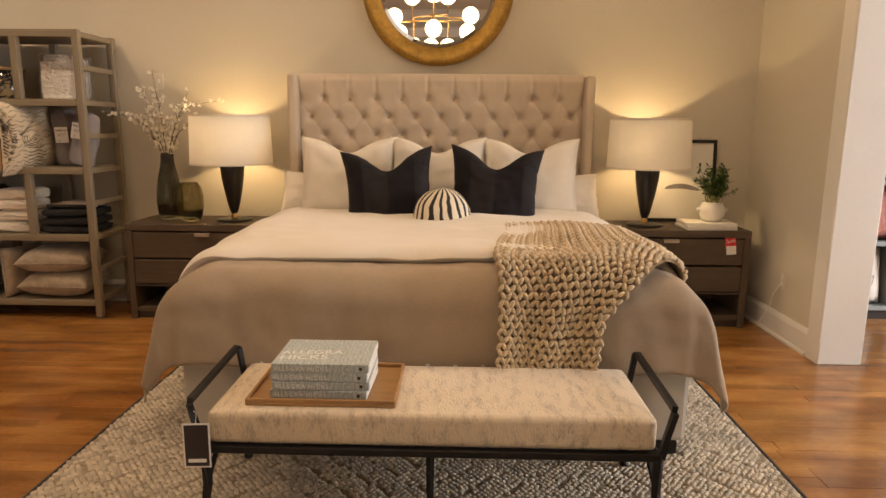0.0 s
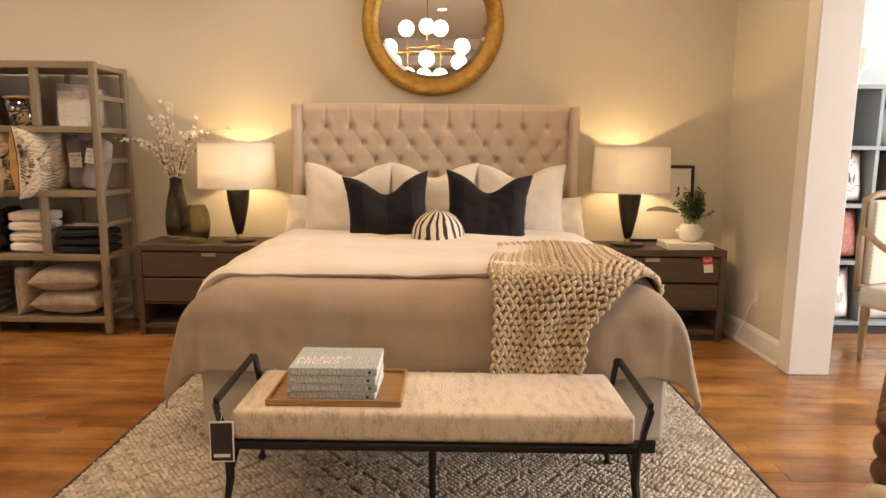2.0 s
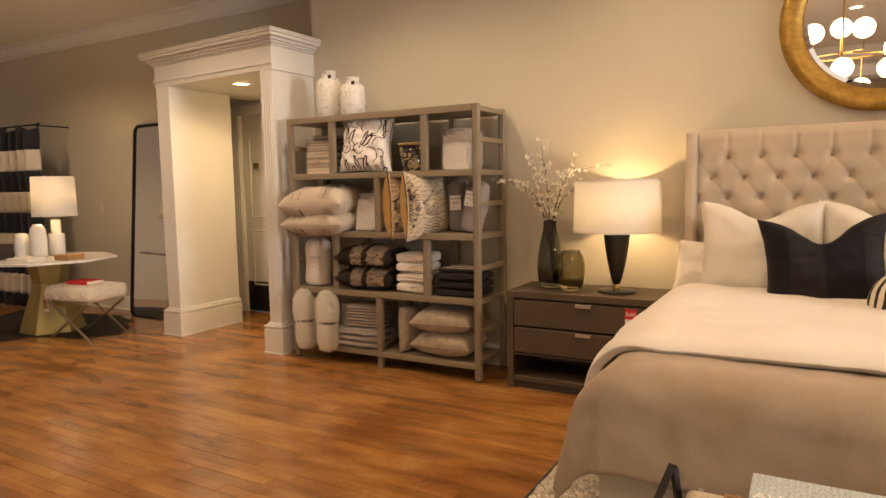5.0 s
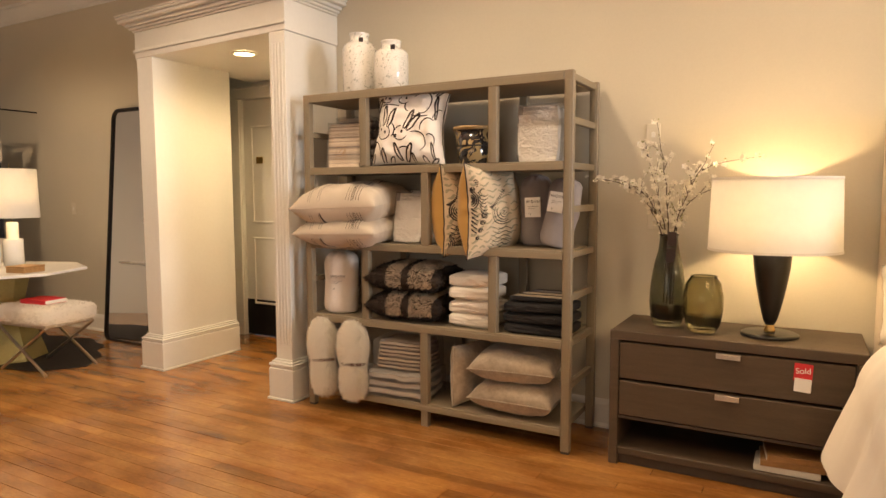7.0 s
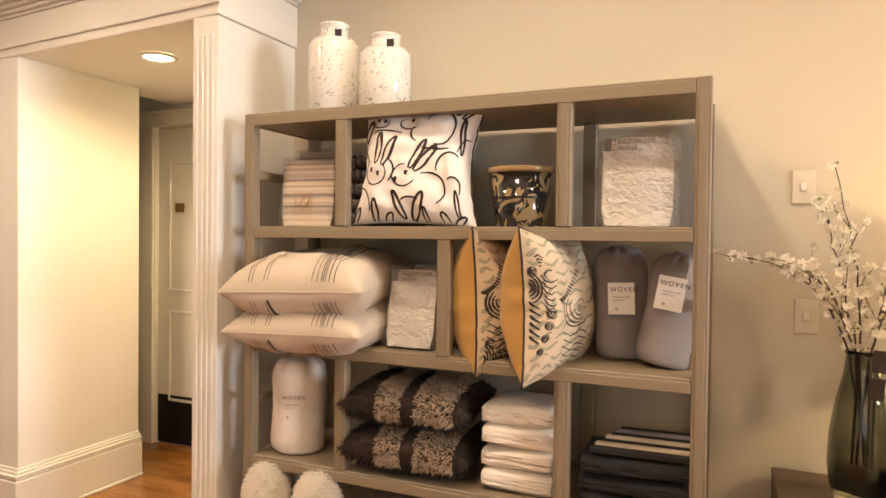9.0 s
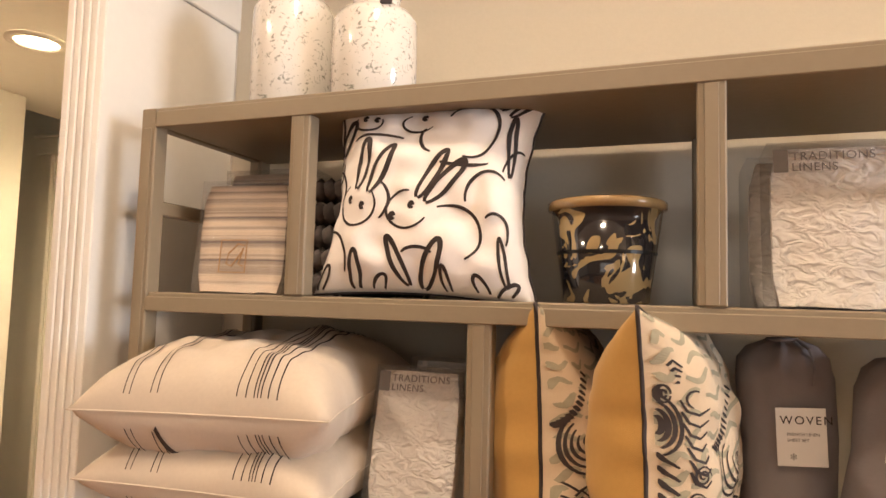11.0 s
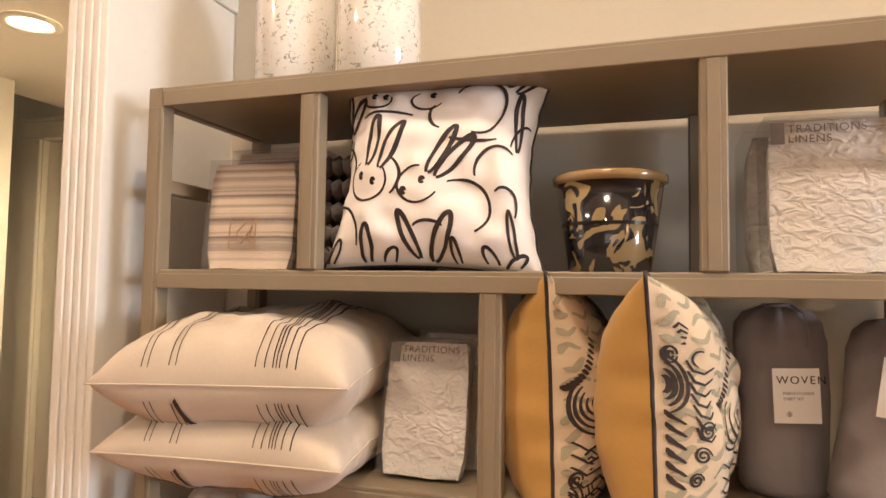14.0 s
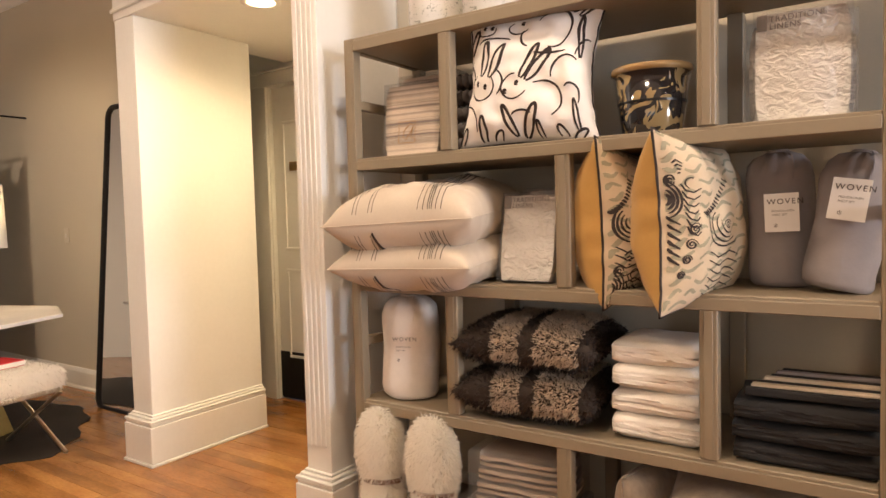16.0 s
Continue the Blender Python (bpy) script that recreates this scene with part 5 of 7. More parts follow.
# chunky dark knit behind the divider
kn = thing("knit_stack", "dark grey chunky knit blankets in a folded stack", "blanket", pose(-4.184, 5.710, board(3)))
M["dark_knit"] = mat("charcoal_knit", (0.10, 0.085, 0.08), 0.95, 0, 0.2, 30, 0.4, 120)
for k in range(5):
    bm = bmesh.new()
    for i in range(9):
        for j in range(6):
            bmesh.ops.create_icosphere(bm, subdivisions=1, radius=1, matrix=pose(-0.11 + i * 0.0275, -0.11 + j * 0.042, 0.028 + k * 0.055) @ Matrix.Diagonal((0.019, 0.026, 0.028, 1)))
    part("folded_blanket", bm, M["dark_knit"], kn, "", True)
# glazed planter
M["planter"] = mat("glazed_planter", (0.30, 0.22, 0.11), 0.12, 0, 0.1, 10, coat=1.0)
nt = M["planter"].node_tree
vo = nt.nodes.new("ShaderNodeTexNoise")
vo.inputs["Scale"].default_value, vo.inputs["Detail"].default_value, vo.inputs["Distortion"].default_value = 17, 1.5, 1.8
r_ = nt.nodes.new("ShaderNodeValToRGB")
r_.color_ramp.interpolation = "CONSTANT"
r_.color_ramp.elements[0].color, r_.color_ramp.elements[1].color = (0.016, 0.015, 0.018, 1), (0.30, 0.22, 0.11, 1)
r_.color_ramp.elements[1].position = 0.545
nt.links.new(nt.nodes["Texture Coordinate"].outputs["Object"], vo.inputs[0]), nt.links.new(vo.outputs[0], r_.inputs[0]), nt.links.new(r_.outputs[0], nt.nodes["Principled BSDF"].inputs["Base Color"])
M["planter_rim"] = mat("tan_glaze", (0.36, 0.24, 0.11), 0.2, 0, 0.15, 20, coat=0.8)
pl = thing("planter", "dark glazed ceramic planter with cream brush pattern", "planter", pose(-3.618, 5.650, board(3)))
bm = bmesh.new()
lathe(bm, [(0.083, 0), (0.086, 0.004), (0.113, 0.186)], 44)
part("pot", bm, M["planter"], pl, "", True)
bm = bmesh.new()
lathe(bm, [(0.113, 0.1862), (0.120, 0.189), (0.121, 0.203), (0.115, 0.207), (0.106, 0.203), (0.095, 0.10)], 44, cap=False)
part("rim", bm, M["planter_rim"], pl, "tan glazed rim", True)
bm = bmesh.new()
lathe(bm, [(0.1005, 0.097), (0.1015, 0.104)], 44, cap=False)
part("band", bm, M["black_gloss"], pl)


def quilt_packet(m, w, h, label):
    th = packet("quilt_packet", label, m, w, 0.075, h, M["quilt"], 5, puffy=0.016)
    bm = bmesh.new()
    box(bm, (-w / 2 + 0.004, -0.0455, h - 0.046), (-w / 2 + 0.028, -0.0447, h - 0.004))
    part("label_block", bm, M["grey_ink"], th)
    words("lettering", "TRADITIONS", 0.021, pose(-w / 2 + 0.033, -0.0450, h - 0.024, 90), M["grey_ink"], th, 1.1)
    words("lettering", "LINENS", 0.021, pose(-w / 2 + 0.033, -0.0450, h - 0.044, 90), M["grey_ink"], th, 1.1)
    return th


quilt_packet(pose(-3.215, 5.590, board(3), -5, 0, 2), 0.215, 0.285, "white quilted bedding in a clear sleeve with printed header")
packet("quilt_packet", "white quilted bedding stacked in clear sleeves", pose(-3.225, 5.705, board(3), -2, 0, 1), 0.25, 0.13, 0.275, M["quilt"], 5, puffy=0.014)
quilt_packet(pose(-4.001, 5.570, board(2), -13, 0, 2), 0.185, 0.285, "white quilted bedding in a sleeve leaning by a divider")
packet("quilt_packet", "white quilted bedding in a sleeve standing behind", pose(-3.958, 5.670, board(2), -8, 0, 2), 0.185, 0.06, 0.30, M["quilt"], 4, puffy=0.012)

# striped cushions lying on the second shelf
for k, (z, y, rz, wz) in enumerate(((0.228, 5.565, 3, -5), (0.075, 5.585, 0, -4))):
    SP = (0.60, 0.50, 0.24 - 0.05 * k, 0.08, 0.0, 40 + k, 0.020)
    th = thing("striped_pillow", "oat linen cushion with thin black stripes lying flat", "pillow", pose(-4.385, y, LEVELS[2][2] + z, -90 + 5, wz * 0.4, rz), "striped cushions on the shelf")
    part("cushion", pillow_bm(SP[0], SP[1], SP[2], SP[3], 0, 48, SP[5], SP[6]), M["stripe_cloth"], th, "", True)
    bm = bmesh.new()
    for a in (-0.56, -0.51, -0.34, -0.29, 0.33, 0.40, 0.46, 0.485, 0.51, 0.56, 0.62):
        for side in (1, -1):
            stroke(bm, [(a + 0.012 * math.sin(5 * b), b) for b in [-0.97 + 0.1 * i for i in range(20)]], 0.0070, SP, side, 0.0030)
    part("woven_stripe", bm, M["ink"], th)
    bm = bmesh.new()
    part("edge_seam", seam(bm, SP[0], SP[1], SP[3], 0, 0.002, SP[5]), M["stripe_cloth"], th)
    bm = bmesh.new()
    stroke(bm, [(-0.30 + 0.03 * i, -0.98 + 0.07 * i) for i in range(6)], 0.022, SP, 1, 0.0030)
    part("leather_tab", bm, M["black_card"], th)

# print cushions standing edge-on
for k, (x, y, rz) in enumerate(((-3.724, 5.672, -87), (-3.500, 5.600, -98))):
    ZP = (0.46, 0.500, 0.245, 0.12, 0.0, 60 + k, 0.016, 2.4)
    th = thing("zebra_pillow", "mustard-backed cushion with a zebra print face", "pillow", pose(x, y, 1.222, 2, 0, rz), "print cushions on the shelf")
    part("back", pillow_bm(ZP[0], ZP[1], ZP[2], ZP[3], 0, 40, ZP[5], ZP[6], (-1,), ZP[7]), M["mustard"], th, "mustard back", True)
    part("face", pillow_bm(ZP[0], ZP[1], ZP[2], ZP[3], 0, 40, ZP[5], ZP[6], (1,), ZP[7]), M["zebra_cloth"], th, "cream printed face", True)
    bm = bmesh.new()
    part("piping", seam(bm, ZP[0], ZP[1], ZP[3], 0, 0.004, ZP[5]), M["ink"], th, "dark brown piping", True)
    bm, bs = bmesh.new(), bmesh.new()
    rz_ = random.Random(90 + k)
    def from_seam(d, y):
        """A place d metres in from the piped edge."""
        return (1 - (max(0.004, d) / 0.236) ** 2, y)
    def ring(d, b, r, a0, a1, n=16):
        """An arc of radius r metres round a place on the face."""
        return [from_seam(d + r * math.cos(radians(a0 + (a1 - a0) * i / n)), b + r * math.sin(radians(a0 + (a1 - a0) * i / n)) / 0.25) for i in range(n + 1)]
    def curl(d, b, r, turns=1.9):
        """A spiral that closes in on a place on the face."""
        return [from_seam(d + r * (1 - i / 26) * math.cos(turns * 2 * math.pi * i / 22), b + r * (1 - i / 26) * math.sin(turns * 2 * math.pi * i / 22) / 0.25) for i in range(23)]
    def animal(d, b):
        """Crest, eye, ear, striped muzzle and neck, curls below."""
        for i in range(4):
            stroke(bm, [from_seam(d + 0.012 + 0.006 * i, b + 0.24 - 0.035 * i), from_seam(d + 0.026, b + 0.275 - 0.05 * i), from_seam(d + 0.042 - 0.004 * i, b + 0.23 - 0.03 * i)], 0.009, ZP, 1)
        for r in (0.006, 0.014):
            stroke(bm, ring(d, b + 0.06, r, 0, 345), 0.008, ZP, 1)
        stroke(bm, ring(d + 0.056, b + 0.02, 0.014, 60, 250, 10), 0.008, ZP, 1)
        for i in range(4):
            stroke(bm, ring(d - 0.022, b - 0.14, 0.016 + 0.011 * i, 75, -75, 12), 0.0095, ZP, 1)
        for i in range(7):
            y = b + 0.02 - 0.075 * i
            stroke(bm, [from_seam(d + 0.030, y), from_seam(d + 0.040, y - 0.075), from_seam(d + 0.058, y - 0.10), from_seam(d + 0.080 - 0.002 * i, y - 0.06)], 0.0095, ZP, 1)
        for i in range(6):
            y = b - 0.36 - 0.085 * i
            stroke(bm, [from_seam(d - 0.025, y + 0.05), from_seam(d - 0.008, y), from_seam(d + 0.014, y - 0.05)], 0.009, ZP, 1)
        for i in range(4):
            stroke(bm, curl(d + 0.052 - 0.010 * i, b - 0.46 - 0.16 * i, 0.017 - 0.002 * i), 0.0075, ZP, 1)
    def flank(d, b):
        """A striped body bent round a curl, with a banded tail."""
        for i in range(13):
            u = i / 12
            stroke(bm, [from_seam(d - 0.07 + 0.075 * u, b + 0.14 + 0.36 * u ** 1.6), from_seam(d - 0.060 + 0.075 * u, b + 0.10 + 0.36 * u ** 1.6)], 0.013, ZP, 1)
        stroke(bm, curl(d, b, 0.014), 0.0075, ZP, 1)
        for i in range(4):
            stroke(bm, ring(d, b, 0.022 + 0.012 * i, 150 - 8 * i, 300 + 6 * i, 14), 0.0095, ZP, 1)
        for i in range(6):
            y = b - 0.30 - 0.09 * i
            stroke(bm, [from_seam(d - 0.055, y + 0.02), from_seam(d - 0.02, y - 0.05), from_seam(d + 0.02, y + 0.01), from_seam(d + 0.05, y - 0.05)], 0.0095, ZP, 1)
    if k:
        animal(0.045, 0.38)
        flank(0.205, -0.05)
    else:
        flank(0.100, 0.0)
        animal(0.060, -0.62)
    for i in range(15):
        b0 = -0.90 + 0.13 * i
        d0 = 0.012 + rz_.uniform(0, 0.03)
        while d0 < 0.25:
            ln = rz_.uniform(0.03, 0.065)
            ph = rz_.uniform(0, 6)
            stroke(bs, [from_seam(d0 + ln * e / 6, b0 + 0.030 * math.sin(ph + e * 0.9) + 0.008 * e) for e in range(7)], 0.019, ZP, 1, 0.0008)
            d0 += ln + rz_.uniform(0.004, 0.02)
    part("zebra_print", bm, M["ink"], th)
    part("grass_print", bs, M["sage_ink"], th)


def bag(m, r, h, material, label, flat=0.82, writing=True, category="bedding bag"):
    """A drawstring cloth bag of bedding with a printed paper label."""
    th = thing("linen_bag", label, category, m)
    bm = bmesh.new()
    prof = [(0.55, 0), (0.86, 0.01), (0.98, 0.05), (1.0, 0.14), (0.99, 0.5), (0.98, 0.80), (0.92, 0.90), (0.70, 0.96), (0.38, 0.985), (0.25, 1.0)]
    lathe(bm, [(r * a, h * z) for a, z in prof], 36)
    for v in bm.verts:
        v.co.y *= flat
        c = 0.012 * fold(v.co.x * 9, v.co.y * 9, v.co.z * 7, 1.3) + 0.004 * math.sin(9 * math.atan2(v.co.y, v.co.x)) * (v.co.z > 0.8 * h)
        v.co.x += c * (1 if v.co.x > 0 else -1)
        v.co.y += c * (1 if v.co.y > 0 else -1)
    part("bag", bm, material, th, "", True)
    bm = bmesh.new()
    tube(bm, [(r * 0.30 * math.cos(a / 3), r * 0.30 * math.sin(a / 3), h * 0.992) for a in range(19)], 0.004, 5, True)
    tube(bm, [(0.02, -r * 0.28, h * 0.99), (0.03, -r * 0.7, h * 0.95), (0.035, -r * flat * 0.98, h * 0.86), (0.03, -r * flat, h * 0.78)], 0.0025, 5)
    part("drawstring", bm, material, th)
    return th


def bag_label(th, r, z, w=0.085, hh=0.105, white=True, flat=0.82):
    yy = -r * flat - 0.019
    if white:
        bm = bmesh.new()
        box(bm, (-w / 2, yy - 0.001, z - hh / 2), (w / 2, yy, z + hh / 2), 0.0003)
        part("paper_label", bm, M["white_card"], th, "white printed label")
    words("lettering", "WOVEN", 0.021, pose(-w / 2 + 0.007, yy - 0.0012, z + hh * 0.22, 90), M["ink"], th, 1.25)
    words("lettering", "FRENCH LINEN", 0.0080, pose(-w / 2 + 0.018, yy - 0.0012, z + hh * 0.02, 90), M["grey_ink"], th)
    words("lettering", "SHEET SET", 0.0080, pose(-w / 2 + 0.018, yy - 0.0012, z - hh * 0.08, 90), M["grey_ink"], th)
    words("lettering", "*", 0.026, pose(-w / 2 + 0.022, yy - 0.0012, z - hh * 0.46, 90), M["ink"], th)


b1 = bag(pose(-3.273, 5.730, board(2), 0, -2, 8), 0.088, 0.385, M["grey_bag"], "grey cloth drawstring bag of linen sheets")
bag_label(b1, 0.088, 0.21)
b2 = bag(pose(-3.139, 5.625, board(2) + 0.004, -6, 9, -6), 0.086, 0.365, M["grey_bag"], "grey cloth drawstring bag of sheets leaning over")
bag_label(b2, 0.086, 0.23)
b3 = bag(pose(-4.507, 5.590, board(1), 0, 0, 24), 0.108, 0.385, M["white_bag"], "pale cloth drawstring bag of bedding", 0.85)
bag_label(b3, 0.108, 0.20, 0.10, 0.12, False, 0.85)

# fur cushions
for k, z in enumerate((0.255, 0.095)):
    th = thing("fur_pillow", "dark brown and taupe fur cushion lying flat", "pillow", pose(-3.994, 5.630, LEVELS[1][2] + z, -90 + 4, 0, 2), "fur cushions on the shelf")
    FP = (0.50, 0.36, 0.15, 0.06, 0.0, 70 + k, 0.010)
    base = pillow_bm(FP[0], FP[1], FP[2], FP[3], 0, 20, FP[5], FP[6])
    pale, dark = base.copy(), base.copy()
    def is_pale(f):
        c = f.calc_center_median()
        return (-0.44 < c.x / 0.25 < -0.02 or 0.18 < c.x / 0.25 < 0.80) and c.z < 0.14 and c.y < 0.03
    bmesh.ops.delete(pale, geom=[f for f in pale.faces if not is_pale(f)], context="FACES")
    bmesh.ops.delete(dark, geom=[f for f in dark.faces if is_pale(f)], context="FACES")
    fur("pale_fur", pale, 6000, 0.017, M["fur_pale"], th, 5 + k, 0.0022, 0.15)
    fur("dark_fur", dark, 5000, 0.018, M["fur_dark"], th, 8 + k, 0.0022, 0.15)
    pale.free(), dark.free()
    part("cushion", base, M["fur_dark"], th, "", True)


def folded(name, label, m, w, d, h, material, seed=0, category="blanket", group=""):
    """A soft folded pile layer with a rounded front fold."""
    bm = bmesh.new()
    t = bmesh.new()
    bmesh.ops.create_cube(t, size=1)
    bmesh.ops.subdivide_edges(t, edges=t.edges[:], cuts=9, use_grid_fill=True)
    for v in t.verts:
        x, y, z = v.co * 2
        e = (max(0, abs(y) - 0.75) / 0.25) ** 2 + 0.5 * (max(0, abs(x) - 0.85) / 0.15) ** 2
        z2 = z * (1 - 0.48 * min(1, e))
        v.co = Vector((x * w / 2 * (1 + 0.02 * fold(y + seed, z, 0, 2)), y * d / 2 * (1 + 0.03 * fold(x * 2 + seed, z, 3, 2)), h / 2 + z2 * h / 2 * (1 + 0.10 * fold(x * 2 + seed, y * 2, 5, 1.5))))
        if y < -0.6:
            v.co.z += 0.0035 * math.sin(z * 9 + x * 1.5 + seed)
    merge(bm, t)
    return solo(name, bm, material, label, category, m, True, group)


z0 = board(1)
for k in range(4):
    folded("folded_towel", "white soft folded throw in a stack of four", pose(-3.584 + 0.004 * (k % 2), 5.630, z0 + k * 0.074, 0, 0, (2, -1, 3, 0)[k]), 0.245, 0.24, 0.074, M["cotton_white"], k * 3, "throw blanket", "white throws on the shelf")
z0 = board(1)
for k in range(3):
    folded("black_throw", "black wool throw folded in a stack", pose(-3.201, 5.630, z0 + k * 0.056, 0, 0, (1, -1, 2)[k]), 0.335, 0.27, 0.056, M["black_wool"], 20 + k, "throw blanket", "black throws on the shelf")
top_throw = thing("striped_throw", "black folded throw with cream stripes on top", "throw blanket", pose(-3.191, 5.635, z0 + 0.1685, -4, 0, 2))
for k in range(7):
    bm = bmesh.new()
    box(bm, (-0.155 + 0.012 * k, -0.125 + k * 0.036, 0.0 + 0.004 * k), (0.16, -0.125 + (k + 1) * 0.036 - 0.0005, 0.020 + 0.004 * k + (0.003 if k % 2 else 0)), 0.004)
    part("stripe", bm, M["cream_wool"] if k in (1, 3) else (M["grey_bag"] if k == 5 else M["black_wool"]), top_throw)

M["bark_band"] = mat("brown_leather", (0.13, 0.06, 0.03), 0.5, 0, 0.2, 20, 0.2, 80)
# fur slippers that hang over the lowest shelf
for k, x in enumerate((-4.535, -4.320)):
    th = thing("fur_slipper", "cream fluffy fur slipper sock with a brown leather band", "slipper", pose(x + 0.02, 5.418, 0.125, -5, -7 + 3 * k, 0), "fur slippers on the shelf")
    base = bmesh.new()
    lathe(base, [(0.040, 0.0), (0.062, 0.03), (0.070, 0.10), (0.064, 0.165), (0.054, 0.185), (0.068, 0.215), (0.082, 0.29), (0.070, 0.38), (0.030, 0.430)], 24)
    for v in base.verts:
        v.co.y *= 0.55
    fur("fur_coat", base, 20000, 0.034, M["fur_white"], th, 30 + k, 0.0011, 0.15)
    part("body", base, M["fur_white"], th, "", True)
    bm = bmesh.new()
    lathe(bm, [(0.078, 0.178), (0.081, 0.181), (0.081, 0.193), (0.078, 0.196)], 24, cap=False)
    for v in bm.verts:
        v.co.y *= 0.66
    part("band", bm, M["bark_band"], th, "brown leather band")
packet("linen_packet", "natural folded linens in a clear plastic sleeve", pose(-4.040, 5.730, 0.290 + 0.0885, 90, 0, 5), 0.33, 0.165, 0.24, M["folded_linen"], 7, puffy=0.012)
packet("quilt_packet", "pale grey quilt folded flat in plastic", pose(-4.061, 5.740, board(0) + 0.081, 90, 0, 4), 0.39, 0.145, 0.28, M["grey_quilt"], 3, puffy=0.03)
pillow("velvet_pillow", "taupe velvet cushion standing on edge in plastic", pose(-3.639, 5.650, board(0) + 0.175, 0, 0, 80), 0.34, 0.34, 0.12, M["velvet"], 0.06, 0, 80, M["velvet"])
for k, z in enumerate((0.262, 0.098)):
    pillow("velvet_pillow", "taupe velvet cushion lying in a stack", pose(-3.340 + 0.01 * k, 5.630, LEVELS[0][2] + z, -90 + 3, 0, 7 - 6 * k), 0.47, 0.36, 0.17, M["velvet"], 0.06, 0, 82 + k, M["velvet"], 0.012)

# vases on top of the unit
M["speckle"] = mat("speckled_white_glaze", (0.74, 0.72, 0.68), 0.15, 0, 0.03, 6, coat=0.8)
nt = M["speckle"].node_tree
vo = nt.nodes.new("ShaderNodeTexNoise")
vo.inputs["Scale"].default_value, vo.inputs["Detail"].default_value, vo.inputs["Distortion"].default_value = 60, 6, 1.6
r_ = nt.nodes.new("ShaderNodeValToRGB")
r_.color_ramp.elements[0].color, r_.color_ramp.elements[1].color = (0.30, 0.31, 0.27, 1), (0.76, 0.74, 0.70, 1)
r_.color_ramp.elements[0].position, r_.color_ramp.elements[1].position = 0.33, 0.43
nt.links.new(nt.nodes["Texture Coordinate"].outputs["Object"], vo.inputs[0]), nt.links.new(vo.outputs[0], r_.inputs[0]), nt.links.new(r_.outputs[0], nt.nodes["Principled BSDF"].inputs["Base Color"])
for k, (x, y, h, nk) in enumerate(((-4.402, 5.66, 0.368, 0.055), (-4.164, 5.65, 0.297, 0.05))):
    th = thing("ceramic_vase", "tall white speckled glazed ceramic jar" if k == 0 else "white speckled glazed ceramic jar with round shoulder", "vase", pose(x, y, board(4)))
    s = h - nk
    bm = bmesh.new()
    lathe(bm, [(0.094, 0), (0.100, 0.006), (0.102, 0.5 * s), (0.101, s * 0.88), (0.090, s * 0.96), (0.066, s), (0.057, s + 0.012), (0.057, h - 0.012), (0.062, h - 0.006), (0.060, h), (0.050, h), (0.048, s)], 44, cap=False)
    part("jar", bm, M["speckle"], th, "", True)
    bm = bmesh.new()
    box(bm, (0.03, -0.075 - 0.012 * k, h - 0.066), (0.058, -0.073 - 0.012 * k, h - 0.038), 0.0004, pose(0, 0, 0, 0, 0, 12))
    part("paper_tag", bm, M["black_card"], th, "dark paper tag")

# ---- on the nightstands ----
M["smoke_glass"] = glass("smoky_glass", (0.40, 0.42, 0.37))
M["olive_glass"] = glass("olive_glass", (0.60, 0.57, 0.40))
M["dark_glass"] = glass("dark_glass_base", (0.06, 0.075, 0.07))
M["bark"] = mat("twig_bark", (0.085, 0.055, 0.035), 0.85, 0, 0.3, 60, 0.4, 150)
M["petal"] = soft_fibre(mat("white_petal", (0.88, 0.83, 0.72), 0.7, 0, 0.05, 40), 0.35)
M["bud"] = mat("green_bud", (0.30, 0.30, 0.12), 0.7, 0, 0.15, 40)
vz = thing("glass_vase", "tall smoky bottle vase with blossom branches inside", "vase", pose(-2.580, 5.70, 0.66))
bm = bmesh.new()
lathe(bm, [(0.035, 0.0), (0.066, 0.006), (0.080, 0.05), (0.087, 0.12), (0.082, 0.21), (0.066, 0.31), (0.048, 0.38), (0.042, 0.44), (0.046, 0.455), (0.043, 0.455), (0.038, 0.44), (0.044, 0.38), (0.062, 0.31), (0.077, 0.21), (0.082, 0.12), (0.075, 0.05), (0.055, 0.03), (0.002, 0.028)], 44, cap=False)
part("bottle", bm, M["smoke_glass"], vz, "smoky grey glass", True)
bm = bmesh.new()
lathe(bm, [(0.0, 0.028), (0.055, 0.0305), (0.0745, 0.052), (0.0805, 0.105), (0.0, 0.106)], 40, cap=False)
part("glass_foot", bm, M["dark_glass"], vz, "dark glass bottom", True)
for dz, ty in ((0.36, 0.0), (0.44, 0.0)):
    bm = bmesh.new()
    box(bm, (-0.022, -0.060, dz - 0.03), (0.016, -0.058, dz + 0.035), 0.0004, pose(0, 0, 0, 4, 3, 6))
    part("paper_tag", bm, M["black_card"], vz, "black paper tag")
vz2 = thing("glass_vase", "squat olive glass vase with dark glass bottom", "vase", pose(-2.405, 5.62, 0.66))
bm = bmesh.new()
lathe(bm, [(0.03, 0.0), (0.058, 0.005), (0.078, 0.04), (0.090, 0.11), (0.090, 0.17), (0.078, 0.235), (0.058, 0.262), (0.060, 0.268), (0.054, 0.262), (0.072, 0.232), (0.085, 0.17), (0.085, 0.11), (0.072, 0.045), (0.05, 0.03), (0.002, 0.028)], 44, cap=False)
part("body", bm, M["olive_glass"], vz2, "olive glass", True)
bm = bmesh.new()
lathe(bm, [(0.0, 0.028), (0.05, 0.0305), (0.0715, 0.048), (0.077, 0.070), (0.0, 0.071)], 40, cap=False)
part("glass_foot", bm, M["dark_glass"], vz2, "dark glass bottom", True)

# blossom branches
branches = thing("blossom_branches", "branches with small white blossoms in the vase", "branches", pose(-2.580, 5.70, 0.66))


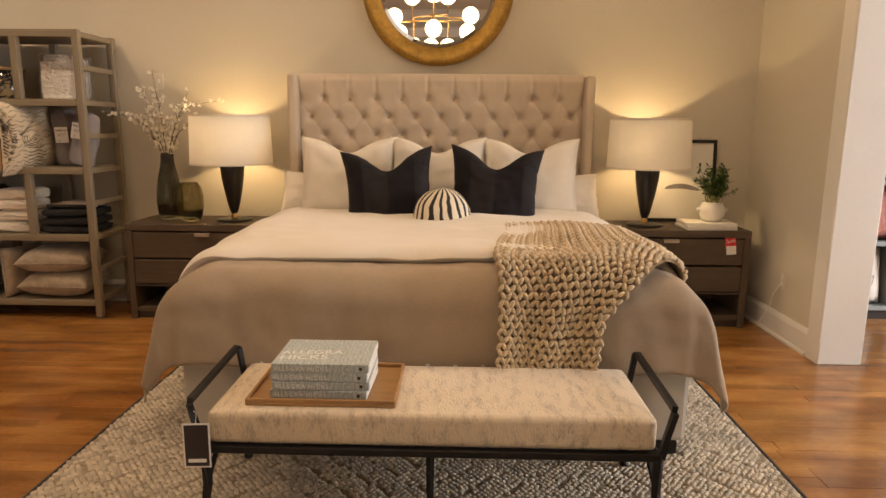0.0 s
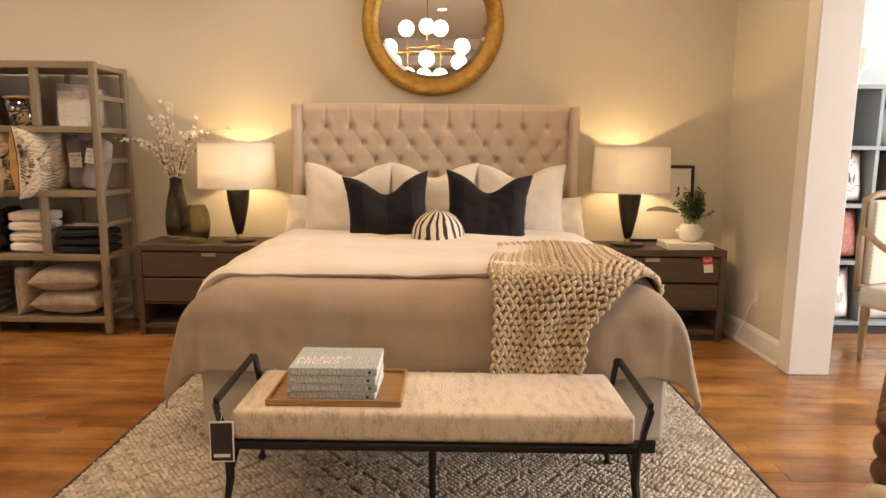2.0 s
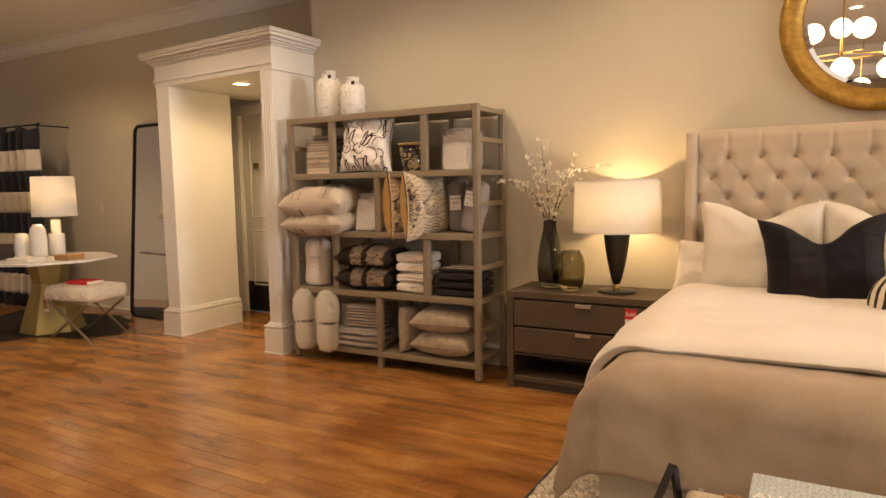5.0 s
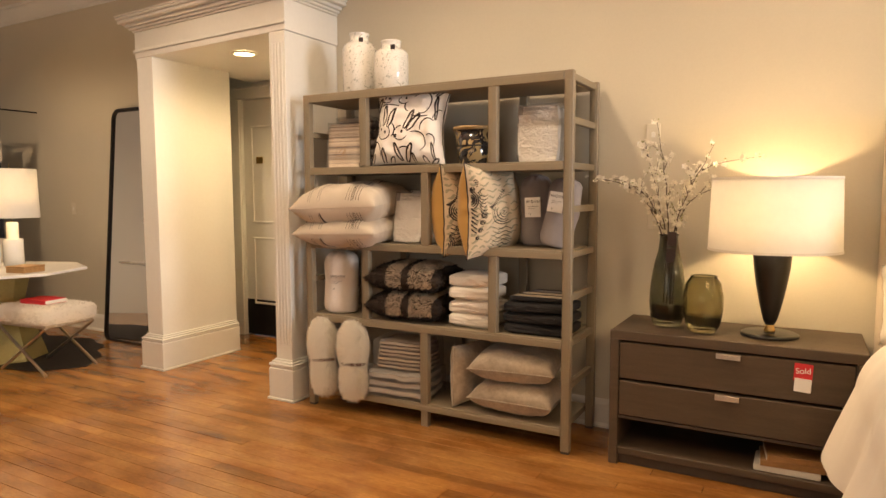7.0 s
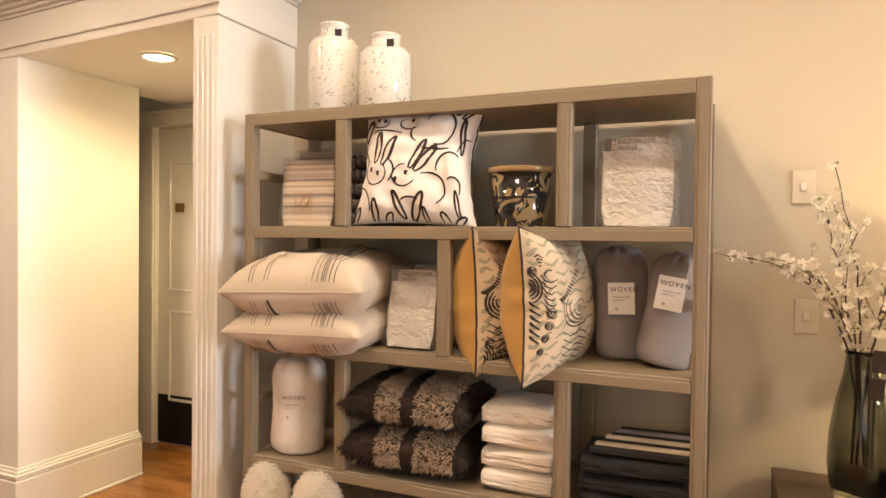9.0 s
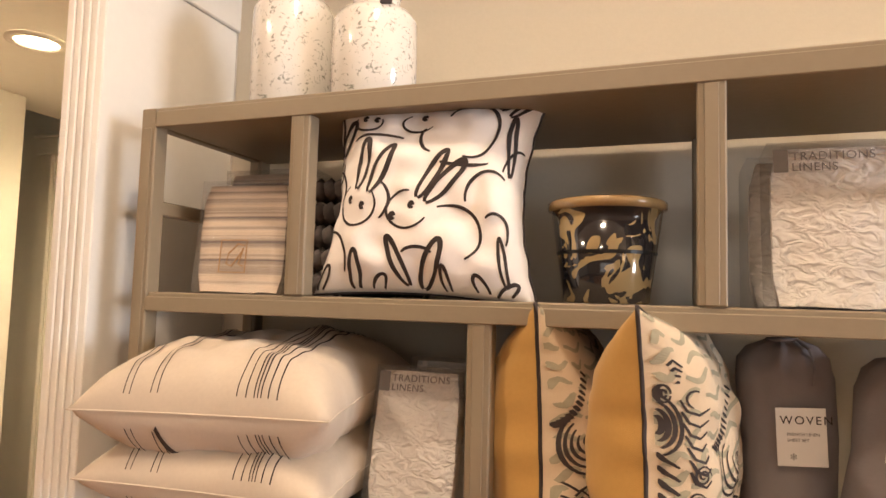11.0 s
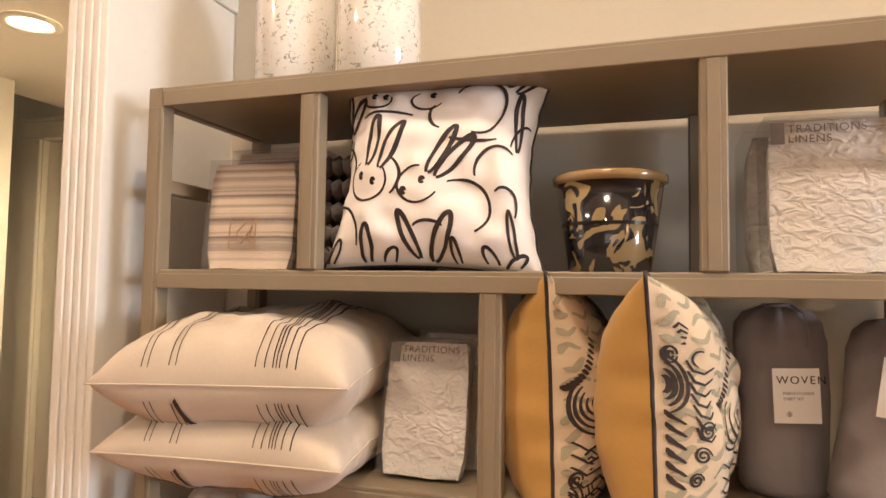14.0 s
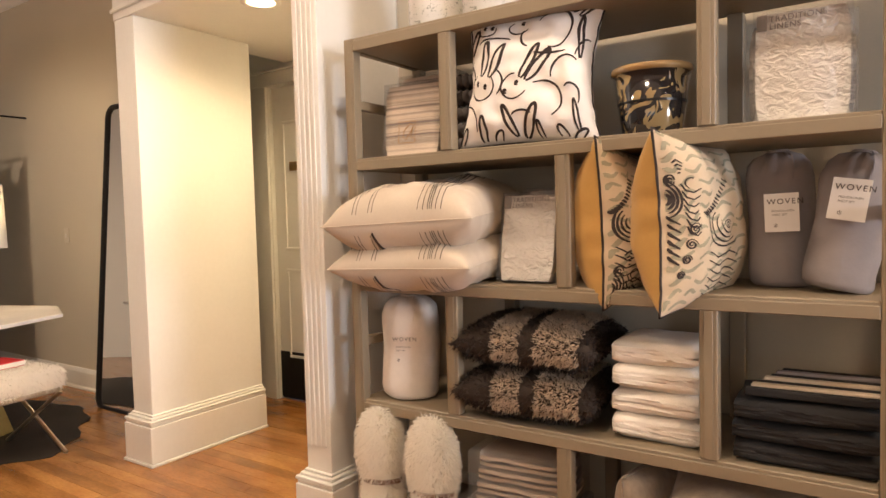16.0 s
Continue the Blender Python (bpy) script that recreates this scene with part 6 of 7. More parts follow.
def branch(tip, bend, seed, twigs=5):
    r = random.Random(seed)
    tip = Vector(tip)
    root, mouth = Vector((r.uniform(-0.03, 0.03), r.uniform(-0.02, 0.02), 0.11)), Vector((tip.x * 0.09, tip.y * 0.09, 0.45))
    pts = []
    for k in range(15):
        t = k / 14
        p = root.lerp(mouth, t / 0.35) if t < 0.35 else mouth.lerp(tip, (t - 0.35) / 0.65)
        if t > 0.35:
            u = (t - 0.35) / 0.65
            p += Vector(bend) * math.sin(math.pi * u) + Vector((r.uniform(-1, 1), r.uniform(-1, 1), r.uniform(-1, 1))) * 0.006
        pts.append(p)
    bm = bmesh.new()
    tube(bm, pts, 0.0045, 6, taper=0.0012)
    spots = []
    for k in range(5, 15):
        spots.append(pts[k])
    for j in range(twigs):
        k = r.randint(6, 12)
        d = (pts[k] - pts[k - 1]).normalized()
        q = [pts[k], pts[k] + (d + Vector((r.uniform(-0.9, 0.9), r.uniform(-0.5, 0.5), r.uniform(-0.1, 0.9)))).normalized() * r.uniform(0.05, 0.11)]
        tube(bm, [q[0], q[0].lerp(q[1], 0.5) + Vector((0, 0, 0.006)), q[1]], 0.002, 5, taper=0.0008)
        spots += [q[0].lerp(q[1], 0.5), q[1]]
    wood = part("branch", bm, M["bark"], branches, "dark twig", True)
    bf, bb = bmesh.new(), bmesh.new()
    for s in spots:
        for _ in range(r.choice((1, 2, 3, 3))):
            c = s + Vector((r.uniform(-1, 1), r.uniform(-1, 1), r.uniform(-1, 1))) * 0.013
            up = Vector((r.uniform(-1, 1), r.uniform(-1.2, 0.6), r.uniform(-0.4, 1))).normalized()
            m = Matrix.Translation(c) @ up.to_track_quat("Z", "Y").to_matrix().to_4x4()
            n = 5
            size = r.uniform(0.012, 0.020)
            for i in range(n):
                a = 2 * math.pi * i / n
                e1, e2 = a - 0.55, a + 0.55
                vv = [Vector((0, 0, 0)), Vector((math.cos(e1) * 0.7, math.sin(e1) * 0.7, 0.25)), Vector((math.cos(a), math.sin(a), 0.40)), Vector((math.cos(e2) * 0.7, math.sin(e2) * 0.7, 0.25))]
                bf.faces.new([bf.verts.new(m @ (v * size)) for v in vv])
        if r.random() < 0.7:
            bmesh.ops.create_icosphere(bb, subdivisions=1, radius=0.0045, matrix=Matrix.Translation(s + Vector((r.uniform(-1, 1), r.uniform(-1, 1), r.uniform(-1, 1))) * 0.016))
    tagged(part("blossom_spray", bf, M["petal"], wood, "white blossoms"), kind="stuff")
    tagged(part("bud_spray", bb, M["bud"], wood, "green buds"), kind="stuff")


for k, (tip, bend) in enumerate((((-0.41, -0.02, 0.735), (0.06, 0, 0.07)), ((-0.08, 0.03, 1.00), (0.02, -0.02, 0.0)), ((0.385, 0.04, 0.815), (-0.10, 0, 0.10)), ((-0.26, -0.09, 0.73), (0.04, 0, 0.05)), ((-0.11, -0.06, 0.90), (-0.01, 0, 0.02)), ((0.20, -0.05, 0.88), (-0.02, 0, 0.0)), ((0.26, 0.06, 0.70), (-0.06, 0, 0.03)))):
    branch(tip, bend, 20 + k, 6)

# right nightstand: books, plant, picture
for k in range(2):
    bk = thing("book", "cream cloth hardback book lying flat", "book", pose(1.11, 5.60, 0.661 + k * 0.024, 0, 0, 3 - 5 * k), "books under the plant")
    bm = bmesh.new()
    box(bm, (-0.165, -0.11, 0), (0.165, 0.115, 0.0235), 0.002)
    part("cover", bm, M["paper"], bk)
    bm = bmesh.new()
    box(bm, (-0.167, -0.106, 0.004), (0.160, 0.1165, 0.0195), 0.001)
    part("pages", bm, M["white_card"], bk)
plant = thing("potted_plant", "small green leafy plant in a white ceramic pot", "plant", pose(1.145, 5.61, 0.709))
bm = bmesh.new()
lathe(bm, [(0.045, 0), (0.062, 0.006), (0.082, 0.04), (0.085, 0.075), (0.076, 0.105), (0.066, 0.118), (0.068, 0.128), (0.060, 0.126), (0.058, 0.10)], 36, cap=False)
pot = part("pot", bm, M["white_ceramic"], plant, "white ceramic pot", True)
for sx in (-1, 1):
    bm = bmesh.new()
    bmesh.ops.create_uvsphere(bm, u_segments=12, v_segments=8, radius=0.016, matrix=Matrix.Translation((sx * 0.088, 0, 0.075)))
    part("knob", bm, M["white_ceramic"], pot, "", True)
bm = bmesh.new()
lathe(bm, [(0.0, 0.105), (0.058, 0.104)], 20, cap=False)
part("soil", bm, M["bark"], plant)
M["leaf"] = island_tint(mat("green_leaf", (0.045, 0.100, 0.022), 0.5, 0, 0.2, 20), 0.35)
bm, bl = bmesh.new(), bmesh.new()
r = random.Random(5)
for s in range(60):
    a, reach, top = r.uniform(0, 2 * math.pi), r.uniform(0.02, 0.13), r.uniform(0.16, 0.33)
    tip = Vector((reach * math.cos(a), reach * math.sin(a), top + 0.03))
    root = Vector((0.03 * math.cos(a), 0.03 * math.sin(a), 0.10))
    mid = root.lerp(tip, 0.5) + Vector((0, 0, 0.03))
    tube(bm, [root, mid, tip], 0.0016, 5)
    for _ in range(22):
        t = r.uniform(0.35, 1.05)
        p = root.lerp(mid, t * 2) if t < 0.5 else mid.lerp(tip, t * 2 - 1)
        d = Vector((r.uniform(-1, 1), r.uniform(-1, 1), r.uniform(-0.4, 0.7))).normalized()
        sd = d.cross(Vector((0, 0, 1))).normalized() * 0.009
        l = r.uniform(0.022, 0.042)
        p += d * 0.004
        bl.faces.new([bl.verts.new(q) for q in (p, p + d * l * 0.5 + sd, p + d * l - Vector((0, 0, 0.004)), p + d * l * 0.5 - sd)])
part("stem_cluster", bm, M["bud"], plant)
tagged(part("foliage", bl, M["leaf"], plant, "green leaflets"), kind="stuff")
pic = thing("framed_picture", "black framed picture with a grey feather leaning on the wall", "picture", pose(1.015, 5.885, 0.664, -5))
for a, b in (((-0.25, 0.0), (0.25, 0.022)), ((-0.25, 0.558), (0.25, 0.58)), ((-0.25, 0.0225), (-0.228, 0.5575)), ((0.228, 0.0225), (0.25, 0.5575))):
    bm = bmesh.new()
    box(bm, (a[0], -0.012, a[1]), (b[0], 0.012, b[1]), 0.002)
    part("frame_rail", bm, M["black_gloss"], pic)
bm = bmesh.new()
box(bm, (-0.2275, -0.002, 0.023), (0.2275, 0.006, 0.557))
part("mat_board", bm, M["paper"], pic, "white mount")
bm = bmesh.new()
vv = [bm.verts.new((x, -0.004, 0.235 + 0.018 * math.cos(x * 14) + s * 0.018 * math.sqrt(max(0, 1 - ((x - 0.02) / 0.13) ** 2)))) for s in (-1, 1) for x in ([-0.11 + 0.02 * i for i in range(14)] if s < 0 else [0.15 - 0.02 * i for i in range(14)])]
bm.faces.new(vv)
part("feather", bm, M["grey_ink"], pic, "grey feather")
# books on the lower shelf of the nightstand
for k in range(3):
    bk = thing("book", "worn brown book on the nightstand shelf" if k else "tan book on the nightstand shelf", "book", pose(-2.03 + 0.02 * k, 5.60, 0.0855 + 0.0275 * k, 0, 0, 4 * k), "books in the nightstand")
    bm = bmesh.new()
    box(bm, (-0.13, -0.09, 0), (0.13, 0.09, 0.027), 0.002)
    part("cover", bm, M["paper"] if k == 0 else M["tray"], bk)
    bm = bmesh.new()
    box(bm, (-0.132, -0.086, 0.004), (0.126, 0.0915, 0.023), 0.001)
    part("pages", bm, M["paper"], bk)


M["plate"] = mat("ivory_plastic", (0.66, 0.61, 0.51), 0.45, 0, 0.02, 10)


def wall_plate(m, kind, label):
    th = thing(kind, label, "switch" if "switch" in kind else "outlet", m)
    bm = bmesh.new()
    box(bm, (-0.036, -0.006, -0.058), (0.036, 0.0, 0.058), 0.003)
    part("plate", bm, M["plate"], th)
    for z in ((0.0,) if "switch" in kind else (-0.02, 0.02)):
        bm = bmesh.new()
        box(bm, (-0.010, -0.011, z - 0.014), (0.010, -0.0065, z + 0.014), 0.002)
        part("insert", bm, M["trim"], th)
    return th


wall_plate(pose(-2.702, WY - 0.001, 1.18), "light_switch", "white plastic light switch on the wall")
wall_plate(pose(-2.717, WY - 0.001, 1.62), "wall_panel_switch", "white plastic switch plate high on the wall")
wall_plate(pose(-8.27, LEFT_Y - 0.001, 1.18), "light_switch", "white plastic light switch by the mirror")
wall_plate(pose(WR - 0.001, 5.31, 0.37, 0, 0, -90), "wall_outlet", "white plastic wall outlet above the baseboard")
cord = bmesh.new()
tube(cord, [(WR - 0.02, 5.31, 0.35), (WR - 0.03, 5.36, 0.28), (WR - 0.025, 5.42, 0.16), (WR - 0.05, 5.50, 0.03), (WR - 0.06, 5.62, 0.008)], 0.003, 6)
solo("lamp_cord", cord, M["white_card"], "thin white lamp cord hanging from the outlet", "cord")

# ---- beyond the portal: mirror, table, stool, curtain ----
fm = thing("floor_mirror", "tall black framed mirror leaning on the wall", "mirror", pose(-7.16, 5.985, 0.0, -5))
bm = bmesh.new()
w_, h_, rc = 0.38, 2.08, 0.07
path = []
for cx, cz, a0 in ((w_ - rc, rc, -90), (w_ - rc, h_ - rc, 0), (-w_ + rc, h_ - rc, 90), (-w_ + rc, rc, 180)):
    path += [(cx + rc * math.cos(radians(a0 + 15 * k)), 0, cz + rc * math.sin(radians(a0 + 15 * k))) for k in range(7)]
tube(bm, path, 0.017, 8, True)
part("frame", bm, M["black_metal"], fm, "slim black frame", True)
bm = bmesh.new()
bm.faces.new([bm.verts.new((x, 0.003, z)) for x, _, z in path])
part("glass", bm, M["mirror"], fm, "mirror glass")

M["marble"] = mat("white_marble", (0.78, 0.76, 0.72), 0.25, 0, 0.1, 4)
M["brushed_brass"] = mat("aged_brass_sheet", (0.40, 0.33, 0.13), 0.42, 0.7, 0.12, 6)
tb = thing("side_table", "octagonal white marble table on a faceted brass base", "table", pose(-7.60, 5.17, 0.0))
bm = bmesh.new()
lathe(bm, [(0.60, 0.70), (0.62, 0.705), (0.62, 0.722), (0.61, 0.726)], 8)
part("top", bm, M["marble"], tb, "white marble top")
bm = bmesh.new()
lathe(bm, [(0.29, 0.0), (0.29, 0.012), (0.15, 0.48), (0.20, 0.699)], 6)
part("base", bm, M["brushed_brass"], tb, "faceted brass pedestal")
tl = thing("table_lamp", "white column table lamp with lit tall shade", "lamp", pose(-7.75, 5.35, 0.727))
bm = bmesh.new()
lathe(bm, [(0.075, 0.0), (0.075, 0.22), (0.068, 0.226), (0.045, 0.228), (0.045, 0.36), (0.03, 0.365)], 28)
part("body", bm, M["white_ceramic"], tl, "white ceramic column", True)
bm = bmesh.new()
lathe(bm, [(0.205, 0.40), (0.195, 0.80), (0.193, 0.80), (0.203, 0.40), (0.205, 0.40)], 44, cap=False)
part("shade", bm, M["shade"], tl, "lit cream drum shade", True)
bm = bmesh.new()
tube(bm, [(0, 0, 0.366), (0, 0, 0.84)], 0.004, 6)
tube(bm, [(-0.19, 0, 0.78), (0.19, 0, 0.78)], 0.002, 5)
part("rod", bm, M["brass"], tl)
for x, y, h, r0 in ((-7.97, 5.15, 0.33, 0.075), (-8.17, 5.10, 0.24, 0.07)):
    bm = bmesh.new()
    lathe(bm, [(r0 * 0.8, 0), (r0, 0.02), (r0 * 1.05, h * 0.5), (r0 * 0.9, h * 0.85), (r0 * 0.5, h), (r0 * 0.4, h), (r0 * 0.4, h * 0.9)], 28, cap=False)
    solo("ceramic_vase", bm, M["marble"], "mottled cream ceramic vase on the marble table", "vase", pose(x + 0.25, y, 0.727), True)
for k, (x, y, sx, sz, mt, lb) in enumerate(((-7.97, 4.85, 0.16, 0.15, M["black_card"], "dark lidded box on the marble table"), (-7.50, 4.90, 0.13, 0.03, M["paper"], "cream book on the marble table"), (-7.21, 5.15, 0.09, 0.05, M["tray"], "small brown wooden box on the table"))):
    th = thing("table_box", lb, "box" if k != 1 else "book", pose(x, y, 0.727, 0, 0, 12))
    bm = bmesh.new()
    box(bm, (-sx, -0.09, 0), (sx, 0.09, sz * 0.7), 0.003)
    part("body", bm, mt, th)
    bm = bmesh.new()
    box(bm, (-sx - 0.003, -0.093, sz * 0.7 + 0.0005), (sx + 0.003, 0.093, sz), 0.003)
    part("lid", bm, mt, th)
st_ = thing("fur_stool", "cream sheepskin stool on crossed metal legs", "stool", pose(-7.01, 5.17, 0.006, 0, 0, 5))
base = bmesh.new()
box(base, (-0.30, -0.22, 0.37), (0.30, 0.22, 0.49), 0.05, seg=3)
fur("fur_coat", base, 5000, 0.022, M["fur_white"], st_, 77, 0.002, 0.1)
part("cushion", base, M["fur_white"], st_, "fluffy cream seat", True)
bm = bmesh.new()
box(bm, (-0.27, -0.19, 0.345), (0.27, 0.19, 0.369), 0.004)
part("seat_frame", bm, M["nickel"], st_)
for sy in (-1, 1):
    for sx in (-1, 1):
        bm = bmesh.new()
        tube(bm, [(sx * 0.27, sy * 0.19, 0.35), (-sx * 0.27, sy * (0.19 - 0.012 * sx), 0.004)], 0.011, 6)
        part("leg", bm, M["nickel"], st_, "crossed metal leg")
bk = thing("book", "red hardback book on the sheepskin stool", "book", pose(-7.03, 5.17, 0.502, 0, 0, 9))
bm = bmesh.new()
box(bm, (-0.13, -0.09, 0), (0.13, 0.09, 0.032), 0.002)
part("cover", bm, M["red"], bk)
bm = bmesh.new()
box(bm, (-0.126, -0.086, 0.004), (0.132, 0.0915, 0.028), 0.001)
part("pages", bm, M["paper"], bk)
tg = thing("price_tag", "tan paper tag hanging from the stool", "price tag", pose(-7.27, 4.93, 0.25))
bm = bmesh.new()
box(bm, (-0.035, -0.001, 0), (0.035, 0.001, 0.13), 0.0004)
part("card", bm, M["white_card"], tg)
bm = bmesh.new()
box(bm, (-0.032, -0.003, 0.03), (0.032, -0.0015, 0.12), 0.0004)
part("print_block", bm, M["tray"], tg)
# dark hide rug
M["dark_hide"] = mat("dark_cowhide", (0.020, 0.016, 0.014), 0.7, 0, 0.4, 6, 0.3, 120)
bm = bmesh.new()
ring = []
for k in range(72):
    a = 2 * math.pi * k / 72
    rr = 1 + 0.16 * math.sin(3 * a + 0.5) + 0.10 * math.sin(5 * a + 2) + 0.03 * math.sin(17 * a)
    ring.append((-8.00 + 1.02 * rr * math.cos(a), 5.25 + 0.72 * rr * math.sin(a)))
bot, top = [bm.verts.new((x, min(y, 6.0), 0.0008)) for x, y in ring], [bm.verts.new((x, min(y, 6.0), 0.006)) for x, y in ring]
bm.faces.new(top), bm.faces.new(bot[::-1])
for k in range(72):
    bm.faces.new((bot[k], bot[(k + 1) % 72], top[(k + 1) % 72], top[k]))
solo("hide_rug", bm, M["dark_hide"], "dark brown cowhide rug below the marble table", "rug")
# striped curtain on a rod
cu = thing("curtain", "black and cream wide striped curtain on a black rod", "curtain", pose(-9.13, 5.77, 0))
bm = bmesh.new()
tube(bm, [(-1.2, 0, 2.14), (0.43, 0, 2.14)], 0.010, 8)
bmesh.ops.create_icosphere(bm, subdivisions=2, radius=0.02, matrix=Matrix.Translation((0.44, 0, 2.14)))
part("rod", bm, M["black_metal"], cu, "black curtain rod", True)
bm = bmesh.new()
tube(bm, [(0.30, 0.0, 2.14), (0.30, 0.47, 2.14)], 0.008, 6)
part("bracket", bm, M["black_metal"], cu)
M["curtain_black"] = weave("black_curtain_cloth", (0.02, 0.02, 0.024), 0.9, 0.15, 400)
M["curtain_cream"] = weave("cream_curtain_cloth", (0.62, 0.54, 0.43), 0.9, 0.06, 400)
edges = [2.10, 1.86, 1.62, 1.38, 1.14, 0.90, 0.66, 0.42, 0.18, 0.03]
for k, (z1, z0) in enumerate(zip(edges, edges[1:])):
    bm = bmesh.new()
    sheet(bm, 90, 6, lambda u, v: Vector((-1.05 + 1.45 * u + 0.02 * math.sin(u * 40), -0.04 + 0.055 * math.sin(u * 52 + 0.7 * math.sin(u * 9)) + 0.01 * math.sin(v * 2 + k), z0 + (z1 - z0) * v + (0.05 * math.sin(u * 26) * (1 if (k == 0 and v > 0.9) else 0)))))
    ob = part("stripe_panel", bm, M["curtain_black"] if k % 2 == 0 else M["curtain_cream"], cu, "", True)
    so = ob.modifiers.new("thick", "SOLIDIFY")
    so.thickness = 0.003
# blue-grey sofa corner
M["blue_cloth"] = weave("slate_blue_upholstery", (0.12, 0.15, 0.18), 0.9, 0.1, 400)
M["leg_wood"] = mat("walnut_leg", (0.16, 0.075, 0.03), 0.4, 0, 0.2, 10)
sf = thing("armchair", "slate blue upholstered armchair on walnut legs", "armchair", pose(-5.42, 2.98, 0, 0, 0, 8))
bm = bmesh.new()
box(bm, (-0.36, -0.36, 0.15), (0.36, 0.34, 0.36), 0.03, seg=3)
part("seat", bm, M["blue_cloth"], sf, "", True)
for sx in (-1, 1):
    bm = bmesh.new()
    box(bm, (sx * 0.40 - 0.055, -0.37, 0.14), (sx * 0.40 + 0.055, 0.37, 0.53), 0.03, seg=3)
    part("armrest", bm, M["blue_cloth"], sf, "", True)
    for sy in (-1, 1):
        bm = bmesh.new()
        lathe(bm, [(0.016, 0), (0.030, 0.149)], 14, (sx * 0.40, sy * 0.30, 0))
        part("leg", bm, M["leg_wood"], sf, "tapered walnut leg", True)
bm = bmesh.new()
box(bm, (-0.34, -0.36, 0.361), (0.34, -0.20, 0.78), 0.05, seg=3)
part("backrest", bm, M["blue_cloth"], sf, "", True)

# ---- spool chair by the rug ----
M["spool_wood"] = mat("dark_turned_wood", (0.12, 0.05, 0.02), 0.35, 0, 0.25, 12, 0.1, 60)
M["cream_seat"] = weave("cream_upholstery", (0.70, 0.58, 0.40), 0.9, 0.03, 500)
sc = thing("spool_chair", "cream upholstered chair with turned dark wood arms", "armchair", pose(1.02, 2.60, 0, 0, 0, -36))


def turned(bm, a, b, r, beads):
    """A bobbin-turned rod from a to b."""
    a, b = Vector(a), Vector(b)
    n = beads * 8
    m = Matrix.Translation(a) @ (b - a).to_track_quat("Z", "Y").to_matrix().to_4x4()
    t = bmesh.new()
    lathe(t, [(r * (0.5 + 0.5 * abs(math.sin(math.pi * k / 8)) ** 0.7), (b - a).length * k / n) for k in range(n + 1)], 14)
    return merge(bm, t, m)


for sx in (-1, 1):
    for sy in (-1, 1):
        bm = bmesh.new()
        turned(bm, (sx * 0.36, sy * 0.33, 0.0), (sx * 0.36, sy * 0.33, 0.63), 0.030, 9)
        part("post", bm, M["spool_wood"], sc, "bobbin-turned post", True)
    bm = bmesh.new()
    turned(bm, (sx * 0.36, 0.36, 0.635), (sx * 0.36, -0.36, 0.655), 0.030, 10)
    part("arm", bm, M["spool_wood"], sc, "bobbin-turned arm", True)
bm = bmesh.new()
box(bm, (-0.33, -0.355, 0.30), (0.33, 0.30, 0.47), 0.05, seg=3)
part("seat", bm, M["cream_seat"], sc, "cream seat cushion", True)
bm = bmesh.new()
box(bm, (-0.395, -0.425, 0.285), (0.395, -0.357, 0.505), 0.022, seg=3)
part("backrest", bm, M["cream_seat"], sc, "low cream back panel", True)
for z in (0.24, 0.655):
    bm = bmesh.new()
    turned(bm, (-0.36, -0.345, z), (0.36, -0.345, z), 0.028, 11)
    part("rail", bm, M["spool_wood"], sc, "bobbin-turned rail", True)

# ---- next room: shelf and chair ----
M["blue_shelf"] = mat("blue_grey_paint", (0.30, 0.34, 0.35), 0.5, 0, 0.05, 4)
NX0, NX1, NY0, NY1 = 2.02, 4.2, 5.72, 6.12
ns_ = thing("cube_shelf", "blue-grey painted cube shelf with cushions and urns", "shelf", pose(0, 0, 0))
NLEV = (0.10, 0.56, 0.98, 1.40, 1.83)
for z in NLEV:
    bm = bmesh.new()
    box(bm, (NX0, NY0, z - 0.03), (NX1, NY1, z), 0.003)
    part("shelf_board", bm, M["blue_shelf"], ns_)
for x in (NX0, 2.48, 2.94, 3.40, 3.86, NX1 - 0.03):
    for z0, z1 in zip(NLEV, NLEV[1:]):
        bm = bmesh.new()
        box(bm, (x, NY0 + 0.002, z0 + 0.0005), (x + 0.03, NY1 - 0.02, z1 - 0.0305), 0.002)
        part("upright", bm, M["blue_shelf"], ns_)
bm = bmesh.new()
box(bm, (NX0 + 0.001, NY1 - 0.0195, 0.101), (NX1 - 0.001, NY1 - 0.002, 1.799))
part("back_panel", bm, M["grey_bag"], ns_)
bm = bmesh.new()
box(bm, (NX0 + 0.02, NY0 + 0.03, 0), (NX1 - 0.02, NY1 - 0.02, 0.069))
part("plinth", bm, M["black_card"], ns_)
M["pink"] = mat("faded_rose_print", (0.48, 0.20, 0.17), 0.9, 0, 0.35, 30)
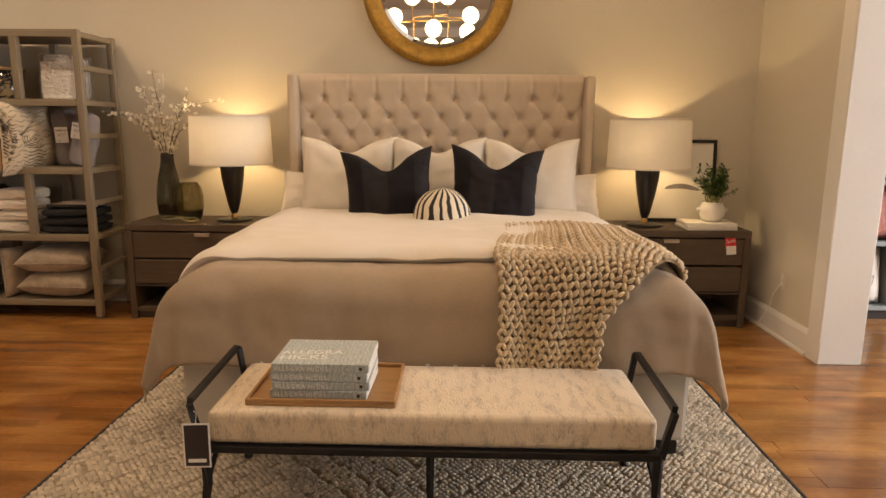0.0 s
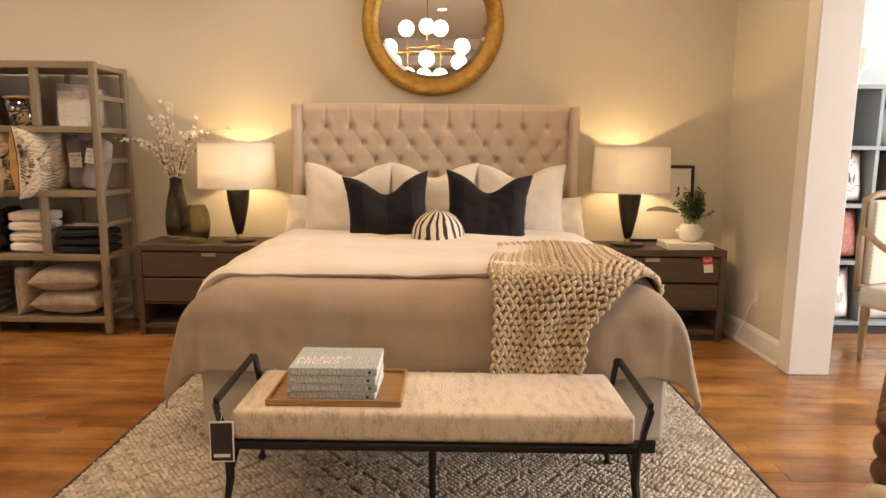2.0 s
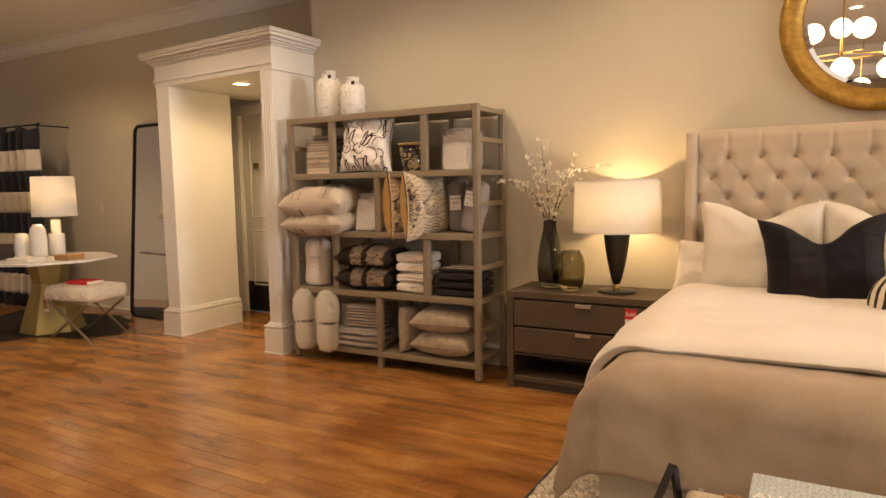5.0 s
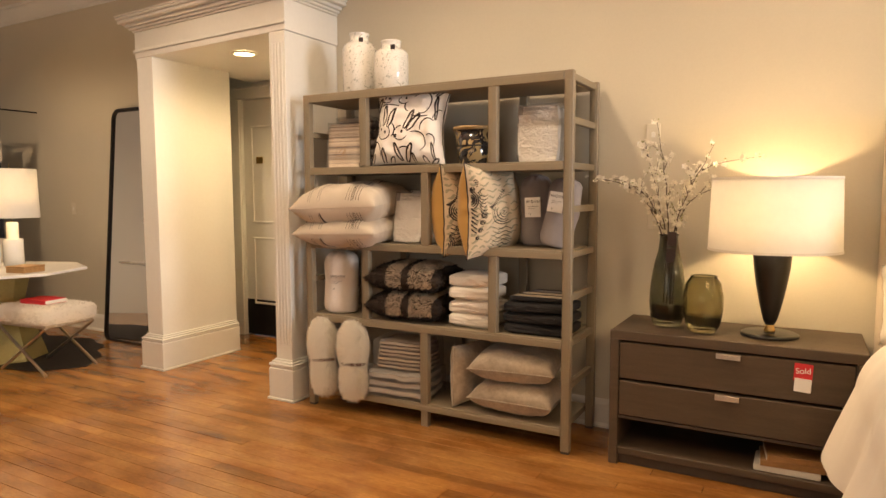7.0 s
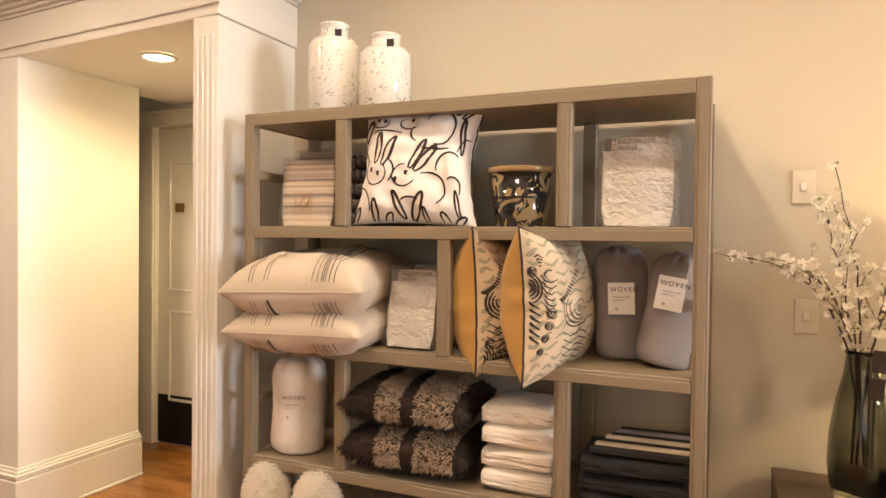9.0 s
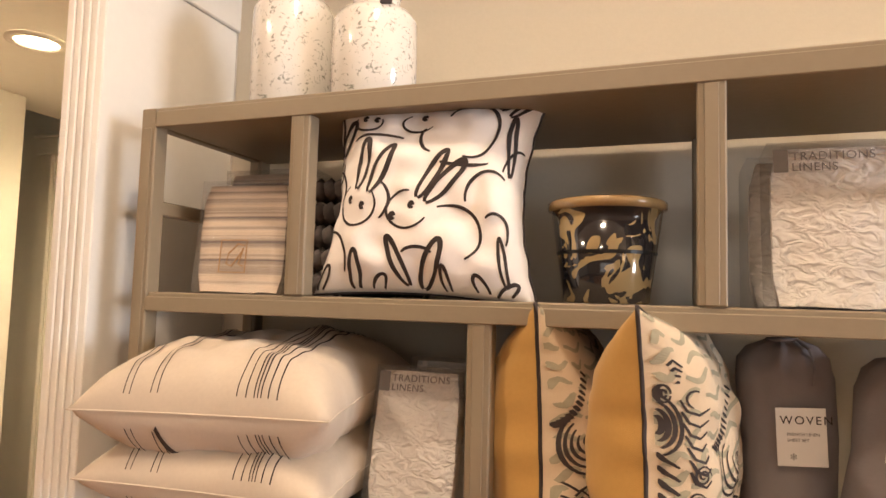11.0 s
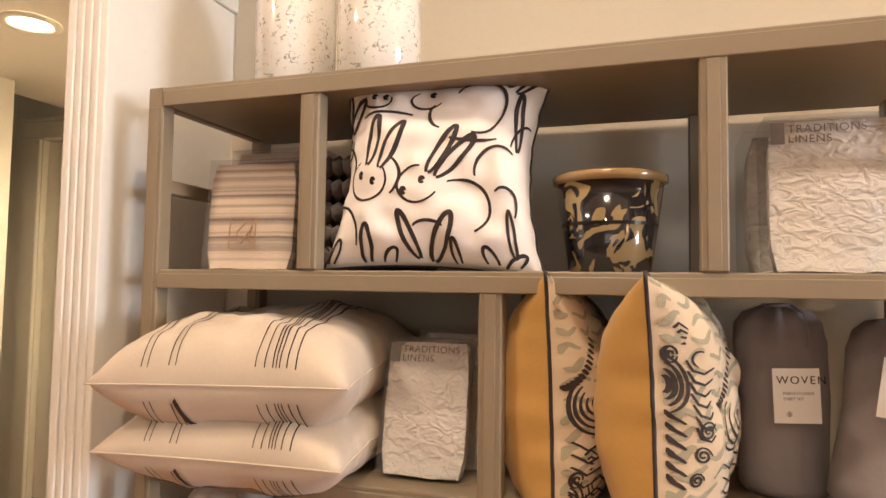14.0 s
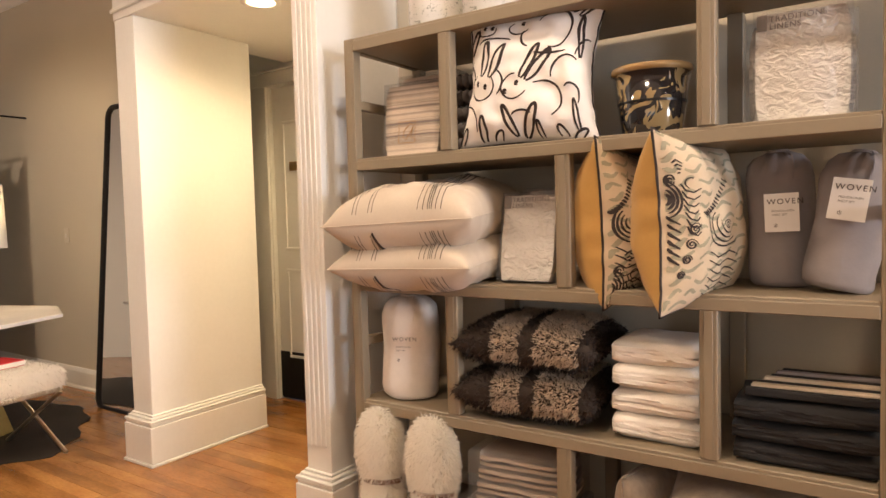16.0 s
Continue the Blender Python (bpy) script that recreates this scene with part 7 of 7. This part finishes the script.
for x, z, w, mt, nm, lb in ((2.27, 1.18, 0.38, M["bunny_cloth"], "rabbit_pillow", "white cushion with black brush drawing in the cube shelf"), (2.28, 0.76, 0.38, M["pink"], "rose_pillow", "faded rose printed cushion in the cube shelf"), (2.26, 0.30, 0.40, M["bunny_cloth"], "leaf_pillow", "white cushion with grey leaf print in the cube shelf"), (2.72, 0.30, 0.40, M["duvet_white"], "white_pillow", "plain white cushion in the cube shelf"), (2.74, 1.18, 0.38, M["fur_dark"], "dark_pillow", "dark fur cushion in the cube shelf"), (2.74, 0.76, 0.38, M["pink"], "rose_pillow", "faded rose printed cushion standing in the shelf")):
    SQ = (w, w, 0.16, 0.07, 0.0, int(x * 100), 0.01)
    th = thing(nm, lb, "pillow", pose(x, NY0 + 0.12, z, -8))
    part("cushion", pillow_bm(SQ[0], SQ[1], SQ[2], SQ[3], 0, 18, SQ[5], SQ[6]), mt, th, "", True)
    if nm in ("rabbit_pillow", "leaf_pillow"):
        bm = bmesh.new()
        for args in ((-0.3, 0.1, 0.6, 1, 0), (0.4, 0.5, 0.5, -1, 0), (0.4, -0.5, 0.5, 1, 0)):
            for line, wd in rabbit(*args)[: 9 if nm == "rabbit_pillow" else 2]:
                keep = [p for p in line if abs(p[0]) < 0.95 and abs(p[1]) < 0.95]
                if len(keep) > 2:
                    stroke(bm, keep, wd, SQ)
        part("print", bm, M["ink"] if nm == "rabbit_pillow" else M["grey_ink"], th)
for x in (2.38, 2.86):
    bm = bmesh.new()
    lathe(bm, [(0.075, 0), (0.078, 0.012), (0.045, 0.03), (0.03, 0.07), (0.04, 0.10), (0.095, 0.15), (0.115, 0.21), (0.118, 0.25), (0.128, 0.262), (0.12, 0.262), (0.105, 0.20), (0.04, 0.13)], 36, cap=False)
    solo("urn", bm, M["white_bag"], "weathered cream footed urn on the cube shelf", "urn", pose(x, NY0 + 0.17, 1.8305), True)
for x in (2.70,):
    bm = bmesh.new()
    lathe(bm, [(0.07, 0), (0.10, 0.03), (0.12, 0.14), (0.10, 0.24), (0.05, 0.30), (0.05, 0.33), (0.04, 0.33)], 28, cap=False)
    solo("ceramic_jar", bm, M["marble"], "pale ceramic jar in the cube shelf", "jar", pose(x, NY0 + 0.16, 1.4005), True)
M["oak_chair"] = mat("limed_oak", (0.34, 0.24, 0.15), 0.55, 0, 0.15, 10, 0.2, 60, (1, 1, 4))
dc = thing("dining_chair", "linen wingback dining chair with limed oak frame and nailheads", "chair", pose(2.42, 4.98, 0, 0, 0, 25))
bm = bmesh.new()
box(bm, (-0.27, -0.27, 0.36), (0.27, 0.27, 0.50), 0.04, seg=3)
part("seat", bm, M["linen_base"], dc, "pale linen seat", True)
bm = bmesh.new()
box(bm, (-0.24, 0.22, 0.501), (0.24, 0.30, 1.05), 0.03, seg=3)
part("backrest", bm, M["linen_base"], dc, "pale linen back", True)
for sx in (-1, 1):
    bm = bmesh.new()
    tube(bm, [(sx * 0.26, 0.28, 0.46), (sx * 0.27, 0.28, 0.80), (sx * 0.25, 0.29, 1.05), (sx * 0.12, 0.29, 1.085), (0, 0.29, 1.09)], 0.022, 8)
    part("back_frame", bm, M["oak_chair"], dc, "carved oak frame", True)
    bm = bmesh.new()
    tube(bm, [(sx * 0.27, 0.27, 0.86), (sx * 0.32, 0.12, 0.78), (sx * 0.32, -0.08, 0.68), (sx * 0.31, -0.16, 0.60), (sx * 0.28, -0.18, 0.47)], 0.022, 8)
    part("armrest", bm, M["oak_chair"], dc, "curved oak arm", True)
    bm = bmesh.new()
    for k in range(20):
        bmesh.ops.create_icosphere(bm, subdivisions=1, radius=0.006, matrix=pose(sx * 0.24, 0.216, 0.50 + k * 0.027))
    part("nail_row", bm, M["brass"], dc)
    for sy in (-1, 1):
        bm = bmesh.new()
        lathe(bm, [(0.014, 0), (0.018, 0.03), (0.026, 0.28), (0.030, 0.31), (0.024, 0.36)], 14, (sx * 0.23, sy * 0.23, 0))
        part("leg", bm, M["oak_chair"], dc, "turned oak leg", True)

# ---- floorboards ----
def floorboards():
    """Narrow boards along x; those between bed and shelf are pieces of their own."""
    rng = random.Random(7)
    shapes = {}
    vs, fs = [], []
    holder = structure("floorboards", bmesh.new(), M["plank"], "worn reddish-brown strip wood floor with a satin sheen", "floor")
    count = 0
    pw = 0.072
    y = REAR
    while y < 8.2:
        x = WL - rng.random() * 1.2
        while x < 6.9:
            l = rng.choice((0.6, 0.9, 1.2, 1.5))
            x1 = x + l
            dz = rng.uniform(-0.0007, 0.0007)
            if x1 > WL:
                near = -6.4 < x and x1 < -2.0 and 2.3 < y < 5.45
                if near and count < 300:
                    if l not in shapes:
                        bm = bmesh.new()
                        box(bm, (0, 0, -0.02), (l - 0.0016, pw - 0.0010, 0), 0.0009)
                        me = bpy.data.meshes.new("floorboard")
                        bm.to_mesh(me)
                        bm.free()
                        me.materials.append(M["plank_piece"])
                        shapes[l] = me
                    ob = new("floorboard", shapes[l])
                    ob.parent = holder
                    ob.location = (x, y, dz)
                    count += 1
                else:
                    k = len(vs)
                    e = 0.0009
                    xa, xb, ya, yb = x, x1 - 0.0016, y, y + pw - 0.0010
                    vs += [(xa, ya, dz - e), (xb, ya, dz - e), (xb, yb, dz - e), (xa, yb, dz - e), (xa + e, ya + e, dz), (xb - e, ya + e, dz), (xb - e, yb - e, dz), (xa + e, yb - e, dz), (xa, ya, -0.02), (xb, ya, -0.02), (xb, yb, -0.02), (xa, yb, -0.02)]
                    fs += [[k + i for i in f] for f in ((4, 5, 6, 7), (0, 1, 5, 4), (1, 2, 6, 5), (2, 3, 7, 6), (3, 0, 4, 7), (8, 9, 1, 0), (9, 10, 2, 1), (10, 11, 3, 2), (11, 8, 0, 3))]
            x = x1
        y += pw
    me = bpy.data.meshes.new("boards")
    me.from_pydata(vs, [], fs)
    me.materials.append(M["plank"])
    ob = new("boards", me)
    ob.parent = holder
    tagged(ob, "strip wood floorboards", kind="stuff")


floorboards()
